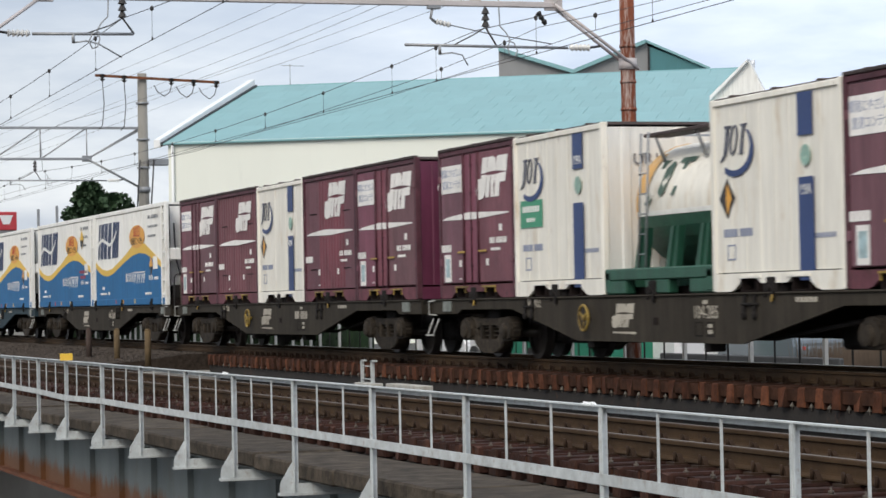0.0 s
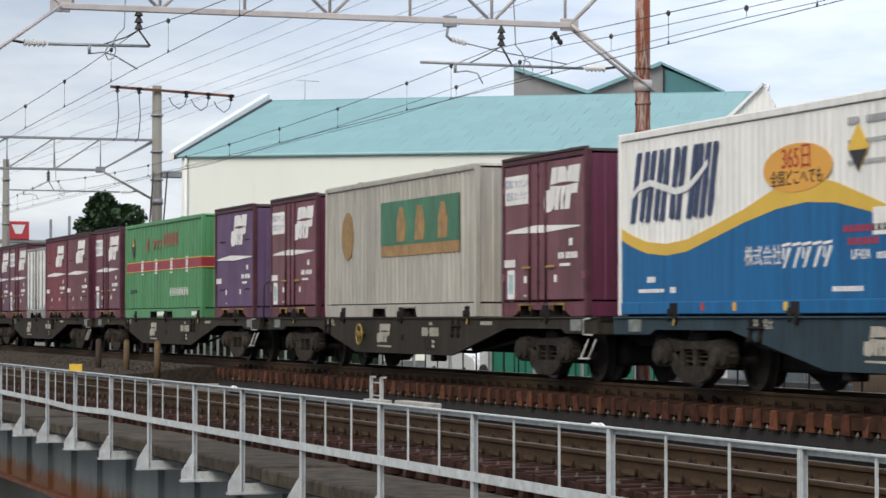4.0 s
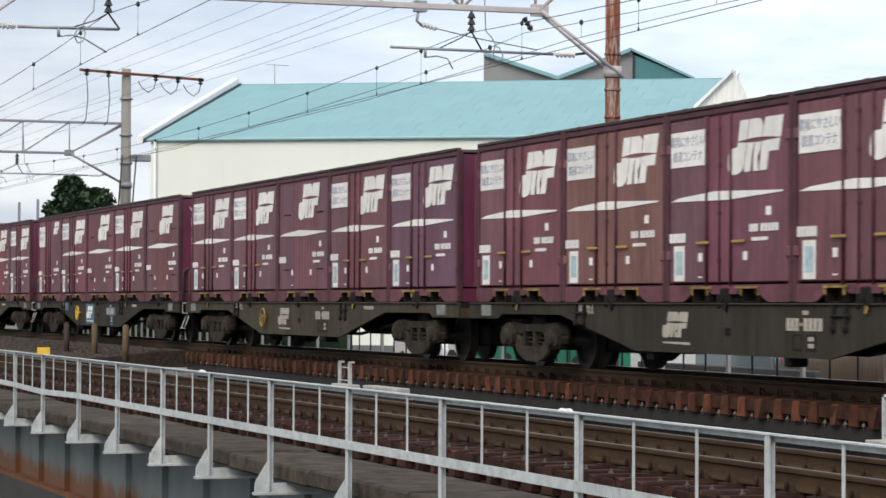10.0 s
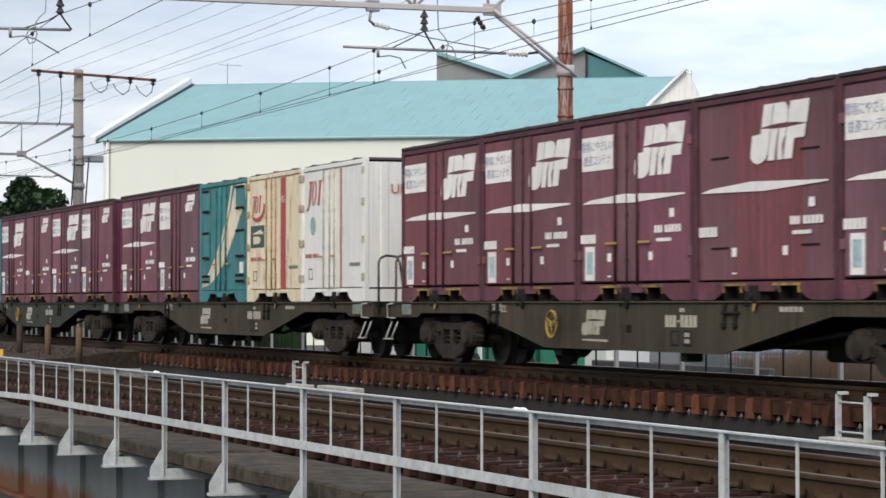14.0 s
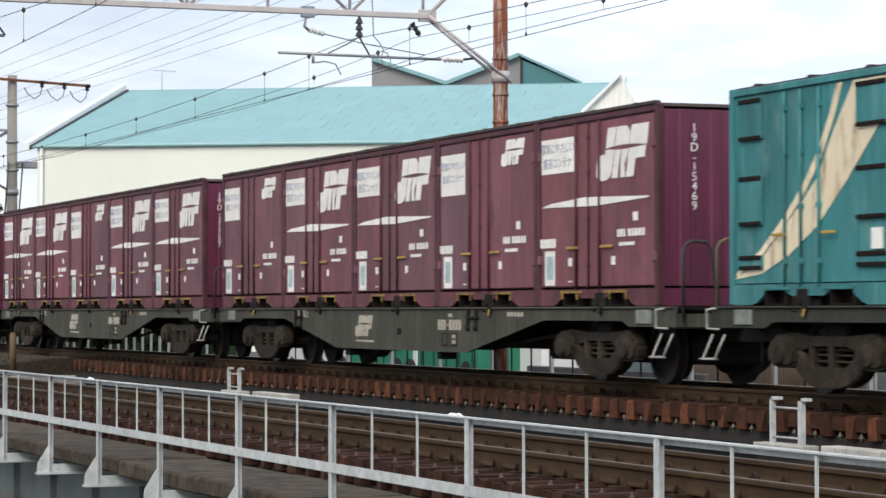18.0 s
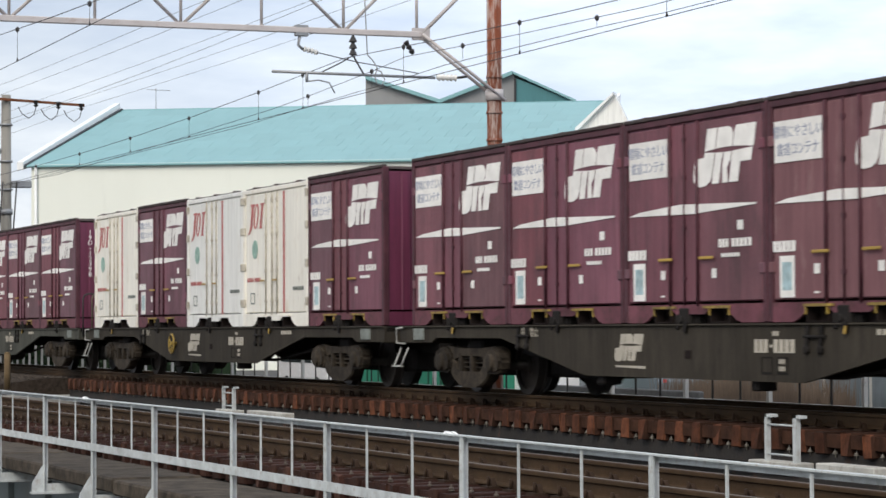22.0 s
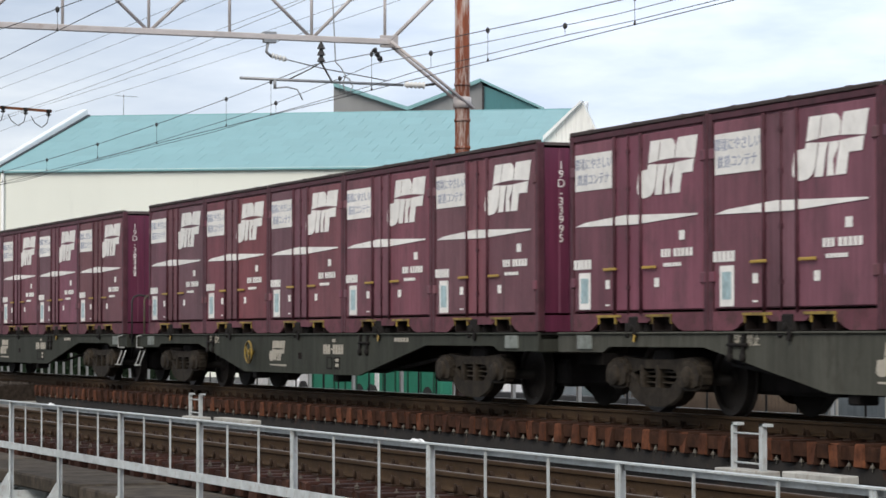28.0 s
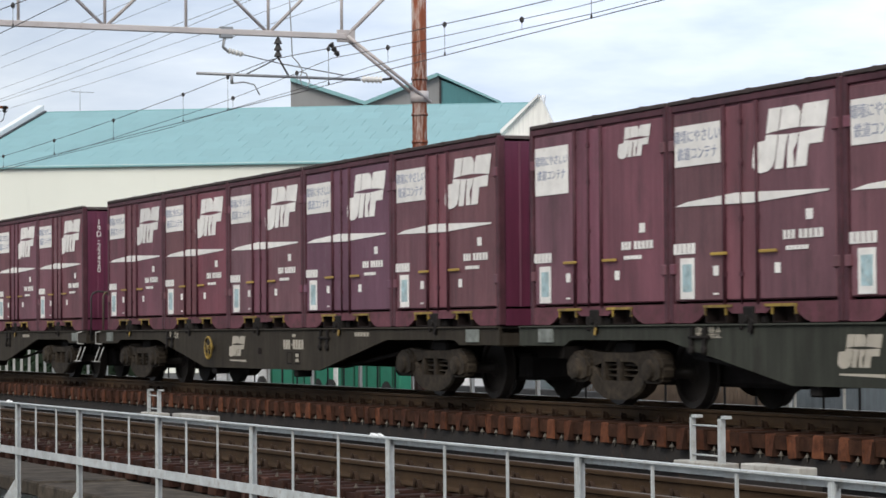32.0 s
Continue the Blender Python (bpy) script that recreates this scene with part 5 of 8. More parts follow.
def box_container(colour, kind, label):
    """A 12-foot box. kind: doors | small | plain | ribbed | big."""
    L, H = 3.70, 2.50
    root = thing("container", label, "freight container", "containers on the train")
    paint = M[colour]
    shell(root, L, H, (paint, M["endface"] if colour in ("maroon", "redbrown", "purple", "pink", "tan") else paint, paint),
          corrugated=16 if kind == "ribbed" else 0)
    if kind in ("doors", "small", "plain"):
        bm = B()
        bbox(bm, 0.13, 1.26, 0.012, 0.04, 0.25, 2.36, 0.01)
        part("door", bm, paint, root)
        bm = B()
        bbox(bm, 2.02, 3.57, 0.012, 0.04, 0.25, 2.36, 0.01)
        part("door", bm, paint, root)
        bm = B()
        bbox(bm, 1.30, 1.98, 0.016, 0.04, 0.25, 2.36, 0.01)
        part("centre_panel", bm, paint, root)
        for x, r in ((1.29, 0.027), (1.66, 0.013), (2.01, 0.027)):
            bm = B()
            tube(bm, (x, 0.004, 0.20), (x, 0.004, 2.38), r, seg=8)
            for z in (0.5, 1.1, 1.7, 2.15):
                box(bm, x - 0.035, x + 0.035, -0.008, 0.03, z, z + 0.05)
            part("lock_rod", bm, M["rod"], root)
        for x in (1.02, 2.08):
            bm = B()
            bbox(bm, x, x + 0.36, -0.03, -0.012, 0.74, 0.775, 0.006)
            part("handle", bm, M["handle"], root, "worn yellow handle")
        for x in (0.07, 3.57):
            for z in (0.55, 1.95):
                bm = B()
                bbox(bm, x - 0.03, x + 0.09, -0.012, 0.02, z, z + 0.12, 0.008)
                part("hinge", bm, paint, root)
    else:
        # slots are near-black strips on the face, shade put into the colour
        for x in (0.45, 2.75):
            for z in (0.62, 1.72):
                bm = B()
                box(bm, x, x + 0.48, 0.024, 0.034, z, z + 0.022)
                part("vent_slot", bm, M["pocket"], root)
        if kind == "big":
            bm = B()
            row = [(1.08, 0.034)]
            for k in range(9):
                x = 1.12 + 0.20 * k
                row += [(x, 0.034), (x + 0.012, 0.0235), (x + 0.068, 0.0235), (x + 0.08, 0.034)]
            row += [(2.84, 0.034), (2.84, 0.045), (1.08, 0.045)]
            lo, hi = [bm.verts.new((x, y, 0.26)) for x, y in row], [bm.verts.new((x, y, 2.37)) for x, y in row]
            for i in range(len(row)):
                j = (i + 1) % len(row)
                bm.faces.new((lo[i], lo[j], hi[j], hi[i]))
            bm.faces.new(hi)
            bm.faces.new(lo[::-1])
            part("ribbed_panel", bm, paint, root, "ribbed middle panel")
    # markings
    front = {"ribbed": 0.024, "big": 0.024}.get(kind, 0.008)
    bm = B()
    if kind in ("doors",):
        logo_shape(bm, 1.88, 1.60, 1.58, 0.66)
    elif kind == "small":
        logo_shape(bm, 2.45, 1.95, 0.85, 0.36)
    elif kind == "plain":
        logo_shape(bm, 2.30, 1.90, 0.95, 0.40)
    elif kind == "ribbed":
        logo_shape(bm, 1.72, 1.58, 1.45, 0.64)
    else:
        logo_shape(bm, 1.50 if kind == "big" else 1.9, 1.62, 1.50, 0.68)
    part("emblem", bm, M["white"], root, "plain white slanted emblem").location.y = front
    if kind in ("doors", "small"):
        w, h = (1.05, 0.46) if kind == "doors" else (0.95, 0.60)
        bm = B()
        box(bm, 0.17, 0.17 + w, -0.006, -0.002, 2.22 - h, 2.22)
        part("placard", bm, M["white"], root, "white placard with blue print").location.y = front
        if kind == "doors":
            words("\u74b0\u5883\u306b\u3084\u3055\u3057\u3044\n\u9244\u9053\u30b3\u30f3\u30c6\u30ca", 0.155, M["print"], root, pose(0.695, front - 0.007, 1.985) @ SIDE, "print", 1.25)
        else:
            words("\u74b0\u5883\u306b\u3084\u3055\u3057\u3044\n\u9244\u9053\u30b3\u30f3\u30c6\u30ca", 0.135, M["print"], root, pose(0.645, front - 0.007, 1.95) @ SIDE, "print", 1.35)
    if kind not in ("plain", "small"):
        bm = B()
        x0 = 0.16
        slab(bm, [(x0, 1.315), (1.9, 1.285), (3.45, 1.335), (3.46, 1.355), (1.55, 1.41), (x0 + 0.3, 1.36)], -0.006, -0.002)
        part("stripe", bm, M["white"], root, "tapered white stripe").location.y = front
    bm = B()
    bars(bm, 0.12, 0.775, 0.52, 0.12, 5, fill=0.82)
    part("operator_mark", bm, M["white"], root).location.y = front
    bm = B()
    bars(bm, 2.54, 0.87, 0.26, 0.095, 3, fill=0.72)
    bars(bm, 2.86, 0.87, 0.50, 0.095, 5, fill=0.72)
    part("number_mark", bm, M["white"], root).location.y = front
    bm = B()
    box(bm, 3.00, 3.14, -0.006, -0.002, 1.06, 1.17)
    box(bm, 2.36, 2.48, -0.006, -0.002, 0.52, 0.63)
    box(bm, 1.03, 1.15, -0.006, -0.002, 0.52, 0.63)
    bars(bm, 2.60, 0.755, 0.46, 0.045, 6, fill=0.8)
    bars(bm, 1.03, 0.31, 0.12, 0.02, 2, fill=0.9)
    tagged(part("small_print", bm, M["white"], root), kind="stuff").location.y = front
    if kind in ("doors", "small"):
        bm = B()
        box(bm, 0.27, 0.60, -0.006, -0.002, 0.27, 0.73)
        part("waybill_holder", bm, M["white"], root, "white waybill holder").location.y = front
        bm = B()
        box(bm, 0.33, 0.54, -0.009, -0.006, 0.35, 0.66)
        part("waybill", bm, M["mark_blue"], root).location.y = front
    return root


def jot_container(colour, scheme, label):
    """A 12-foot box in cream or white with coloured emblem and upright stripe."""
    L, H = 3.70, 2.50
    root = thing("container", label, "freight container", "containers on the train")
    paint = M[colour]
    shell(root, L, H, (paint, M["chalk"], paint), base="other")
    stripe = M["navy"] if scheme == "blue" else M["red"] if scheme == "red_wide" else M["red_faded"]
    green_label = "green label" in label
    if scheme == "blue":
        xs = [0.55 + 0.42 * k for k in range(7)]
        for x in xs:
            bm = B()
            box(bm, x, x + 0.03, 0.029, 0.036, 0.25, 2.39)
            part("panel_rib", bm, paint, root)
        wide = 0.40
        sx = 2.52
    else:
        for x0, x1 in ((0.14, 1.50), (1.54, 2.02), (2.06, 3.56)):
            bm = B()
            bbox(bm, x0, x1, 0.022, 0.04, 0.25, 2.37, 0.01)
            part("door", bm, paint, root)
        for x in (1.34, 1.70, 1.98):
            bm = B()
            tube(bm, (x, 0.008, 0.20), (x, 0.008, 2.38), 0.015, seg=8)
            for z in (0.42, 0.95, 1.6, 2.2):
                box(bm, x - 0.03, x + 0.03, -0.008, 0.024, z, z + 0.06)
            part("lock_rod", bm, M["rod_ochre"] if scheme == "red_wide" else M["rod_grey"], root)
        for x in (1.06, 1.76):
            bm = B()
            bbox(bm, x, x + 0.26, -0.022, -0.008, 0.80, 0.83, 0.006)
            part("handle", bm, M["handle"], root, "worn yellow handle")
        for x in (0.02, 3.60):
            for z in (0.35, 1.0, 1.65, 2.2):
                bm = B()
                bbox(bm, x, x + 0.10, -0.02, 0.02, z, z + 0.14, 0.01)
                part("hinge", bm, M["rod_ochre"] if scheme == "red_wide" else M["rod_grey"], root)
        wide = {"red": 0.10, "red_wide": 0.34}[scheme]
        sx = 2.30
    if scheme == "blue":
        for z0, z1 in ((0.12, 1.36), (1.86, 2.38)):
            bm = B()
            box(bm, sx, sx + wide, -0.004, 0.0, z0, z1)
            part("upright_stripe", bm, stripe, root, "navy upright stripe").location.y = 0.012
        bm = B()
        turned(bm, (sx + wide / 2, 0.006, 1.62), (0, 1, 0), [(0, 0.13), (0.004, 0.13)], 16)
        part("badge", bm, M["badge"], root, "round green badge")
    else:
        bm = B()
        box(bm, sx, sx + wide, -0.004, 0.0, 0.22, 2.36)
        part("upright_stripe", bm, stripe, root, "red upright stripe").location.y = 0.021
        if scheme == "red":
            bm = B()
            slab(bm, [(0.68 + 0.16 * math.cos(a), 1.38 + 0.17 * math.sin(a)) for a in (2 * math.pi * k / 18 for k in range(18))], 0.014, 0.020)
            part("badge", bm, M["badge"], root, "round green badge")
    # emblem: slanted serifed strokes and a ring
    bm = B()
    ex, ez = 0.24, 1.70
    size = 0.76 if scheme == "red_wide" else 0.84 if scheme == "blue" else 1.0

    def stroke(*pts):
        slab(bm, [(ex + size * (0.95 * a + 0.13 * b), ez + size * 0.50 * b) for a, b in pts], -0.006, -0.002)
    stroke((0.02, -0.10), (0.16, -0.04), (0.27, 0.15), (0.27, 0.88), (0.34, 0.93), (0.34, 1.0), (0.08, 1.0), (0.08, 0.93), (0.14, 0.88), (0.14, 0.12))
    ring = [2 * math.pi * k / 18 for k in range(19)]
    for a, b in zip(ring, ring[1:]):
        stroke(*[(0.47 + r * math.cos(c), 0.55 + (0.46 if r > 0.1 else 0.38) * math.sin(c)) for r, c in ((0.15, a), (0.15, b), (0.075, b), (0.075, a))])
    stroke((0.70, 0.10), (0.92, 0.10), (0.86, 0.16), (0.86, 0.90), (0.94, 1.0), (0.66, 1.0), (0.74, 0.90), (0.74, 0.16))
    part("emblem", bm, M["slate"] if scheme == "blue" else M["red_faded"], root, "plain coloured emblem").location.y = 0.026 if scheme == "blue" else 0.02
    bm = B()
    if scheme == "red_wide":
        rim = [math.radians(-125 + 13 * k) for k in range(11)]
        slab(bm, [(0.68 + 0.56 * math.cos(a), 1.86 + 0.30 * math.sin(a)) for a in rim] + [(0.66 + 0.48 * math.cos(a), 1.90 + 0.26 * math.sin(a)) for a in rim[::-1]], -0.006, -0.002)
        part("swash", bm, M["red"], root, "red crescent").location.y = 0.018
    elif scheme == "blue":
        rim = [math.radians(-125 + 14 * k) for k in range(13)]
        slab(bm, [(0.72 + 0.55 * math.cos(a), 1.80 + 0.34 * math.sin(a)) for a in rim] + [(0.70 + 0.47 * math.cos(a), 1.84 + 0.30 * math.sin(a)) for a in rim[::-1]], -0.006, -0.002)
        part("swash", bm, M["navy"], root, "blue crescent").location.y = 0.020
    bm = B()
    if green_label:
        slab(bm, [(0.24, 1.06), (1.20, 1.06), (1.20, 1.48), (0.24, 1.48)], -0.006, -0.002)
        part("label_panel", bm, M["mark_green"], root, "green label panel").location.y = 0.026
        bm = B()
        bars(bm, 0.34, 1.30, 0.76, 0.09, 7, -0.009, 0.7)
        bars(bm, 0.52, 1.15, 0.38, 0.06, 5, -0.009, 0.7)
        tagged(part("label_print", bm, M["white"], root), kind="stuff").location.y = 0.026
    elif "swash" in label:
        bm.free()
    elif scheme == "blue":
        slab(bm, [(0.20, 1.19), (0.44, 0.93), (0.68, 1.19), (0.44, 1.45)], -0.006, -0.002)
        part("hazard_diamond", bm, M["black"], root, "dark hazard diamond").location.y = 0.034
        bm = B()
        slab(bm, [(0.40, 1.19), (0.44, 0.98), (0.58, 1.19), (0.44, 1.38)], -0.008, -0.004)
        part("diamond_tip", bm, M["orange"], root).location.y = 0.034
    elif scheme == "red_wide":
        box(bm, 0.22, 1.18, -0.006, -0.002, 1.06, 1.49)
        part("label_panel", bm, M["darkgreen"], root, "dark green label panel").location.y = 0.02
        bm = B()
        slab(bm, [(0.30, 1.32), (1.16, 1.32), (0.92, 1.41)], -0.009, -0.006)
        slab(bm, [(0.42, 1.28), (0.42, 1.13), (0.78, 1.13), (0.92, 1.17), (0.92, 1.24), (0.78, 1.28)], -0.009, -0.006)
        part("label_print", bm, M["ochre"], root, "pale print").location.y = 0.02
        bm = B()
        bars(bm, 0.22, 0.80, 0.40, 0.07, 4)
        bars(bm, 0.66, 0.80, 0.34, 0.07, 4)
        part("lettering", bm, M["red_faded"], root).location.y = 0.02
        words("18A", 0.19, M["ochre"], root, pose(sx + wide / 2, 0.012, 1.94) @ SIDE, "stripe_numeral")
    else:
        bars(bm, 0.22, 0.80, 0.40, 0.07, 4)
        bars(bm, 0.66, 0.80, 0.36, 0.07, 4)
        part("lettering", bm, M["red_faded"], root).location.y = 0.02
    bm = B()
    if scheme == "blue":
        bars(bm, 0.32, 0.70, 0.42, 0.10, 5, fill=0.8)
        bars(bm, 0.80, 0.70, 0.38, 0.10, 5, fill=0.8)
    bars(bm, 2.86, 0.62, 0.60, 0.06, 8, fill=0.7)
    for a, b, c, d in ((0.42, 0.66, 0.58, 0.60), (0.42, 0.66, 0.40, 0.42), (0.42, 0.44, 0.42, 0.58), (0.64, 0.66, 0.42, 0.58)):
        box(bm, a, b, -0.006, -0.002, c, d)
    tagged(part("small_print", bm, M["print"] if scheme == "blue" else M["plate_grey"], root), kind="stuff").location.y = 0.034 if scheme == "blue" else 0.02
    words("UR19A-" if scheme == "blue" else "UR18A-", 0.24, M["slate"] if scheme == "blue" else M["red_faded"], root, pose(L + 0.008, 0.88, 1.94) @ END, "end_lettering")
    if scheme == "blue":
        words("19A", 0.19, M["chalk"], root, pose(sx + wide / 2, 0.004, 1.98 if green_label else 1.20) @ SIDE, "stripe_numeral")
    return root


def teal_container(label):
    L, H = 3.70, 2.50
    root = thing("container", label, "freight container", "containers on the train")
    shell(root, L, H, (M["teal"], M["teal"], M["teal"]), base="other")
    for x in (1.30, 1.66, 2.06):
        bm = B()
        tube(bm, (x, 0.006, 0.2), (x, 0.006, 2.36), 0.018, seg=8)
        for z in (0.45, 1.05, 1.65, 2.15):
            box(bm, x - 0.035, x + 0.035, -0.01, 0.03, z, z + 0.06)
        part("lock_rod", bm, M["teal"], root)
    for x, w in ((0.22, 0.56), (2.84, 0.64)):
        for z, h in ((0.40, 0.16), (0.90, 0.56), (1.87, 0.47)):
            bm = B()
            bbox(bm, x, x + w, 0.006, 0.036, z, z + h, 0.01)
            vent = part("vent_hatch", bm, M["teal"], root)
            # near-black bars on the hatch stand for its shaded slots
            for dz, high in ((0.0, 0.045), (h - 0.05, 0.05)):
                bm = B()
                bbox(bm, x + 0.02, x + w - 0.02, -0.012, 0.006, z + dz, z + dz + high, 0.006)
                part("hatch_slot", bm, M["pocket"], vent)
    band = [(0.05, 0.29), (0.65, 0.48), (1.09, 0.75), (1.58, 1.08), (2.0, 1.38), (2.34, 1.86), (2.77, 2.37), (3.62, 2.37), (3.62, 2.18), (3.2, 1.80), (2.66, 1.35), (2.0, 0.86), (1.36, 0.55), (0.72, 0.35)]
    line = [(0.12, 0.36), (0.70, 0.62), (1.25, 0.98), (1.68, 1.32), (2.0, 1.66), (2.26, 2.05), (2.42, 2.37), (2.54, 2.37), (2.36, 2.0), (2.09, 1.60), (1.74, 1.24), (1.30, 0.90), (0.74, 0.56), (0.14, 0.32)]
    for pts, name, lab in ((band, "swoosh", "sand-coloured curved band"), (line, "swoosh_line", "")):
        bm = B()
        slab(bm, pts, 0.028 if name == "swoosh" else 0.026, 0.033)
        part(name, bm, M["ochre"], root, lab)
    for x in (1.05, 2.15):
        bm = B()
        bbox(bm, x, x + 0.30, -0.03, -0.012, 0.76, 0.795, 0.006)
        part("handle", bm, M["handle"], root, "worn yellow handle")
    bm = B()
    box(bm, 3.16, 3.36, 0.0, 0.03, 0.58, 0.80)
    part("waybill_holder", bm, M["white"], root, "white waybill holder")
    return root


def lime_container(label):
    L, H = 3.70, 2.50
    root = thing("container", label, "freight container", "containers on the train")
    shell(root, L, H, (M["lime"], M["lime"], M["lime"]), base="other")
    for x in (1.45, 1.95):
        bm = B()
        tube(bm, (x, 0.012, 0.2), (x, 0.012, 2.38), 0.016, seg=8)
        for z in (0.5, 1.1, 1.7, 2.2):
            box(bm, x - 0.03, x + 0.03, 0.0, 0.03, z, z + 0.05)
        part("lock_rod", bm, M["lime_rod"], root)
    for x0, x1 in ((0.13, 1.38), (1.42, 1.92), (1.98, 3.57)):
        bm = B()
        bbox(bm, x0, x1, 0.020, 0.04, 0.25, 2.37, 0.008)
        part("door", bm, M["lime"], root)
    for x in (1.08, 2.02):
        bm = B()
        bbox(bm, x, x + 0.28, -0.02, -0.006, 0.76, 0.79, 0.005)
        part("handle", bm, M["handle"], root, "worn yellow handle")
    bm = B()
    slab(bm, [(1.98, 1.37), (2.75, 1.335), (3.52, 1.385), (2.70, 1.42)], 0.012, 0.017)
    part("stripe", bm, M["black"], root, "tapered black stripe")
    bm = B()
    bbox(bm, 0.02, L - 0.02, -0.006, 0.06, H - 0.036, H + 0.008, 0.006)
    part("roof_lip", bm, M["rim"], root)
    bm = B()
    box(bm, 0.22, 1.30, 0.014, 0.019, 0.78, 2.32)
    part("poster", bm, M["white"], root, "white picture panel")
    bm = B()
    slab(bm, [(0.80 + 0.40 * math.cos(a), 1.74 + 0.50 * math.sin(a)) for a in (2 * math.pi * k / 24 for k in range(24))], 0.010, 0.0138)
    part("poster_disc", bm, M["poster_blue"], root, "pale blue globe print")
    for cx, cz, rx, rz in ((0.52, 1.62, 0.17, 0.15), (0.72, 1.50, 0.20, 0.16), (0.46, 1.40, 0.16, 0.15), (0.92, 1.42, 0.18, 0.12), (0.62, 1.30, 0.22, 0.12), (0.60, 1.84, 0.10, 0.13)):
        bm = B()
        slab(bm, [(cx + rx * (1 + 0.14 * math.sin(3 * a + cx * 9)) * math.cos(a), cz + rz * (1 + 0.12 * math.cos(4 * a)) * math.sin(a)) for a in (2 * math.pi * k / 14 for k in range(14))], 0.005, 0.009)
        part("poster_leaf", bm, M["mark_green"], root)
    bm = B()
    slab(bm, [(0.40, 1.12), (0.44, 1.12), (0.66, 0.95), (0.98, 1.16), (1.02, 1.16), (0.68, 0.90), (0.62, 0.90)], 0.005, 0.009)
    part("poster_line", bm, M["black"], root)
    bm = B()
    logo_shape(bm, 2.05, 1.68, 1.40, 0.62)
    part("emblem", bm, M["black"], root, "plain black slanted emblem").location.y = 0.018
    bm = B()
    bars(bm, 0.3, 0.6, 0.8, 0.10, 5)
    box(bm, 2.5, 2.65, -0.006, -0.002, 0.55, 0.7)
    tagged(part("lettering", bm, M["white"], root), kind="stuff").location.y = 0.018
    return root


def silver_container(label):
    L, H = 3.70, 2.30
    root = thing("container", label, "freight container", "containers on the train")
    shell(root, L, H, (M["silver"], M["silver"], M["silver_frame"]), base="other", low=0.26)
    for x0, x1 in ((0.14, 1.80), (1.90, 3.56)):
        bm = B()
        bbox(bm, x0, x1, 0.014, 0.04, 0.30, 2.16, 0.012)
        part("door", bm, M["silver"], root)
    for x in (0.62, 1.30, 1.72, 1.98, 2.42, 3.10):
        bm = B()
        tube(bm, (x, -0.002, 0.30), (x, -0.002, 2.16), 0.016, seg=8)
        for z in (0.55, 1.2, 1.85):
            box(bm, x - 0.035, x + 0.035, -0.014, 0.016, z, z + 0.06)
        part("lock_rod", bm, M["silver_frame"], root)
    for x in (0.95, 1.45, 2.65, 3.25):
        for z in (0.55, 1.55):
            bm = B()
            box(bm, x, x + 0.14, 0.006, 0.016, z, z + 0.22)
            part("label_plate", bm, M["white"], root)
    for z in (0.30, 2.10):
        for x in (0.10, 1.82, 3.54):
            bm = B()
            bbox(bm, x, x + 0.08, -0.01, 0.02, z - 0.04, z + 0.12, 0.008)
            part("hinge", bm, M["silver_frame"], root)
    return root


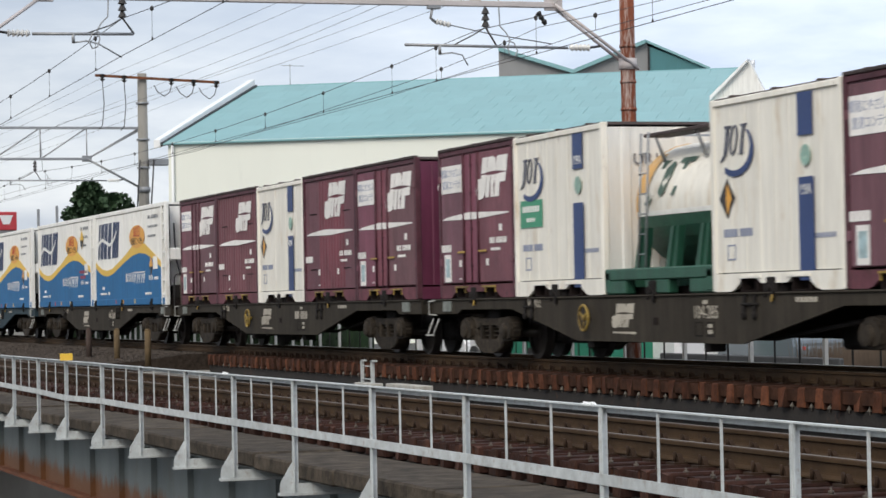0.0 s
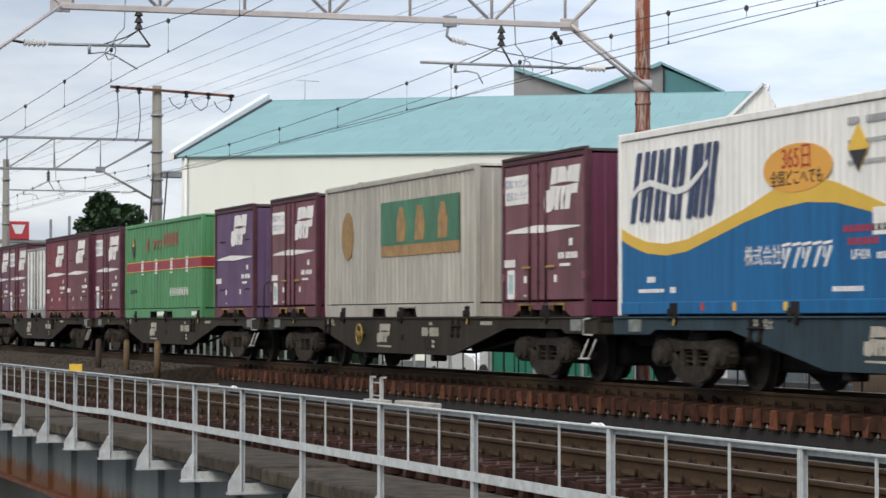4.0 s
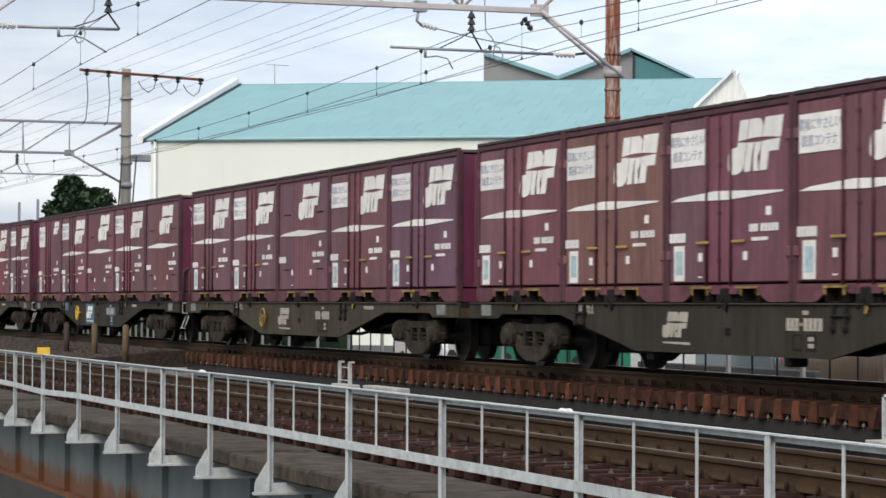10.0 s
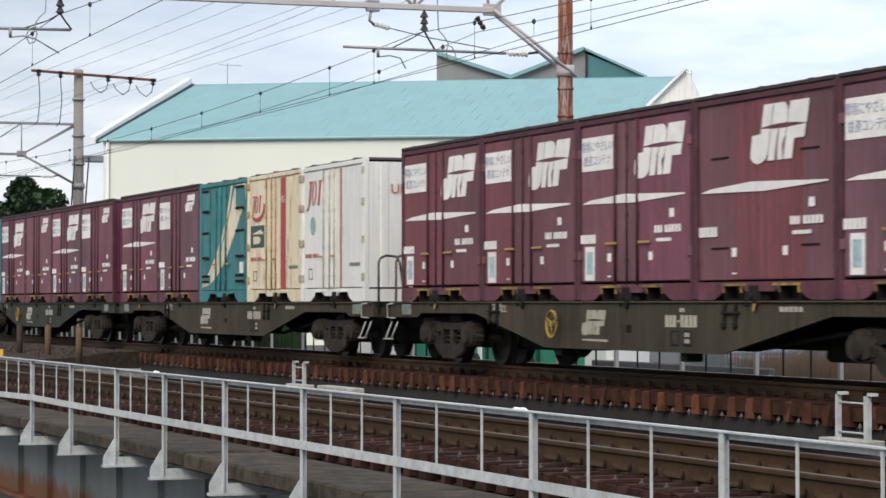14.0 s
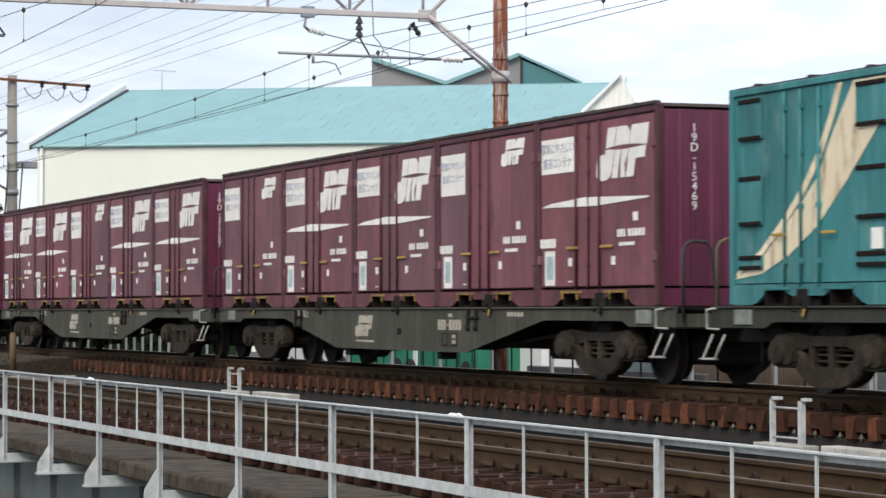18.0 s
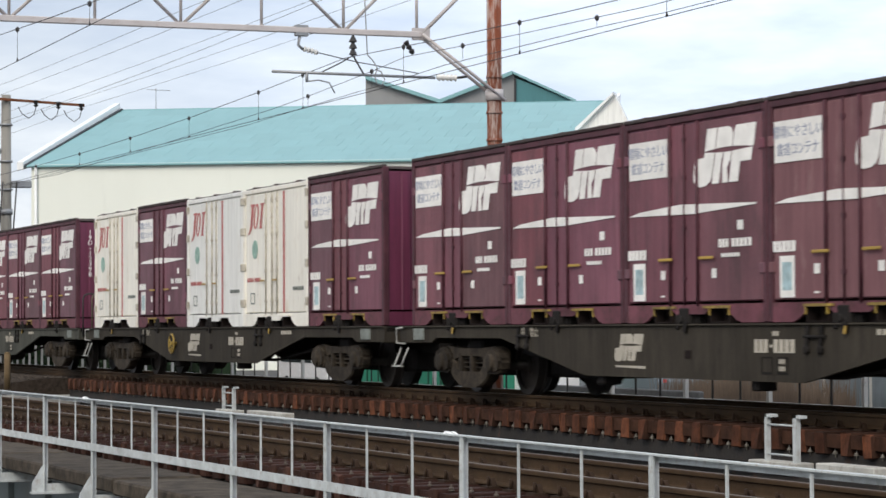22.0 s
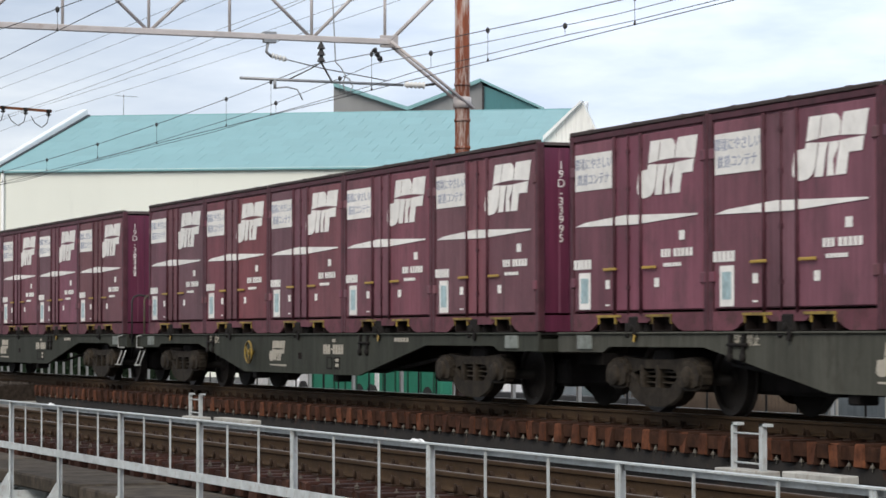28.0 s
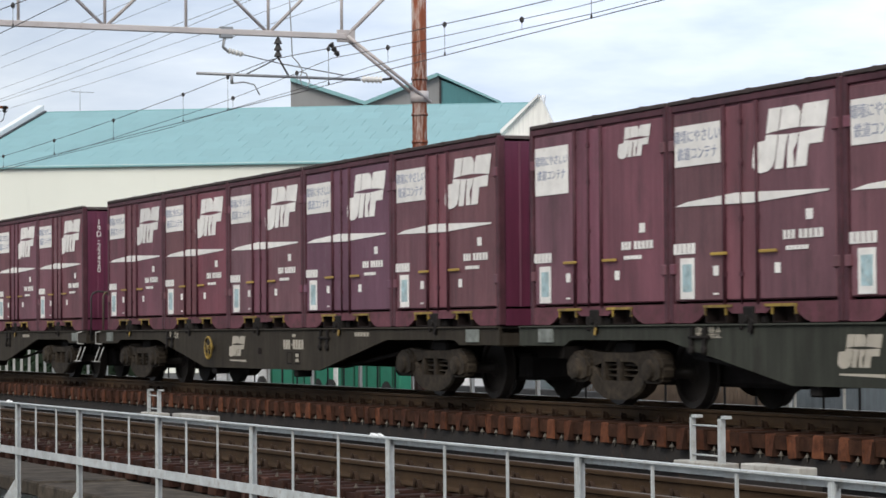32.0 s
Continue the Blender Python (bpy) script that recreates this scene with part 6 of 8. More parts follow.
def tank_container(label):
    L = 3.70
    root = thing("tank_container", label, "tank container", "containers on the train")
    bm = B()
    turned(bm, (0.06, WIDE / 2, 1.25), (1, 0, 0), [(0.0, 0.02), (0.02, 0.45), (0.10, 0.70), (0.26, 0.84), (0.40, 0.88), (3.18, 0.88), (3.32, 0.84), (3.48, 0.70), (3.56, 0.45), (3.58, 0.02)], 28)
    part("tank", bm, M["cream"], root, "cream tank with an amber end")
    bm = B()
    turned(bm, (0.06, WIDE / 2, 1.25), (1, 0, 0), [(0.012, 0.44), (0.02, 0.47), (0.10, 0.716), (0.26, 0.852), (0.42, 0.890), (0.44, 0.884)], 28)
    part("band", bm, M["amber"], root)
    bm = B()
    for k in range(15):
        a0, a1 = math.pi * (1.055 + 0.89 * k / 15), math.pi * (1.055 + 0.89 * (k + 1) / 15)
        v = [bm.verts.new((x, WIDE / 2 + 0.893 * math.cos(a), 1.25 + 0.893 * math.sin(a))) for x, a in ((0.46, a0), (3.24, a0), (3.24, a1), (0.46, a1))]
        bm.faces.new(v).smooth = True
    part("lower_paint", bm, M["tank_green"], root, "green lower paint")
    bm = B()
    for k in range(9):
        a0, a1 = math.pi * (1.033 + 0.024 * k / 9), math.pi * (1.033 + 0.024 * (k + 1) / 9)
        bm.faces.new([bm.verts.new((x, WIDE / 2 + 0.896 * math.cos(a), 1.25 + 0.896 * math.sin(a))) for x, a in ((0.46, a0), (3.24, a0), (3.24, a1), (0.46, a1))])
    part("dividing_stripe", bm, M["chalk"], root)
    # base frame with two openings through each side beam
    bm = B()
    for y in (0.0, WIDE - 0.18):
        bbox(bm, 0, L, y, y + 0.18, 0.19, 0.36, 0.02)
        for a, b in ((0.0, 0.75), (1.45, 2.25), (2.95, L)):
            bbox(bm, a, b, y + 0.01, y + 0.17, 0.0, 0.20, 0.02)
    for x in (0.0, L - 0.2):
        bbox(bm, x, x + 0.2, 0, WIDE, 0.02, 0.32, 0.02)
    part("base_frame", bm, M["tank_green"], root)
    bm = B()
    box(bm, 0.1, L - 0.1, 0.25, WIDE - 0.25, -0.018, 0.1)
    part("underframe", bm, M["pocket"], root)
    for x in (0.62, 1.72, 2.72):
        for y in (0.20, WIDE - 0.30):
            bm = B()
            slab(bm, [(x, 0.34), (x + 0.36, 0.34), (x + 0.50, 0.92), (x + 0.24, 0.92)], y, y + 0.10)
            slab(bm, [(x + 0.15, 0.34), (x + 0.21, 0.34), (x + 0.39, 0.92), (x + 0.33, 0.92)], y - 0.03, y)
            part("saddle", bm, M["tank_green"], root)
    for x in (1.0, 2.4):
        bm = B()
        path(bm, [(x, 0.55, 1.85), (x, 0.40, 2.22), (x, WIDE - 0.40, 2.22), (x, WIDE - 0.55, 1.85)], 0.03)
        part("hoop", bm, M["galv"], root)
    bm = B()
    for q in (0.0, 0.26):
        tube(bm, (1.02 + q, 0.10, 0.36), (1.02 + q, 0.18, 2.24), 0.018, seg=6)
    for k in range(6):
        tube(bm, (1.02, 0.11 + 0.007 * k, 0.55 + 0.28 * k), (1.28, 0.11 + 0.007 * k, 0.55 + 0.28 * k), 0.012, seg=5)
    part("ladder", bm, M["galv"], root, "pale steel ladder")
    bm = B()
    bbox(bm, 0.7, 2.9, 0.35, 0.75, 2.20, 2.25, 0.01)
    part("gangway", bm, M["rim"], root)
    bm = B()
    turned(bm, (1.85, WIDE / 2, 2.08), (0, 0, 1), [(0, 0.32), (0.12, 0.32), (0.13, 0.36), (0.18, 0.36), (0.2, 0.05)], 18)
    part("manhole", bm, M["galv"], root)
    for pts in (((0.95, 1.46), (1.05, 1.42), (1.18, 1.50), (1.34, 2.02), (1.44, 2.06), (1.16, 2.06), (1.22, 2.02), (1.06, 1.52)),
                ((1.40, 1.62), (1.50, 1.54), (1.62, 1.60), (1.72, 1.82), (1.70, 2.00), (1.58, 2.04), (1.46, 1.94)),
                ((1.86, 1.55), (1.96, 1.55), (2.12, 2.00), (2.30, 2.00), (2.32, 2.07), (1.82, 2.07), (1.80, 2.00), (2.00, 2.00))):
        # each stroke lies on the tank's round side
        bm = B()
        rows = [bm.verts.new((x - 0.22, WIDE / 2 - math.sqrt(max(0.01, 0.896 ** 2 - (z - 1.45) ** 2)), z - 0.20)) for x, z in pts]
        bm.faces.new(rows)
        for v in bmesh.ops.extrude_face_region(bm, geom=bm.faces[:])["geom"]:
            if isinstance(v, bmesh.types.BMVert):
                v.co.y -= 0.006
        part("emblem", bm, M["tank_mark"], root)
    bm = B()
    for k in range(10):
        a0, a1 = math.pi * (0.70 + 0.24 * k / 10), math.pi * (0.70 + 0.24 * (k + 1) / 10)
        bm.faces.new([bm.verts.new((x, WIDE / 2 + 0.894 * math.cos(a), 1.25 + 0.894 * math.sin(a))) for x, a in ((0.46, a0), (0.80, a0), (0.80, a1), (0.46, a1))])
    part("rust_wash", bm, M["amber"], root, "amber stained panel")
    return root


def long_container(label, high=False):
    """A 31-foot insulated box in white over a yellow wave and blue."""
    L, H = 9.20, 2.58
    root = thing("container", label, "freight container", "containers on the train")
    bm = B()
    pts, n = [], 46
    for k in range(n):
        a, s = 0.12 + (L - 0.62) * k / n, (L - 0.62) / n
        pts += [(a, 0.030), (a + s * 0.55, 0.030), (a + s * 0.7, 0.042), (a + s * 0.85, 0.042)]
    pts += [(L - 0.5, 0.03), (L - 0.5, WIDE - 0.03), (0.12, WIDE - 0.03)]
    lo, hi = [bm.verts.new((x, y, 0.18)) for x, y in pts], [bm.verts.new((x, y, H - 0.12)) for x, y in pts]
    for i in range(len(pts)):
        j = (i + 1) % len(pts)
        bm.faces.new((lo[i], lo[j], hi[j], hi[i]))
    bm.faces.new(hi)
    bm.faces.new(lo[::-1])
    part("body", bm, M["chalk"], root)
    wave = [(0.06, 1.09), (0.5, 0.97), (1.0, 0.87), (1.7, 0.82), (2.4, 0.86), (3.2, 1.0), (4.2, 1.18), (5.2, 1.32), (6.0, 1.37), (6.8, 1.33), (7.6, 1.20), (8.3, 1.03), (8.68, 0.94)]
    bm = B()
    slab(bm, [(0.06, 0.18), (8.68, 0.18)] + [(x, z) for x, z in wave[::-1]], 0.018, 0.026)
    part("blue_panel", bm, M["blue"], root, "bright blue lower paint")
    top = [(x, z + 0.16 + 0.18 * math.exp(-((x - 5.9) / 1.0) ** 2)) for x, z in wave]
    bm = B()
    for (a, b), (c, d) in zip(zip(wave, wave[1:]), zip(top, top[1:])):
        slab(bm, [a, b, d, c], 0.015, 0.022)
    part("yellow_wave", bm, M["yellow"], root, "golden yellow wave band")
    bm = B()
    ov = [(5.75 + 0.95 * math.cos(a), 1.80 + 0.30 * math.sin(a)) for a in (2 * math.pi * k / 24 for k in range(24))]
    slab(bm, ov, 0.010, 0.018)
    part("oval_badge", bm, M["orange"], root, "orange oval badge")
    words("365\u65e5", 0.34, M["badge_red"], root, pose(5.75, 0.006, 1.91) @ SIDE, "badge_print")
    words("\u5168\u56fd\u3069\u3053\u3078\u3067\u3082", 0.21, M["black"], root, pose(5.75, 0.006, 1.67) @ SIDE, "badge_print")
    # emblem: six slanted stroke groups parted by a pale swash
    bm = B()
    x = 0.42

    def stroke(*pts):
        slab(bm, [(x + a + 0.25 * b, 1.30 + 0.98 * b) for a, b in pts], 0.018, 0.026)
    for k, w in enumerate((0.54, 0.50, 0.54, 0.38, 0.42, 0.46)):
        g = 0.165
        stroke((0.0, 0.0), (g, 0.0), (g, 1.0), (0.03, 1.0), (0.0, 0.94))
        if k != 3:
            stroke((w - 0.06 - g, 0.04), (w - 0.10, 0.0), (w - 0.06, 0.06), (w - 0.06, 0.94), (w - 0.10, 1.0), (w - 0.06 - g, 1.0))
        x += w
    part("emblem", bm, M["ink"], root, "plain dark blue slanted strokes")
    bm = B()
    mid = [(0.45, 1.66), (0.75, 1.79), (1.15, 1.84), (1.6, 1.76), (2.05, 1.68), (2.45, 1.72), (2.80, 1.86), (3.10, 2.02)]
    slab(bm, [(a, b - 0.045) for a, b in mid] + [(a, b + 0.045) for a, b in mid[::-1]], 0.012, 0.017)
    part("emblem_swash", bm, M["chalk"], root)
    bm = B()
    box(bm, 7.72, 8.22, 0.012, 0.018, 0.92, 1.24)
    part("load_label", bm, M["white"], root, "white load label")
    for x0, m in ((3.9, "orange"), (5.4, "yellow"), (2.9, "red")):
        bm = B()
        box(bm, x0, x0 + 0.10, -0.002, 0.012, 0.06, 0.17)
        part("lash_mark", bm, M[m], root)
    bm = B()
    for k in range(5):
        a = 5.33 + 0.28 * k
        slab(bm, [(a, 0.84), (a + 0.24, 0.86), (a + 0.24, 0.895), (a, 0.875)], 0.012, 0.016)
        slab(bm, [(a + 0.02, 0.58), (a + 0.08, 0.58), (a + 0.24, 0.80), (a + 0.24, 0.83), (a + 0.17, 0.83)], 0.012, 0.016)
        if k % 2 == 0:
            slab(bm, [(a, 0.70), (a + 0.05, 0.68), (a + 0.07, 0.82), (a + 0.02, 0.83)], 0.012, 0.016)
    tagged(part("brand_strokes", bm, M["white"], root, "plain white slanted strokes"), kind="stuff")
    words("\u682a\u5f0f\u4f1a\u793e", 0.27, M["white"], root, pose(4.78, 0.012, 0.73) @ SIDE, "side_lettering")
    words("UF42A", 0.17, M["white"], root, pose(7.42, 0.012, 0.70) @ SIDE, "type_lettering")
    bm = B()
    bars(bm, 7.82, 0.65, 0.50, 0.075, 6, 0.012, 0.5)
    bars(bm, 0.75, 0.32, 0.9, 0.05, 12, 0.012)
    bars(bm, 1.05, 0.46, 0.3, 0.08, 4, 0.012)
    bars(bm, 1.85, 0.31, 0.2, 0.08, 3, 0.012)
    bars(bm, 6.7, 0.28, 0.8, 0.06, 8, 0.012)
    tagged(part("lettering", bm, M["white"], root), kind="stuff")
    bm = B()
    hx, hz, hw, hh = (7.36, 1.95, 0.27, 0.28) if high else (7.46, 1.02, 0.22, 0.24)
    slab(bm, [(hx - hw, hz), (hx, hz - hh), (hx + hw, hz), (hx, hz + hh)], 0.010, 0.016)
    diamond = part("hazard_diamond", bm, M["yellow"] if high else M["orange"], root, "hazard diamond with a dark lower half")
    bm = B()
    slab(bm, [(hx - hw * 0.86, hz - 0.03), (hx, hz - hh * 0.96), (hx + hw * 0.86, hz - 0.03)], 0.006, 0.010)
    part("dark_half", bm, M["black"], diamond)
    if high:
        bm = B()
        bars(bm, 7.0, 0.97, 1.25, 0.08, 9, 0.012, 0.6)
        bars(bm, 7.1, 0.82, 0.80, 0.08, 6, 0.012, 0.6)
        tagged(part("red_print", bm, M["badge_red"], root), kind="stuff")
    bm = B()
    bars(bm, 7.1, 2.22, 0.30, 0.09, 4, 0.018, 0.5)
    bars(bm, 7.55, 2.22, 0.80, 0.09, 10, 0.018, 0.5)
    bars(bm, 7.1, 1.99, 1.2, 0.055, 13, 0.018, 0.5)
    bars(bm, 7.1, 1.75, 0.95, 0.055, 10, 0.018, 0.5)
    tagged(part("small_print", bm, M["rod_print"], root), kind="stuff")
    # end with the open cooling frame
    for x0 in (0.0, L - 0.10, L - 0.5):
        for y in (0, WIDE - 0.11):
            bm = B()
            bbox(bm, x0, x0 + 0.11, y, y + 0.11, 0, H, 0.012)
            part("corner_post", bm, M["chalk"], root)
    for z in (0.25, 0.6, 0.95, 1.3, 1.65, 2.0, 2.3):
        bm = B()
        box(bm, L - 0.40, L - 0.10, 0.02, 0.07, z, z + 0.05)
        part("rung", bm, M["chalk"], root)
    # added dark sheet in place of the shade between the rungs
    bm = B()
    box(bm, L - 0.39, L - 0.12, 0.13, 0.16, 0.2, H - 0.1)
    part("ladder_well", bm, M["under"], root, "dark backing for the shade behind the rungs")
    bm = B()
    box(bm, L - 0.48, L - 0.44, 0.1, WIDE - 0.1, 0.2, H - 0.1)
    part("end_wall", bm, M["chalk"], root)
    bm = B()
    turned(bm, (L - 0.33, 0.62, 0.55), (0, 0, 1), [(0, 0.05), (0.02, 0.11), (1.55, 0.11), (1.68, 0.06), (1.70, 0.01)], 14)
    part("duct", bm, M["grey_lt"], root, "grey upright duct")
    bm = B()
    path(bm, [(L - 0.30, 0.30, 2.05), (L - 0.27, 0.33, 1.2), (L - 0.20, 0.42, 0.75), (L - 0.25, 0.60, 0.45)], 0.022)
    part("cable", bm, M["rubber"], root)
    bm = B()
    bbox(bm, L - 0.30, L - 0.02, 0.13, 0.42, 1.12, 1.42, 0.02)
    part("control_box", bm, M["chalk"], root, "white control box")
    bm = B()
    bbox(bm, L - 0.44, L - 0.20, 0.92, 1.18, 0.5, 2.44, 0.02)
    part("unit_frame", bm, M["chalk"], root)
    bm = B()
    bbox(bm, L - 0.44, L - 0.16, 1.18, 2.28, 0.5, 1.30, 0.02)
    part("unit_cover", bm, M["chalk"], root)
    bm = B()
    box(bm, L - 0.44, L - 0.18, 1.20, 2.26, 1.32, 2.36)
    part("condenser_grille", bm, M["black"], root, "black condenser grille")
    bm = B()
    box(bm, L - 0.159, L - 0.155, 1.42, 1.66, 1.02, 1.22)
    part("unit_label", bm, M["yellow"], root)
    bm = B()
    bbox(bm, L - 0.40, L - 0.10, 0.20, 2.2, 0.10, 0.50, 0.04)
    part("engine_cover", bm, M["under"], root)
    for z0, z1 in ((0, 0.19), (H - 0.13, H - 0.01)):
        for y in (0.004, WIDE - 0.09):
            bm = B()
            bbox(bm, 0.1, L - 0.1, y, y + 0.08, z0 + 0.02, z1, 0.01)
            part("side_rail", bm, M["blue"] if z0 == 0 else M["chalk"], root)
    bm = B()
    box(bm, 0.1, L - 0.1, 0.12, WIDE - 0.12, -0.018, 0.17)
    part("underframe", bm, M["pocket"], root)
    bm = B()
    box(bm, 0.03, L - 0.44, 0.03, WIDE - 0.03, H - 0.06, H)
    part("roof", bm, M["chalk"], root)
    return root


def ribbed_container(colour, label, L=6.06, H=2.56):
    root = thing("container", label, "freight container", "containers on the train")
    paint = M[colour]
    shell(root, L, H, (paint, paint, paint), corrugated=int(L * (2.7 if colour == "green" else 4)), roof_bumps=2, base="other")
    if colour == "green":
        bm = B()
        box(bm, 0.10, L - 0.10, 0.020, 0.027, 1.22, 1.45)
        part("red_band", bm, M["wine"], root, "wine-red band edged in yellow")
        for z in (1.205, 1.45):
            bm = B()
            box(bm, 0.10, L - 0.10, 0.019, 0.027, z, z + 0.018)
            part("band_edge", bm, M["yellow"], root)
        bm = B()
        box(bm, L - 0.012, L + 0.016, -0.004, WIDE - 0.1, 1.22, 1.45)
        box(bm, L - 0.10, L - 0.012, -0.004, 0.02, 1.22, 1.45)
        part("end_band", bm, M["wine"], root)
        for z in (1.205, 1.45):
            bm = B()
            box(bm, L - 0.012, L + 0.017, -0.005, WIDE - 0.1, z, z + 0.018)
            box(bm, L - 0.10, L - 0.012, -0.005, 0.02, z, z + 0.018)
            part("band_edge", bm, M["yellow"], root)
        bm = B()
        glyphs(bm, 2.69, 1.72, 0.36, 0.36, 1, 0.014, 4)
        bars(bm, 3.42, 1.94, 1.15, 0.05, 4, 0.014, 0.6)
        for k in range(3):
            slab(bm, [(3.60 + 0.40 * k, 1.78), (3.66 + 0.40 * k, 1.76), (3.80 + 0.40 * k, 1.96), (3.72 + 0.40 * k, 1.98)], 0.014, 0.018)
        glyphs(bm, 4.75, 1.82, 1.75, 0.32, 5, 0.014, 5)
        part("red_lettering", bm, M["red"], root)
        bm = B()
        for x in (2.2, 3.95, 5.77, 7.54):
            glyphs(bm, x - 0.20, 1.12, 0.42, 0.38, 1, 0.012, int(x * 10))
        part("white_marks", bm, M["white"], root)
        bm = B()
        glyphs(bm, 5.57, 0.55, 2.15, 0.19, 8, 0.014, 9)
        part("white_lettering", bm, M["white"], root)
        bm = B()
        slab(bm, [(0.78, 1.87), (1.03, 1.60), (1.28, 1.87), (1.03, 2.14)], 0.012, 0.018)
        part("hazard_diamond", bm, M["black"], root)
        bm = B()
        slab(bm, [(0.90, 1.90), (1.16, 1.90), (1.03, 2.12)], 0.009, 0.012)
        part("diamond_tip", bm, M["orange"], root)
        for a, b in ((0.455 * L, 0.545 * L), (0.885 * L, 0.975 * L)):
            bm = B()
            box(bm, a, b, 0.0, 0.01, 0.05, 0.15)
            part("base_plate", bm, M["white"], root, "white plate on the base rail")
        bm = B()
        bars(bm, 0.62, 0.66, 0.85, 0.09, 6, 0.014, 0.7)
        part("dark_lettering", bm, M["darkgreen"], root)
    else:
        bm = B()
        box(bm, 3.75, 8.30, 0.020, 0.026, 1.30, 2.10)
        part("picture_panel", bm, M["panel_green"], root, "dull green and brown picture panel")
        bm = B()
        box(bm, 3.75, 8.30, 0.020, 0.026, 1.10, 1.296)
        part("panel_foot", bm, M["panel_brown"], root)
        for x in (4.75, 5.85, 7.15):
            bm = B()
            slab(bm, [(x, 1.36), (x + 0.50, 1.36), (x + 0.56, 1.66), (x + 0.36, 1.98), (x + 0.16, 1.98), (x + 0.02, 1.70)], 0.012, 0.019)
            part("picture_print", bm, M["panel_brown"], root)
        bm = B()
        ov = [(1.55 + 0.40 * math.cos(a), 1.55 + 0.46 * math.sin(a)) for a in (2 * math.pi * k / 20 for k in range(20))]
        slab(bm, ov, 0.014, 0.022)
        part("oval_badge", bm, M["panel_brown"], root)
    return root


def wheel_mesh():
    bm = B()
    turned(bm, (0, 0, 0), (0, 1, 0), [(-0.02, 0.07), (0.0, 0.12), (0.03, 0.13), (0.035, 0.33), (0.0, 0.35), (0.0, 0.425), (0.11, 0.428), (0.115, 0.455), (0.14, 0.45), (0.14, 0.02)], 26)
    return mesh_of("wheel", bm, M["wheel"])


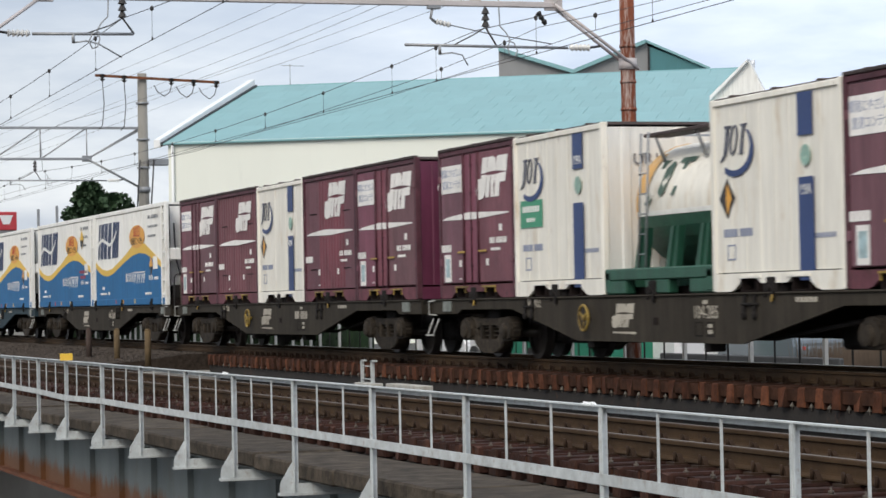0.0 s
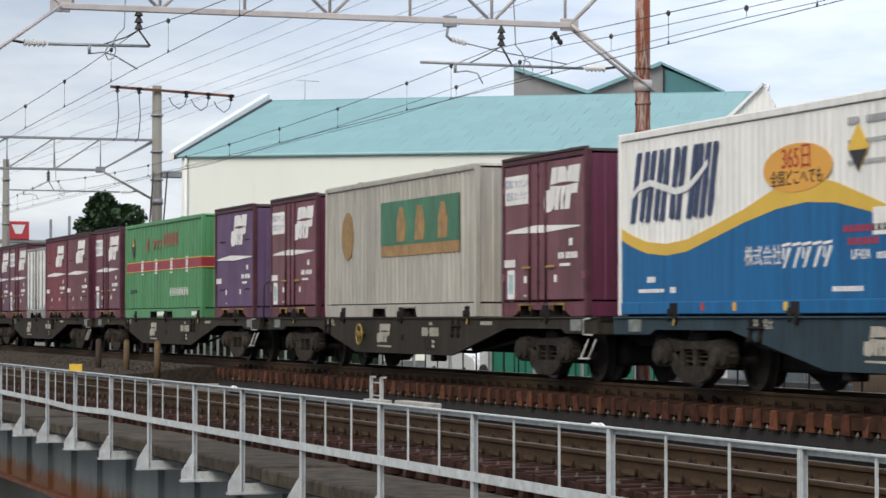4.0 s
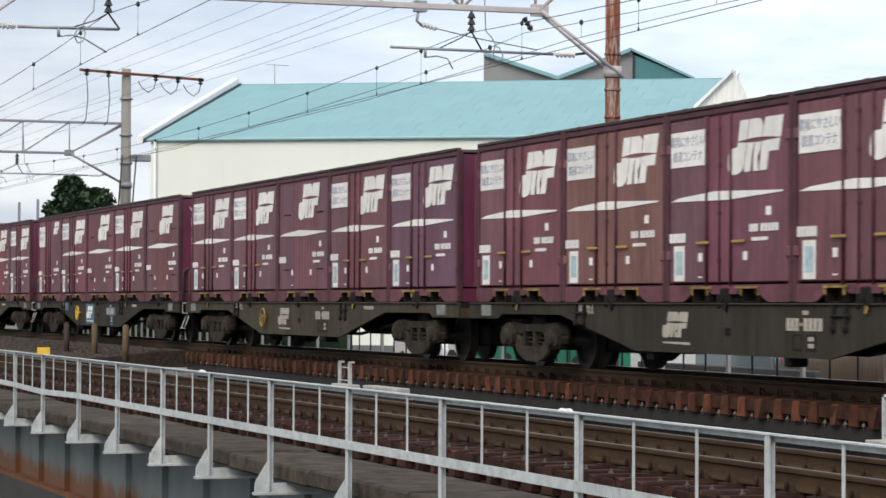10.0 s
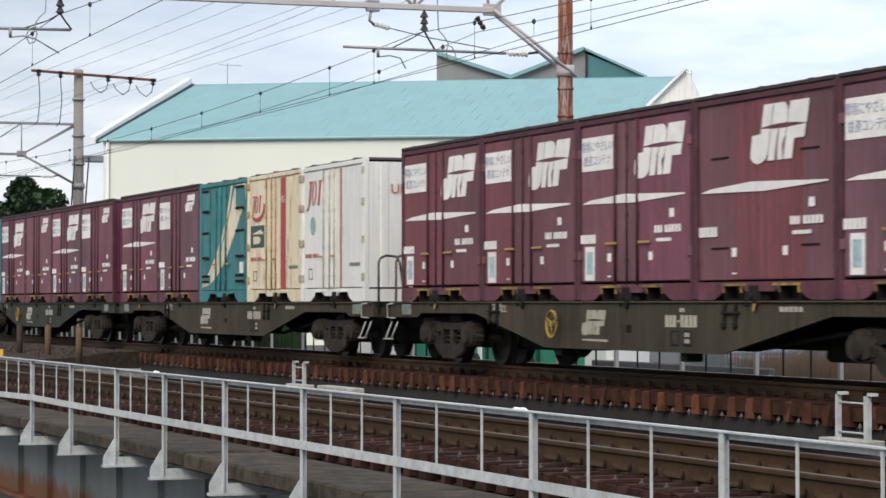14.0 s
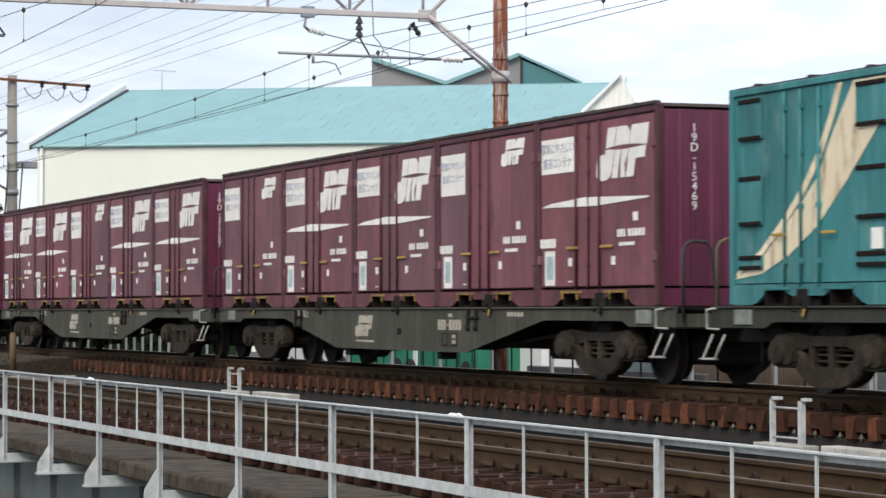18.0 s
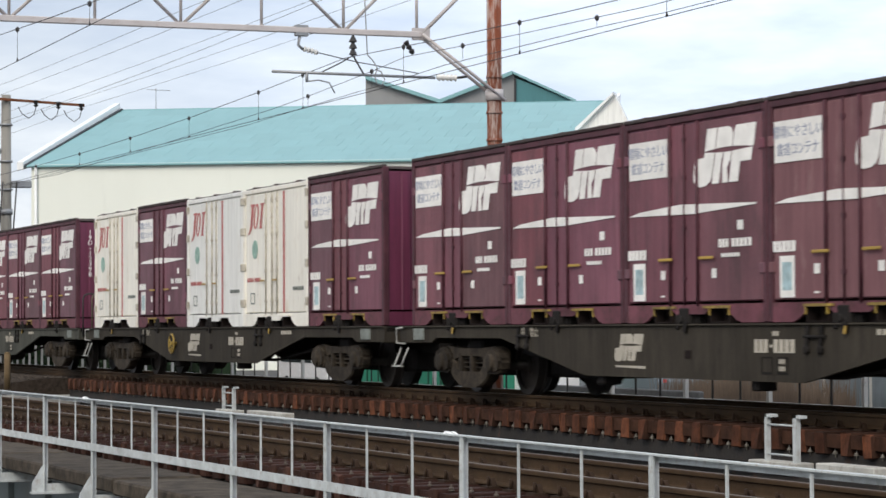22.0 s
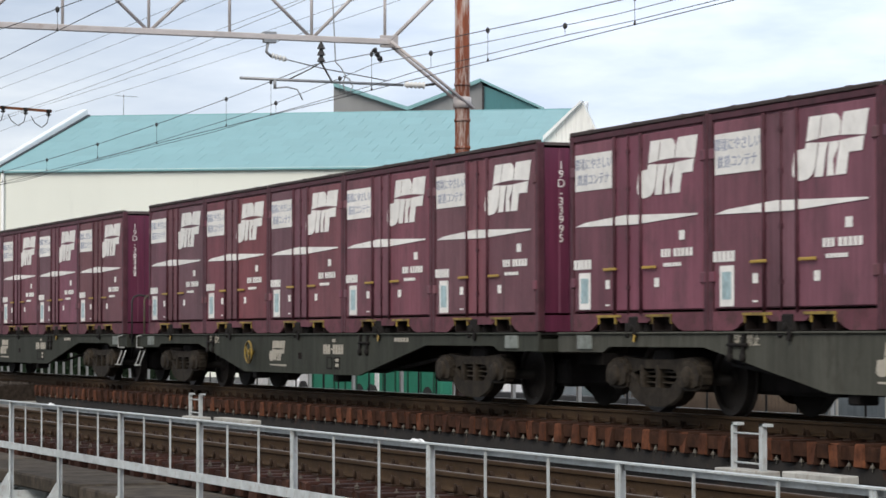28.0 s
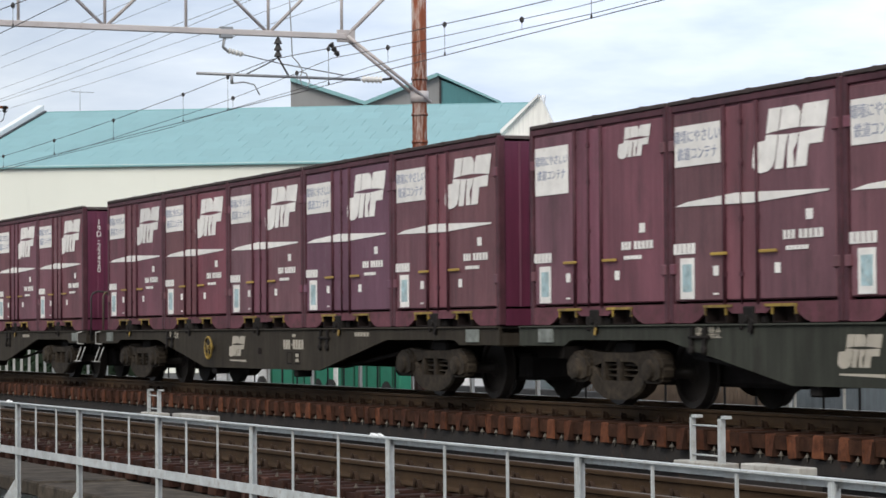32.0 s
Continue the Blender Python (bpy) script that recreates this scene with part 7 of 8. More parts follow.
def wagon(paint, rail_end, brake, label, number="", patched=False, step_end=0):
    """A container flat wagon: origin at its middle on the rails, near side at -y."""
    root = thing("flat_wagon", label, "freight wagon", "wagons of the train")
    half = 9.60
    prof = [(-half, 0.99), (half, 0.99), (half, 0.74), (half - 1.3, 0.74), (half - 1.5, 0.81), (5.65, 0.81), (2.85, 0.335), (-2.85, 0.335), (-5.65, 0.81), (-half + 1.5, 0.81), (-half + 1.3, 0.74), (-half, 0.74)]
    for y0, y1 in ((-1.215, -1.17), (1.17, 1.215)):
        bm = B()
        slab(bm, prof, y0, y1)
        part("side_sill", bm, paint, root, "grimy fish-bellied side sill")
    bm = B()
    box(bm, -half, half, -1.17, 1.17, 0.90, 0.985)
    part("deck", bm, M["under"], root)
    bm = B()
    box(bm, -half, half, -0.28, 0.28, 0.56, 0.92)
    part("centre_sill", bm, M["under"], root)
    # centre locks and corner pads for the containers, on the deck edge
    bm = B()
    bbox(bm, -0.26, 0.26, -1.16, -0.9, 0.97, 1.10, 0.03)
    bbox(bm, -0.13, 0.15, -1.235, -1.08, 0.95, 1.19, 0.03)
    bbox(bm, -0.20, -0.12, -1.24, -1.2, 0.92, 1.10, 0.015)
    turned(bm, (-0.02, -1.26, 1.04), (0, 1, 0), [(0, 0.03), (0.01, 0.045), (0.05, 0.045)], 10)
    slab(bm, [(0.03, 0.90), (0.09, 0.88), (0.14, 1.00), (0.07, 1.05)], -1.255, -1.225)
    lock = mesh_of("container_lock", bm, M["under"])
    bm = B()
    slab(bm, [(0.0, 0.88), (0.045, 0.865), (0.08, 0.945), (0.04, 0.96)], -1.265, -1.255)
    lever = mesh_of("lock_lever", bm, M["handle"])
    for k in range(5):
        part("container_lock", lock, None, root).location = (-7.44 + 3.72 * k, 0, 0)
        if k in (0, 3):
            part("lock_lever", lever, None, root, "yellow lever tip").location = (-7.38 + 3.72 * k, 0, 0)
    for x in (-5.0, 2.95):
        bm = B()
        for q in (0, 0.30):
            turned(bm, (x + q, -1.26, 0.70), (0, 1, 0), [(0, 0.03), (0.015, 0.055), (0.045, 0.055)], 10)
            slab(bm, [(x + q - 0.03, 0.70), (x + q + 0.03, 0.70), (x + q + 0.07, 0.96), (x + q + 0.0, 0.96)], -1.245, -1.215)
        tube(bm, (x - 0.04, -1.235, 0.84), (x + 0.42, -1.235, 0.84), 0.02, seg=6)
        part("clamp_gear", bm, M["under"], root)
    bm = B()
    bbox(bm, -half + 0.02, half - 0.02, -1.245, -1.215, 0.962, 0.986, 0.008)
    part("top_flange", bm, paint, root)
    # bogies
    wm = wheel_mesh_shared
    for c in (-7.1, 7.1):
        for s in (-1, 1):
            y0, y1 = (s * 1.00 - 0.08, s * 1.00 + 0.08)
            bm = B()
            slab(bm, [(c + a, z) for a, z in ((-1.14, 0.46), (-1.18, 0.56), (-1.10, 0.66), (-0.92, 0.70), (-0.66, 0.68), (-0.40, 0.66), (0.40, 0.66), (0.66, 0.68), (0.92, 0.70), (1.10, 0.66), (1.18, 0.56),
                                                (1.14, 0.46), (0.74, 0.46), (0.56, 0.53), (0.36, 0.55), (-0.36, 0.55), (-0.56, 0.53), (-0.74, 0.46))], y0, y1)
            bmesh.ops.bevel(bm, geom=bm.edges[:], offset=0.022, segments=1, affect="EDGES")
            frame_part = part("bogie_frame", bm, M["bogie"], root, "oily brown bogie side frame")
            bm = B()
            slab(bm, [(c + a, z) for a, z in ((-0.80, 0.52), (-0.84, 0.40), (-0.62, 0.20), (-0.42, 0.12), (-0.25, 0.10), (0.25, 0.10), (0.42, 0.12), (0.62, 0.20), (0.84, 0.40), (0.80, 0.52),
                                                (0.62, 0.50), (0.40, 0.30), (-0.40, 0.30), (-0.62, 0.50))], y0 - 0.02, y1 + 0.02)
            bmesh.ops.bevel(bm, geom=bm.edges[:], offset=0.025, segments=1, affect="EDGES")
            part("tension_member", bm, M["bogie"], frame_part)
            for q in (-0.40, 0.02):
                bm = B()
                bbox(bm, c + q - 0.04, c + q + 0.05, y0 - 0.01, y1 + 0.01, 0.30, 0.60, 0.02)
                part("column", bm, M["bogie"], frame_part)
            for q in (-0.95, 0.95):
                bm = B()
                slab(bm, [(c + q + a, z) for a, z in ((-0.30, 0.36), (-0.32, 0.52), (-0.22, 0.64), (-0.08, 0.68), (0.10, 0.68), (0.24, 0.62), (0.32, 0.50), (0.28, 0.34), (0.16, 0.30), (-0.16, 0.30))], s * 1.06 - 0.10, s * 1.06 + 0.10)
                bmesh.ops.bevel(bm, geom=bm.edges[:], offset=0.04, segments=2, affect="EDGES")
                turned(bm, (c + q, s * 1.06 - 0.15, 0.46), (0, 1, 0), [(0, 0.07), (0.012, 0.115), (0.05, 0.13), (0.25, 0.13), (0.288, 0.115), (0.30, 0.07)], 14)
                part("axle_box", bm, M["bogie"], frame_part)
            bm = B()
            for z in (0.37, 0.44, 0.50):
                bbox(bm, c - 0.44, c + 0.44, y0 + 0.05, y1 - 0.05, z, z + 0.024, 0.006)
            part("spring_pack", bm, M["bogie"], frame_part)
        bm = B()
        bbox(bm, c - (1.72 if c < 0 else 3.1), c + (1.72 if c > 0 else 3.1), -0.42, 0.42, 0.26, 0.62, 0.05)
        part("brake_rigging", bm, M["under"], root)
        for q in (-0.95, 0.95):
            bm = B()
            tube(bm, (0, -0.95, 0), (0, 0.95, 0), 0.075, seg=12)
            axle = part("axle", bm, M["wheel"], root)
            axle.location = (c + q, 0, 0.43)
            for s in (-1, 1):
                w = part("wheel", wm, None, axle)
                w.matrix_basis = pose(0, s * 0.60, 0, 0, 0, 0 if s < 0 else 180)
        bm = B()
        bbox(bm, c - 0.25, c + 0.25, -1.0, 1.0, 0.5, 0.8, 0.03)
        part("bogie_beam", bm, M["under"], root)
    # underfloor gear
    for x, w, z0 in ((-1.4, 0.9, 0.34), (1.2, 0.7, 0.36)):
        bm = B()
        turned(bm, (x, -0.7, z0 + 0.22), (1, 0, 0), [(0, 0.05), (0.02, 0.2), (w, 0.2), (w + 0.02, 0.05)], 14)
        part("air_tank", bm, M["under"], root)
    bm = B()
    path(bm, [(-5.5, -0.9, 0.62), (-3.2, -0.9, 0.40), (3.2, -0.9, 0.40), (5.5, -0.9, 0.62)], 0.03)
    part("brake_pipe", bm, M["under"], root)
    for x, w in ((-2.6, 0.22), (1.55, 0.16)):
        bm = B()
        bbox(bm, x, x + w, -1.16, -0.9, 0.22, 0.62, 0.02)
        part("drain_box", bm, M["under"], root)
    # steps, handrails, coupler
    for e in (step_end,) if step_end else ():
        x = e * (half - 0.20) - 0.13
        bm = B()
        path(bm, [(x - 0.02, -1.22, 0.66), (x - 0.12, -1.30, 0.38), (x + 0.18, -1.30, 0.38), (x + 0.28, -1.22, 0.66)], 0.014)
        box(bm, x - 0.15, x + 0.19, -1.33, -1.27, 0.368, 0.385)
        part("step", bm, M["step"], root, "pale grey step")
        bm = B()
        path(bm, [(x + 0.12, -1.21, 0.72), (x - 0.02, -1.30, 0.73), (x - 0.02, -1.30, 0.95), (x + 0.12, -1.21, 0.97)], 0.014)
        part("grab_iron", bm, M["step"], root)
    for e in (-1, 1):
        bm = B()
        bbox(bm, min(e * half, e * (half + 0.42)), max(e * half, e * (half + 0.42)), -0.14, 0.14, 0.72, 1.0, 0.04)
        part("coupler", bm, M["under"], root)
        bm = B()
        path(bm, [(e * half, 0.45, 0.7), (e * (half + 0.2), 0.5, 0.38), (e * (half + 0.42), 0.45, 0.6)], 0.03)
        part("air_hose", bm, M["rubber"], root)
        bm = B()
        bbox(bm, min(e * half, e * (half - 0.12)), max(e * half, e * (half - 0.12)), -1.2, 1.2, 0.72, 0.98, 0.02)
        part("end_beam", bm, paint, root)
    for e, m, lab in ((1, "dark_steel", "dark bent handrail"), (-1, "rail_yellow", "worn yellow handrail")):
        if e in rail_end:
            x = e * (half + 0.035)
            bm = B()
            path(bm, [(x, -1.12, 0.80), (x, -1.12, 1.66), (x, -1.08, 1.74), (x, -0.98, 1.78), (x, -0.80, 1.76), (x, -0.74, 1.66), (x, -0.62, 0.80)], 0.022)
            part("handrail", bm, M[m], root, lab)
    if brake:
        bm = B()
        n = 22
        path(bm, [(-2.35 + 0.185 * math.cos(2 * math.pi * k / n), -1.31, 0.67 + 0.185 * math.sin(2 * math.pi * k / n)) for k in range(n + 1)], 0.020)
        for a in (0.5, 2.6, 4.7):
            tube(bm, (-2.35, -1.31, 0.67), (-2.35 + 0.18 * math.cos(a), -1.31, 0.67 + 0.18 * math.sin(a)), 0.013, seg=5)
        tube(bm, (-2.35, -1.33, 0.67), (-2.35, -1.20, 0.67), 0.04, seg=8)
        part("brake_wheel", bm, M["yellow"] if patched else M["pocket_yellow"], root, "yellow spoked hand-brake wheel")
    bm = B()
    e = -1.5 if brake else -1.95
    logo_shape(bm, e, 0.53, 0.85, 0.34, -1.221)
    slab(bm, [(e + 0.05, 0.455), (e + 0.9, 0.44), (e + 0.9, 0.475), (e + 0.05, 0.475)], -1.221, -1.217)
    part("emblem", bm, M["white"] if patched else M["wagon_white"], root, "plain white slanted emblem")
    q = 1.25 if brake else 1.75
    if patched:
        for x0, x1, z0, z1 in ((e - 0.08, e + 1.06, 0.39, 0.93), (q - 0.06, q + 1.08, 0.63, 0.84), (q + 0.48, q + 0.80, 0.38, 0.63), (-5.05, -4.15, 0.74, 0.955)):
            bm = B()
            box(bm, x0, x1, -1.2185, -1.215, z0, z1)
            part("repaint_patch", bm, M["patch_blue"], root, "fresh blue paint patch")
    bm = B()
    if number:
        bm.free()
        words(number, 0.24, M["wagon_white"], root, pose(q + 0.5, -1.219, 0.735) @ SIDE, "number_lettering")
    else:
        bars(bm, q, 0.66, 0.34, 0.15, 3, -1.221, 0.74)
        slab(bm, [(q + 0.36, 0.72), (q + 0.42, 0.72), (q + 0.42, 0.75), (q + 0.36, 0.75)], -1.221, -1.217)
        bars(bm, q + 0.45, 0.66, 0.50, 0.15, 4, -1.221, 0.74)
        tagged(part("number_lettering", bm, M["wagon_white"], root), kind="stuff")
    bm = B()
    for a in (0.16, 0.52):
        box(bm, q + a, q + a + 0.25, -1.221, -1.217, 0.42, 0.445)
        box(bm, q + a, q + a + 0.25, -1.221, -1.217, 0.60, 0.615)
        box(bm, q + a, q + a + 0.02, -1.221, -1.217, 0.445, 0.60)
        box(bm, q + a + 0.23, q + a + 0.25, -1.221, -1.217, 0.445, 0.60)
    tagged(part("inspection_frame", bm, M["under"], root, "dark painted inspection boxes"), kind="stuff")
    bm = B()
    bars(bm, q + 0.57, 0.54, 0.15, 0.05, 2, -1.223, 0.8)
    bars(bm, q + 0.57, 0.46, 0.15, 0.05, 2, -1.223, 0.8)
    bars(bm, q + 0.42, 0.85, 0.16, 0.05, 2, -1.221, 0.8)
    bars(bm, 4.4, 0.86, 0.6, 0.06, 5, -1.221)
    words("\u7a81\u653e\u7981\u6b62", 0.15, M["wagon_white"], root, pose(-4.62, -1.219, 0.885) @ SIDE, "caution_lettering")
    tagged(part("small_lettering", bm, M["wagon_white"], root), kind="stuff")
    for x in (-9.0, 8.55):
        bm = B()
        box(bm, x, x + 0.42, -1.235, -1.217, 0.78, 0.95)
        part("plate", bm, M["plate_grey"], root, "faded grey card plate")
    # near-black patch on the sill in place of a shaded hole
    bm = B()
    box(bm, 0.02, 0.18, -1.223, -1.217, 0.575, 0.675)
    part("hole", bm, M["pocket"], root)
    return root


wheel_mesh_shared = None
MOVERS = []
D, DS, P, R, G = "doors", "small", "plain", "ribbed", "big"
LOADS = [
    [("maroon", D), "jotg", "tank", "jotb", ("maroon", D)],
    [("maroon", D), ("redbrown", R), "jotb", ("redbrown", G), ("maroon", D)],
    ["long_high", "long"],
    ["long_high", "long"],
    [("maroon", D), "grey_long", ("maroon", D)],
    [("maroon", D), "green_long", ("violet", G)],
    [("purple", D), ("maroon", D), "silver", ("redbrown", R), ("redbrown", G)],
    ["lime", "jotb", "tank", "jots", ("redbrown", G)],
    [("maroon", D), ("tan", D), ("maroon", D), ("maroon", D), ("redbrown", D)],
    [("maroon", D), ("maroon", D), ("maroon", G), ("maroon", D), ("purple", D)],
    [("maroon", DS), ("redbrown", D), ("redbrown", G), ("redbrown", D), ("redbrown", G)],
    [("redbrown", D), ("redbrown", D), ("maroon", D), ("redbrown", G), ("maroon", D)],
    [("maroon", D), ("maroon", DS), "teal", "jotrw", "jotw"],
    ["teal", ("maroon", D), ("maroon", P), ("maroon", D), ("maroon", DS)],
    [("maroon", DS), ("maroon", D), ("maroon", D), ("maroon", DS), ("maroon", D)],
    [("maroon", D), ("maroon", D), ("maroon", DS), ("maroon", D), ("maroon", D)],
    [("maroon", D), ("maroon", D), ("maroon", D), ("pink", D), ("redbrown", R)],
    ["jotr", ("maroon", D), "jotw", "jotr", ("maroon", D)],
    [("maroon", D), ("purple", D), ("maroon", D), ("maroon", D), ("maroon", D)],
    [("maroon", D), ("maroon", D), ("purple", D), ("maroon", P), ("maroon", D)],
    [("maroon", D), ("redbrown", D), ("maroon", D), ("maroon", D), ("maroon", D)],
    [("maroon", DS), ("maroon", D), ("maroon", D), ("maroon", D), ("redbrown", D)],
    [("maroon", D), ("redbrown", D), ("maroon", D), ("purple", D), ("maroon", D)],
    [("maroon", D), ("maroon", D), ("redbrown", D), ("maroon", D), ("maroon", D)],
]
# numbers on the front ends of the foremost boxes
NUMBERS = {1: "19D-23396", 10: "W18B-2092", 8: "19D-30319", 11: "19D-30010", 14: "19D-15469", 15: "19D-21757", 18: "19D-12398", 19: "19D-18755", 20: "19D-33995", 21: "19D-31242", 23: "19D-22420"}
TEXT = {("maroon", D): "maroon steel container with white placard and double doors", ("redbrown", D): "red-brown steel container with white placard and doors",
        ("purple", D): "faded purple-brown container with double doors", ("pink", D): "chalky faded maroon container with blistered paint",
        ("tan", D): "sun-bleached brown container with double doors", ("redbrown", R): "red-brown ribbed container with white emblem",
        ("redbrown", G): "smooth red-brown container with large white emblem", ("maroon", G): "smooth maroon container with large white emblem",
        ("violet", G): "faded violet container with white emblem", ("maroon", DS): "maroon container with square white placard and small emblem",
        ("maroon", P): "plain maroon container with one small emblem"}


def build_train():
    global wheel_mesh_shared
    wheel_mesh_shared = wheel_mesh()
    store = {}

    def make(kind):
        if kind in store:
            return copy_thing(store[kind], Matrix())
        if isinstance(kind, tuple):
            ob = box_container(*kind, TEXT[kind])
        else:
            ob = {"jotb": lambda: jot_container("cream", "blue", "cream container with a navy upright stripe"),
                  "jots": lambda: jot_container("cream", "blue", "cream container with navy stripe and blue crescent swash"),
                  "jotg": lambda: jot_container("cream", "blue", "cream container with navy stripe and green label"),
                  "jotr": lambda: jot_container("cream", "red", "cream container with a thin red upright stripe"),
                  "jotw": lambda: jot_container("chalk", "red", "dull white container with a thin red stripe"),
                  "jotrw": lambda: jot_container("ochre", "red_wide", "yellowed container with a wide red stripe"),
                  "teal": lambda: teal_container("worn teal container with a sand-coloured curved band"),
                  "lime": lambda: lime_container("lime green container with a white picture panel"),
                  "silver": lambda: silver_container("low silver-grey ribbed container"),
                  "tank": lambda: tank_container("cream tank on a dark green frame"),
                  "long_high": lambda: long_container("long white, yellow and blue container with a yellow hazard diamond", True),
                  "long": lambda: long_container("long white, yellow and blue container with end ladder"),
                  "green_long": lambda: ribbed_container("green", "long green ribbed container with a red band", 9.2, 2.50),
                  "grey_long": lambda: ribbed_container("grey_lt", "long grimy grey ribbed container with a picture panel", 9.2)}[kind]()
        store[kind] = ob
        return ob

    flats = {}
    STEPS_AHEAD = (2, 3, 4, 5, 6, 8, 12, 14, 15, 21, 23)
    paints = ["chassis"] * 24
    for k in (13, 20, 21):
        paints[k] = "chassis_green"
    for k in (14, 15, 18, 19):
        paints[k] = "chassis_pale"
    for k in (9, 11, 12):
        paints[k] = "chassis_olive"
    for k in (3,):
        paints[k] = "chassis_blue"
    rights = [LEFT_ENDS[k] + 18.6 for k in range(24)]
    for k, load in enumerate(LOADS):
        gap = 2.0 if k == 0 else LEFT_ENDS[k - 1] - rights[k]
        behind = 2.0 if k == 23 else LEFT_ENDS[k] - rights[k + 1]
        key = (paints[k], ((1,) if gap > 1.25 else ()) + ((-1,) if behind > 1.25 else ()), 0 if k in (2, 3, 5, 6, 8, 12, 14, 15, 16, 18, 19, 21) else 1, {0: "104-285", 2: "104-2650", 3: "104-2274"}.get(k, ""), k == 10, 0 if k in (18, 19) else 1 if k in STEPS_AHEAD else -1)
        label = {"chassis": "grimy brown-grey container flat wagon", "chassis_green": "grimy green-grey container flat wagon",
                 "chassis_pale": "dusty grey container flat wagon", "chassis_olive": "olive-brown container flat wagon",
                 "chassis_blue": "blue-grey container flat wagon"}[paints[k]]
        if key in flats:
            w = copy_thing(flats[key], Matrix())
        else:
            w = flats[key] = wagon(M[key[0]], key[1], key[2], label, key[3], key[4], key[5])
        # the wagons are evenly coupled, their loads sit a little unevenly on them
        even = -42.06 - 19.93 * k + 0.0047 * k * (23 - k)
        MOVERS.append((w, LEFT_ENDS[k] + 9.15 + 0.6 * (even - LEFT_ENDS[k]), FAR, 0.0))
        x0 = LEFT_ENDS[k]
        if len(load) == 2:
            places = [0.0, 9.35]
        elif len(load) == 3:
            places = [0.0, 4.42, 14.98] if k == 5 else [0.0, 4.35, 14.85]
        else:
            places = [3.72 * j for j in range(5)]
        for j, kind in enumerate(load):
            c = make(kind)
            MOVERS.append((c, x0 + places[j], FACE, 1.0))
            if j == len(load) - 1 and k in NUMBERS:
                words("\n".join(NUMBERS[k]), 0.150, M["white"], c, pose(3.712, {1: 0.45, 8: 0.24, 14: 0.50, 21: 0.24}.get(k, 0.33), 1.70) @ END, "end_number", 0.80)


def motions():
    times = [0.0, 0.1, 0.5] + [float(k) for k in range(1, 32)] + [31.5, 31.9, 32.0]
    for ob, x, y, z in MOVERS:
        walk(ob, [(t, pose(x + run(t), y, z)) for t in times])
    # each wheelset rolls on its own axle
    ticks = [k / 30 for k in range(961)]
    angles = [math.degrees(run(t) / 0.43) % 360 for t in ticks]
    for ob, x, y, z in MOVERS:
        for axle in ob.children:
            if axle.name.startswith("axle") and not axle.name.startswith("axle_"):
                place = axle.location.copy()
                walk(axle, [(t, pose(place.x, 0, 0.43, 0, a, 0)) for t, a in zip(ticks, angles)])

# ---- beside the tracks ----


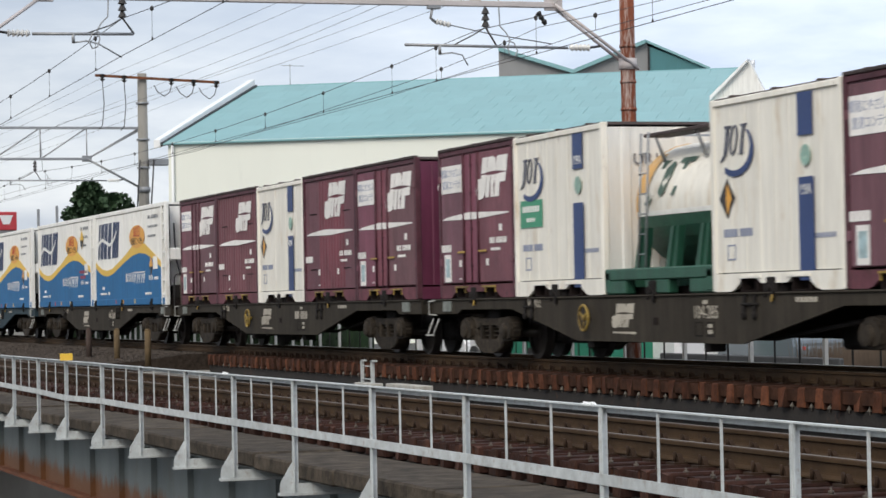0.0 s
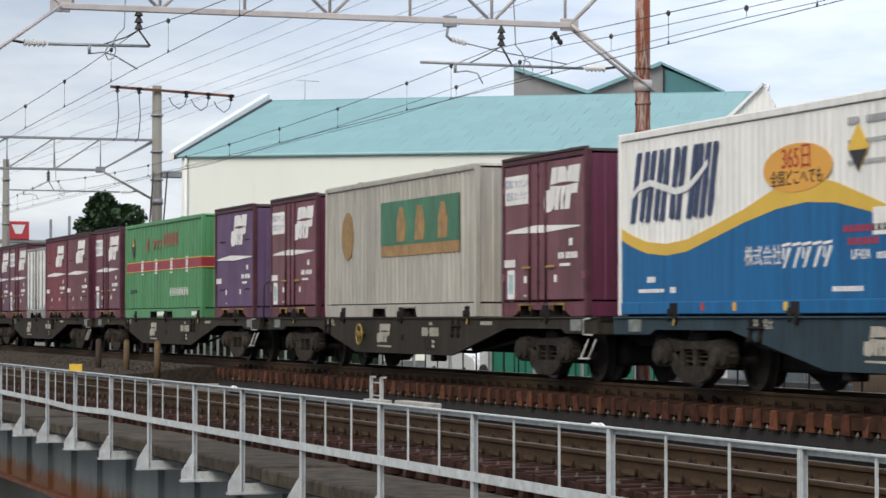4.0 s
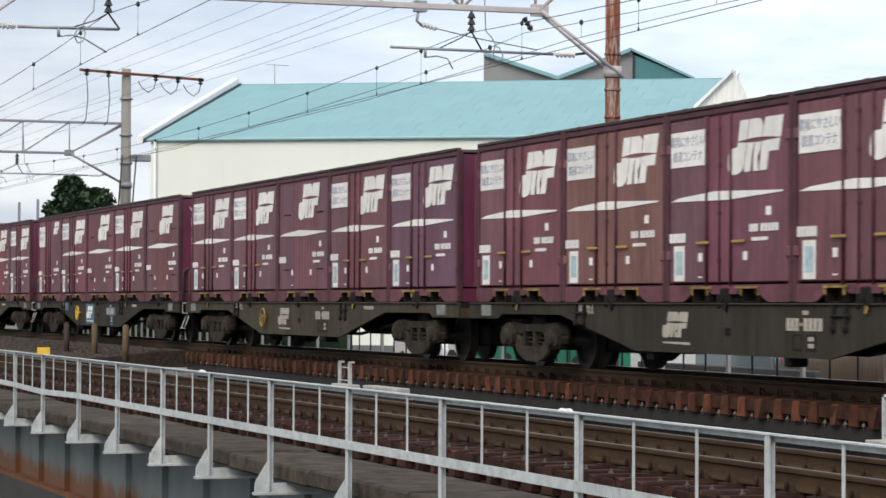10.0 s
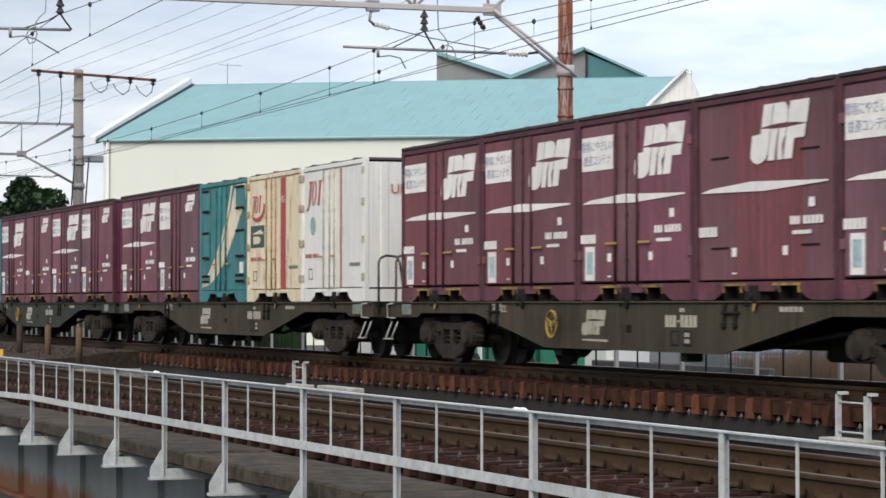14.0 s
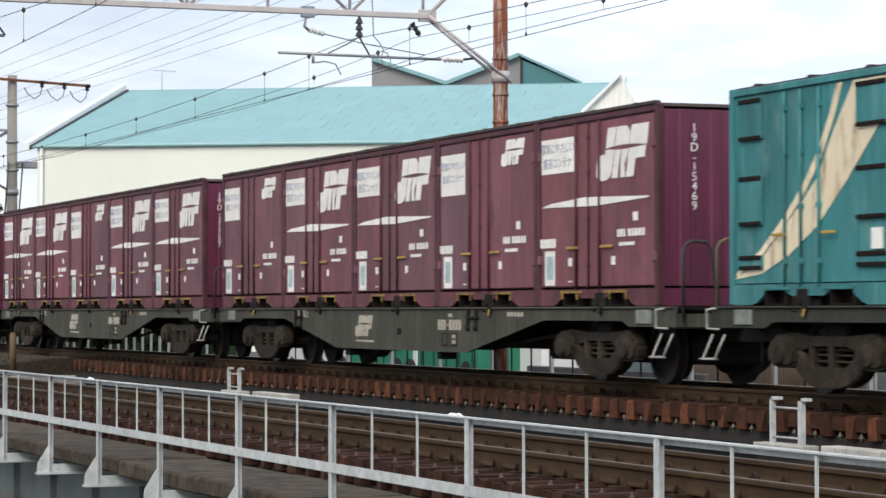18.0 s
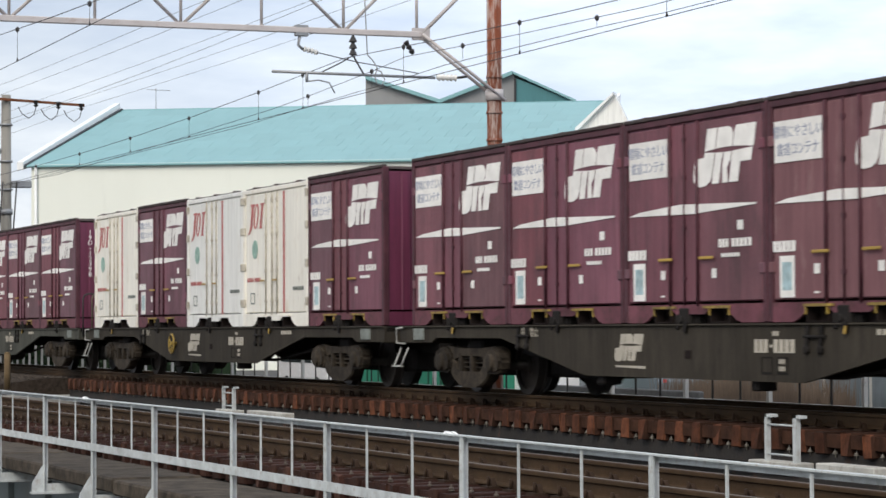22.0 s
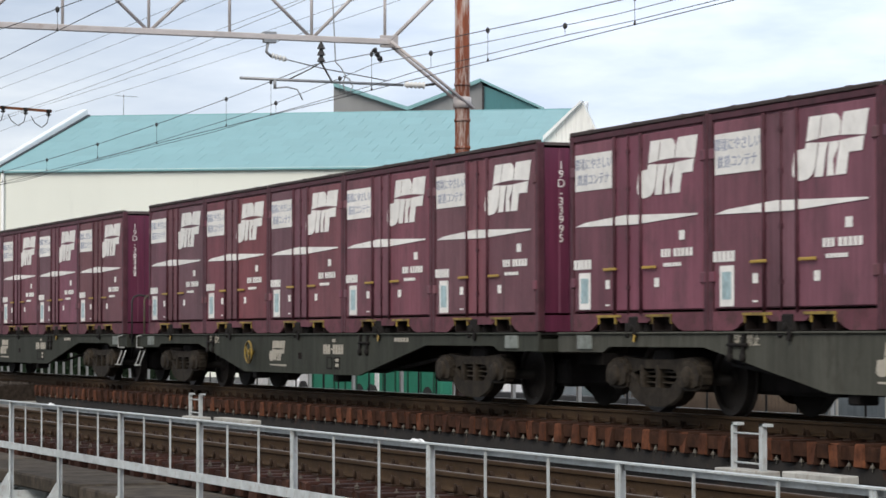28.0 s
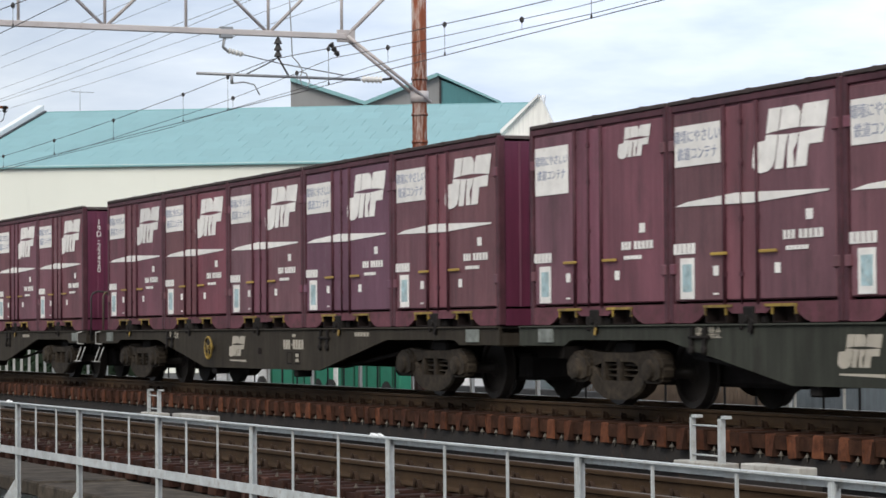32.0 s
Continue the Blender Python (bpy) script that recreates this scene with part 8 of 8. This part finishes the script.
def track_side():
    # white ladder frames with their landing plates between the bridges
    for x, zt, la, lb in ((-40.04, 0.045, 1.45, 3.2), (-22.04, 0.12, 1.02, 2.05)):
        l = thing("ladder_frame", "white steel ladder frame on a pale landing plate", "ladder", "ladder frames", at=pose(x, 12.0, -0.36))
        h = zt + 0.36
        for q, w in ((0.0, 0.018), (0.56, 0.032)):
            bm = B()
            box(bm, q - w, q + w, -0.02, 0.03, 0, h)
            box(bm, q - w, q + 0.12, -0.02, 0.05, h - 0.028, h)
            part("upright", bm, M["fence"], l)
        for z in (h - 0.10, 0.10):
            bm = B()
            tube(bm, (0, 0, z), (0.56, 0, z), 0.010, seg=6)
            part("rung", bm, M["fence"], l)
        bm = B()
        bbox(bm, -0.32, 0.62, -0.04, 0.16, -0.08, 0.035, 0.01)
        part("foot_plate", bm, M["landing"], l)
        bm = B()
        bbox(bm, la, lb, -0.06, 0.14, -0.02, 0.06, 0.01)
        part("landing_plate", bm, M["landing"], l, "pale landing plate")
        bm = B()
        bbox(bm, -0.3, lb, 0.0, 0.2, -0.30, -0.08, 0.02)
        part("bearer", bm, M["girder_dark"], l)
    # posts on the gravel
    for x, m, lab in ((-65.9, "post_dark", "dark tarred post in the ballast"), (-62.3, "post_tan", "weathered tan post in the ballast"), (-58.73, "post_tan", "weathered tan post in the ballast")):
        bm = B()
        tube(bm, (0, 0, -0.45), (0, 0, 0.42), 0.075, 0.072, seg=12)
        tube(bm, (0, 0, 0.42), (0, 0, 0.46), 0.072, 0.04, seg=12)
        p = single("marker_post", bm, M[m], lab, "post", "marker posts")
        p.location = (x, 12.5, 0)
    # loose stones on the ballast shoulder between the tracks
    rnd = random.Random(31)
    verts, faces = [], []
    for _ in range(9000):
        x, y = rnd.uniform(-96, -60.0), rnd.uniform(10.3, 14.2)
        z = -0.40 if y < 10.9 else -0.40 + (y - 10.9) * 0.059 if y < 12.6 else -0.30 + (y - 12.6) * 0.13 if y < 13.6 else -0.17
        r = rnd.uniform(0.025, 0.055)
        n = len(verts)
        for d in ((1, 0, 0), (-1, 0, 0), (0, 1, 0), (0, -1, 0), (0, 0, 1), (0, 0, -1)):
            verts.append((x + r * (d[0] + rnd.uniform(-.3, .3)), y + r * (d[1] + rnd.uniform(-.3, .3)), z + 0.01 + 0.7 * r * d[2]))
        faces += [(n + i, n + j, n + k) for k in (4, 5) for i, j in ((0, 2), (2, 1), (1, 3), (3, 0))]
    me = bpy.data.meshes.new("ballast_stones")
    me.from_pydata(verts, [], faces)
    me.materials.append(M["stone"])
    tagged(new("ballast_stones", me), "loose grey brown stones on the ballast", "stones", kind="stuff")
    bm = B()
    bbox(bm, -0.01, 0.01, -0.09, 0.09, -0.05, 0.05, 0.004)
    s = single("yellow_sign", bm, M["yellow"], "small yellow plate on the railing", "sign")
    s.location = (-36.5, FENCE, 0.27)
    bm = B()
    bbox(bm, -0.11, 0.11, -0.11, 0.11, -1.1, 0.42, 0.02)
    s = single("end_post", bm, M["fence"], "thick white post at the railing's end", "post")
    s.location = (-45.3, FENCE - 0.05, 0)
    # fence with slender posts on a kerb beyond the far track
    f = thing("yard_fence", "low fence with thin dark and pale posts beyond the track", "fence")
    bm = B()
    tube(bm, (0, 0, -0.20), (0, 0, 1.0), 0.018, seg=6)
    thin = mesh_of("post", bm, M["dark_steel"])
    bm = B()
    box(bm, -0.04, 0.04, -0.03, 0.03, -0.20, 1.0)
    pale = mesh_of("post", bm, M["step"])
    x, k = -37.2 - 66 * 0.9167, 0
    while x < -22:
        part("post", pale if (k % 3 == 0 or x < -66) else thin, None, f).location = (x, 18.8, 0)
        x += 0.9167
        k += 1
    bm = B()
    box(bm, -100, -22, 18.775, 18.825, -0.225, -0.17)
    part("bottom_rail", bm, M["step"], f, "pale bottom rail")
    bm = B()
    tube(bm, (-100, 18.8, 0.95), (-22, 18.8, 0.95), 0.018, seg=6)
    part("top_rail", bm, M["dark_steel"], f)
    bm = B()
    bbox(bm, -110, -14, 18.66, 18.95, -0.95, -0.23, 0.02)
    single("kerb_wall", bm, M["concrete"], "low concrete kerb wall beyond the far track", "wall", kind="structure")
    bm = B()
    box(bm, -140, 30, 18.95, 60, -1.0, -0.92)
    single("yard_asphalt", bm, M["asphalt"], "dark asphalt of the yard behind the fence", "yard", kind="structure")


def car(name, paint, at, label, length=4.3, high=1.5):
    c = thing(name, label, "car", "parked cars", at=at)
    w = 1.7
    bm = B()
    slab(bm, [(0, 0.3), (length, 0.3), (length, 0.75), (length * 0.97, 0.9), (length * 0.72, 0.95), (length * 0.60, high), (length * 0.18, high), (0.05, 0.98), (0, 0.8)], 0, w)
    bmesh.ops.bevel(bm, geom=bm.edges[:], offset=0.06, segments=2, affect="EDGES")
    part("body", bm, paint, c)
    for y in (-0.012, w - 0.04):
        bm = B()
        slab(bm, [(length * 0.70, 0.96), (length * 0.595, high - 0.08), (length * 0.20, high - 0.08), (length * 0.08, 0.98)], y, y + 0.052)
        part("side_window", bm, M["glass"], c)
        bm = B()
        box(bm, 0.10, length - 0.10, y + (0.006 if y < 0 else 0.0), y + (0.052 if y < 0 else 0.046), 0.50, 0.54)
        part("side_moulding", bm, M["rubber"], c)
    for x in (length * 0.2, length * 0.8):
        for y in (-0.02, w - 0.16):
            bm = B()
            turned(bm, (x, y, 0.3), (0, 1, 0), [(0, 0.18), (0.01, 0.3), (0.17, 0.3), (0.18, 0.18)], 18)
            tyre = part("wheel", bm, M["rubber"], c)
    bm = B()
    for y in (-0.01, w - 0.29):
        box(bm, -0.012, 0.03, y + 0.03, y + 0.10, 0.72, 0.79)
    part("tail_light", bm, M["red"], c)
    return c


def yard():
    # green covered trucks, white van, cars behind the fence
    for x, ln in ((-62.9, 4.6), (-57.9, 3.9)):
        t = thing("truck", "green covered truck parked behind the fence", "truck", "parked trucks", at=pose(x, 22.0, -0.92))
        bm = B()
        bbox(bm, 0, ln, 0, 2.2, 0.32, 1.9, 0.05)
        part("cargo_cover", bm, M["truck_green"], t, "green tarpaulin cover")
        for k in range(5):
            bm = B()
            box(bm, 0.3 + 0.8 * k, 0.36 + 0.8 * k, -0.03, 0.0, 0.32, 1.2)
            part("side_stake", bm, M["darkgreen"], t)
        bm = B()
        bars(bm, ln * 0.3, 0.42, 1.0, 0.14, 5, -0.02)
        part("lettering", bm, M["white"], t)
        bm = B()
        bbox(bm, -1.0, -0.05, 0.05, 2.1, 0.3, 2.0, 0.12)
        part("cab", bm, M["car_white"], t)
        for k in (-0.5, ln * 0.8):
            bm = B()
            turned(bm, (k, -0.02, 0.36), (0, 1, 0), [(0, 0.2), (0.01, 0.36), (0.24, 0.36), (0.25, 0.2)], 18)
            part("wheel", bm, M["rubber"], t)
    v = thing("van", "white box van parked behind the fence", "van", "parked cars", at=pose(-54.8, 23.0, -0.92))
    bm = B()
    bbox(bm, 0, 2.1, 0, 3.6, 0.30, 1.9, 0.10)
    part("body", bm, M["car_white"], v)
    bm = B()
    bars(bm, 0.12, 0.55, 0.4, 0.22, 2, -0.012, 0.7)
    part("plate", bm, M["black"], v)
    for x in (0.15, 1.75):
        bm = B()
        turned(bm, (x, 0.5, 0.3), (1, 0, 0), [(0, 0.15), (0.01, 0.29), (0.17, 0.29), (0.18, 0.15)], 16)
        part("wheel", bm, M["rubber"], v)
    for x, y, turn, m, lab in ((-53.0, 26.5, 175, "car_white", "pale grey-white car parked behind the fence"), (-48.9, 25.7, 180, "car_silver", "blue-silver car parked with its tail to the gate"),
                               (-49.6, 27.6, 8, "car_white", "white car parked behind the fence"), (-45.6, 27.8, 178, "car_silver", "silver car parked behind dry reeds"),
                               (-69.2, 22.3, 0, "car_white", "white car parked beside the hedge")):
        car("car", M[m], pose(x, y, -0.92, 0, 0, turn), lab)
    # dark hedge behind the pale posts
    h = thing("hedge", "dark clipped hedge behind the pale fence posts", "hedge")
    bm = B()
    bbox(bm, -118, -70, 20.6, 21.4, -0.95, 1.25, 0.15)
    part("hedge_core", bm, M["hedge"], h)
    hr = random.Random(8)
    bm = B()
    for k in range(96):
        foliage(bm, (-117.5 + 0.49 * k, 20.6, hr.uniform(-0.5, 1.2)), (0.5, 0.25, 0.5), 26, 0.12, hr)
    tagged(part("hedge_leaves", bm, M["hedge"], h), kind="stuff")
    bm = B()
    bbox(bm, -62, -20, 33.0, 33.3, -0.95, 1.9, 0.02)
    single("yard_wall", bm, M["pale_sheet"], "pale grey sheet wall closing the yard", "wall", kind="structure")
    p = thing("panel_fence", "blue-grey sheet panels between slim posts", "fence")
    for k in range(7):
        bm = B()
        bbox(bm, -38.2 + 1.5 * k, -36.73 + 1.5 * k, 21.9, 21.94, -0.92, 0.6, 0.008)
        part("panel", bm, M["panel_blue"], p)
        bm = B()
        box(bm, -38.235 + 1.5 * k, -38.195 + 1.5 * k, 21.87, 21.95, -0.92, 0.65)
        part("post", bm, M["step"], p)
    bm = B()
    bbox(bm, -46.4, -38.9, 19.9, 20.0, -0.92, -0.12, 0.02)
    single("guard_board", bm, M["guard_grey"], "low dark grey guard board along the yard", "barrier", kind="structure")
    # dry reeds
    rnd = random.Random(21)
    bm = B()
    for _ in range(5200):
        x, y = rnd.uniform(-41.2, -36.6), rnd.uniform(20.2, 21.6)
        h = rnd.uniform(0.65, 1.2)
        p, q = Vector((x, y, -0.95)), Vector((x + rnd.uniform(-.2, .2), y + rnd.uniform(-.1, .1), -0.95 + h))
        w = Vector((0.015, 0.008, 0))
        bm.faces.new([bm.verts.new(v) for v in (p - w, p + w, q)])
    single("reeds", bm, M["reed"], "dry brown reeds behind the fence", "reeds", kind="stuff")


def far_left():
    tree("tree", pose(*view_point(79.14, 125, -0.95)), 8.15, 2.3, "dark evergreen tree behind the line", 4)
    a = view_point(81.6, 230, -0.95)
    w = thing("shop", "white flat-roofed shop with a red sign box", "building", at=frame_from(a, view_point(78, 236, 0) - view_point(82, 228, 0)))
    bm = B()
    bbox(bm, -8, 6.5, 0, 10, 0, 8.6, 0.1)
    part("wall", bm, M["chalk"], w)
    for k in range(5):
        bm = B()
        box(bm, -7 + 2.6 * k, -5.3 + 2.6 * k, -0.03, 0.02, 6.2, 7.6)
        part("window", bm, M["glass"], w)
    bm = B()
    bbox(bm, -8.2, 6.7, -0.2, 10.2, 8.6, 8.9, 0.05)
    part("roof", bm, M["grey_wall"], w)
    bm = B()
    bbox(bm, 1.5, 3.6, -0.3, 0.3, 8.9, 10.5, 0.05)
    sign = part("sign_panel", bm, M["sign_red"], w, "red sign box with a white mark")
    bm = B()
    slab(bm, [(1.9, 10.2), (3.2, 10.2), (2.85, 9.4), (2.25, 9.4)], -0.34, -0.31)
    part("mark", bm, M["verge"], sign)
    for k, (az, d, h) in enumerate(((80.3, 260, 11.8), (79.9, 262, 12.2), (79.6, 262, 11.9))):
        bm = B()
        box(bm, -0.12, 0.12, -0.12, 0.12, 0, h)
        m = single("mast", bm, M["galv"], "thin pale mast far behind", "mast", "far masts")
        m.matrix_basis = pose(*view_point(az, d, -0.95))


structure()
rails()
walkway()
railing()
overhead()
warehouse()
far_left()
yard()
track_side()
build_train()
bridge(FAR, 0.0, "far_bridge", M["sleeper"], False)
bridge(NEAR, NEAR_TOP, "near_bridge", M["sleeper_dark"], True)
motions()
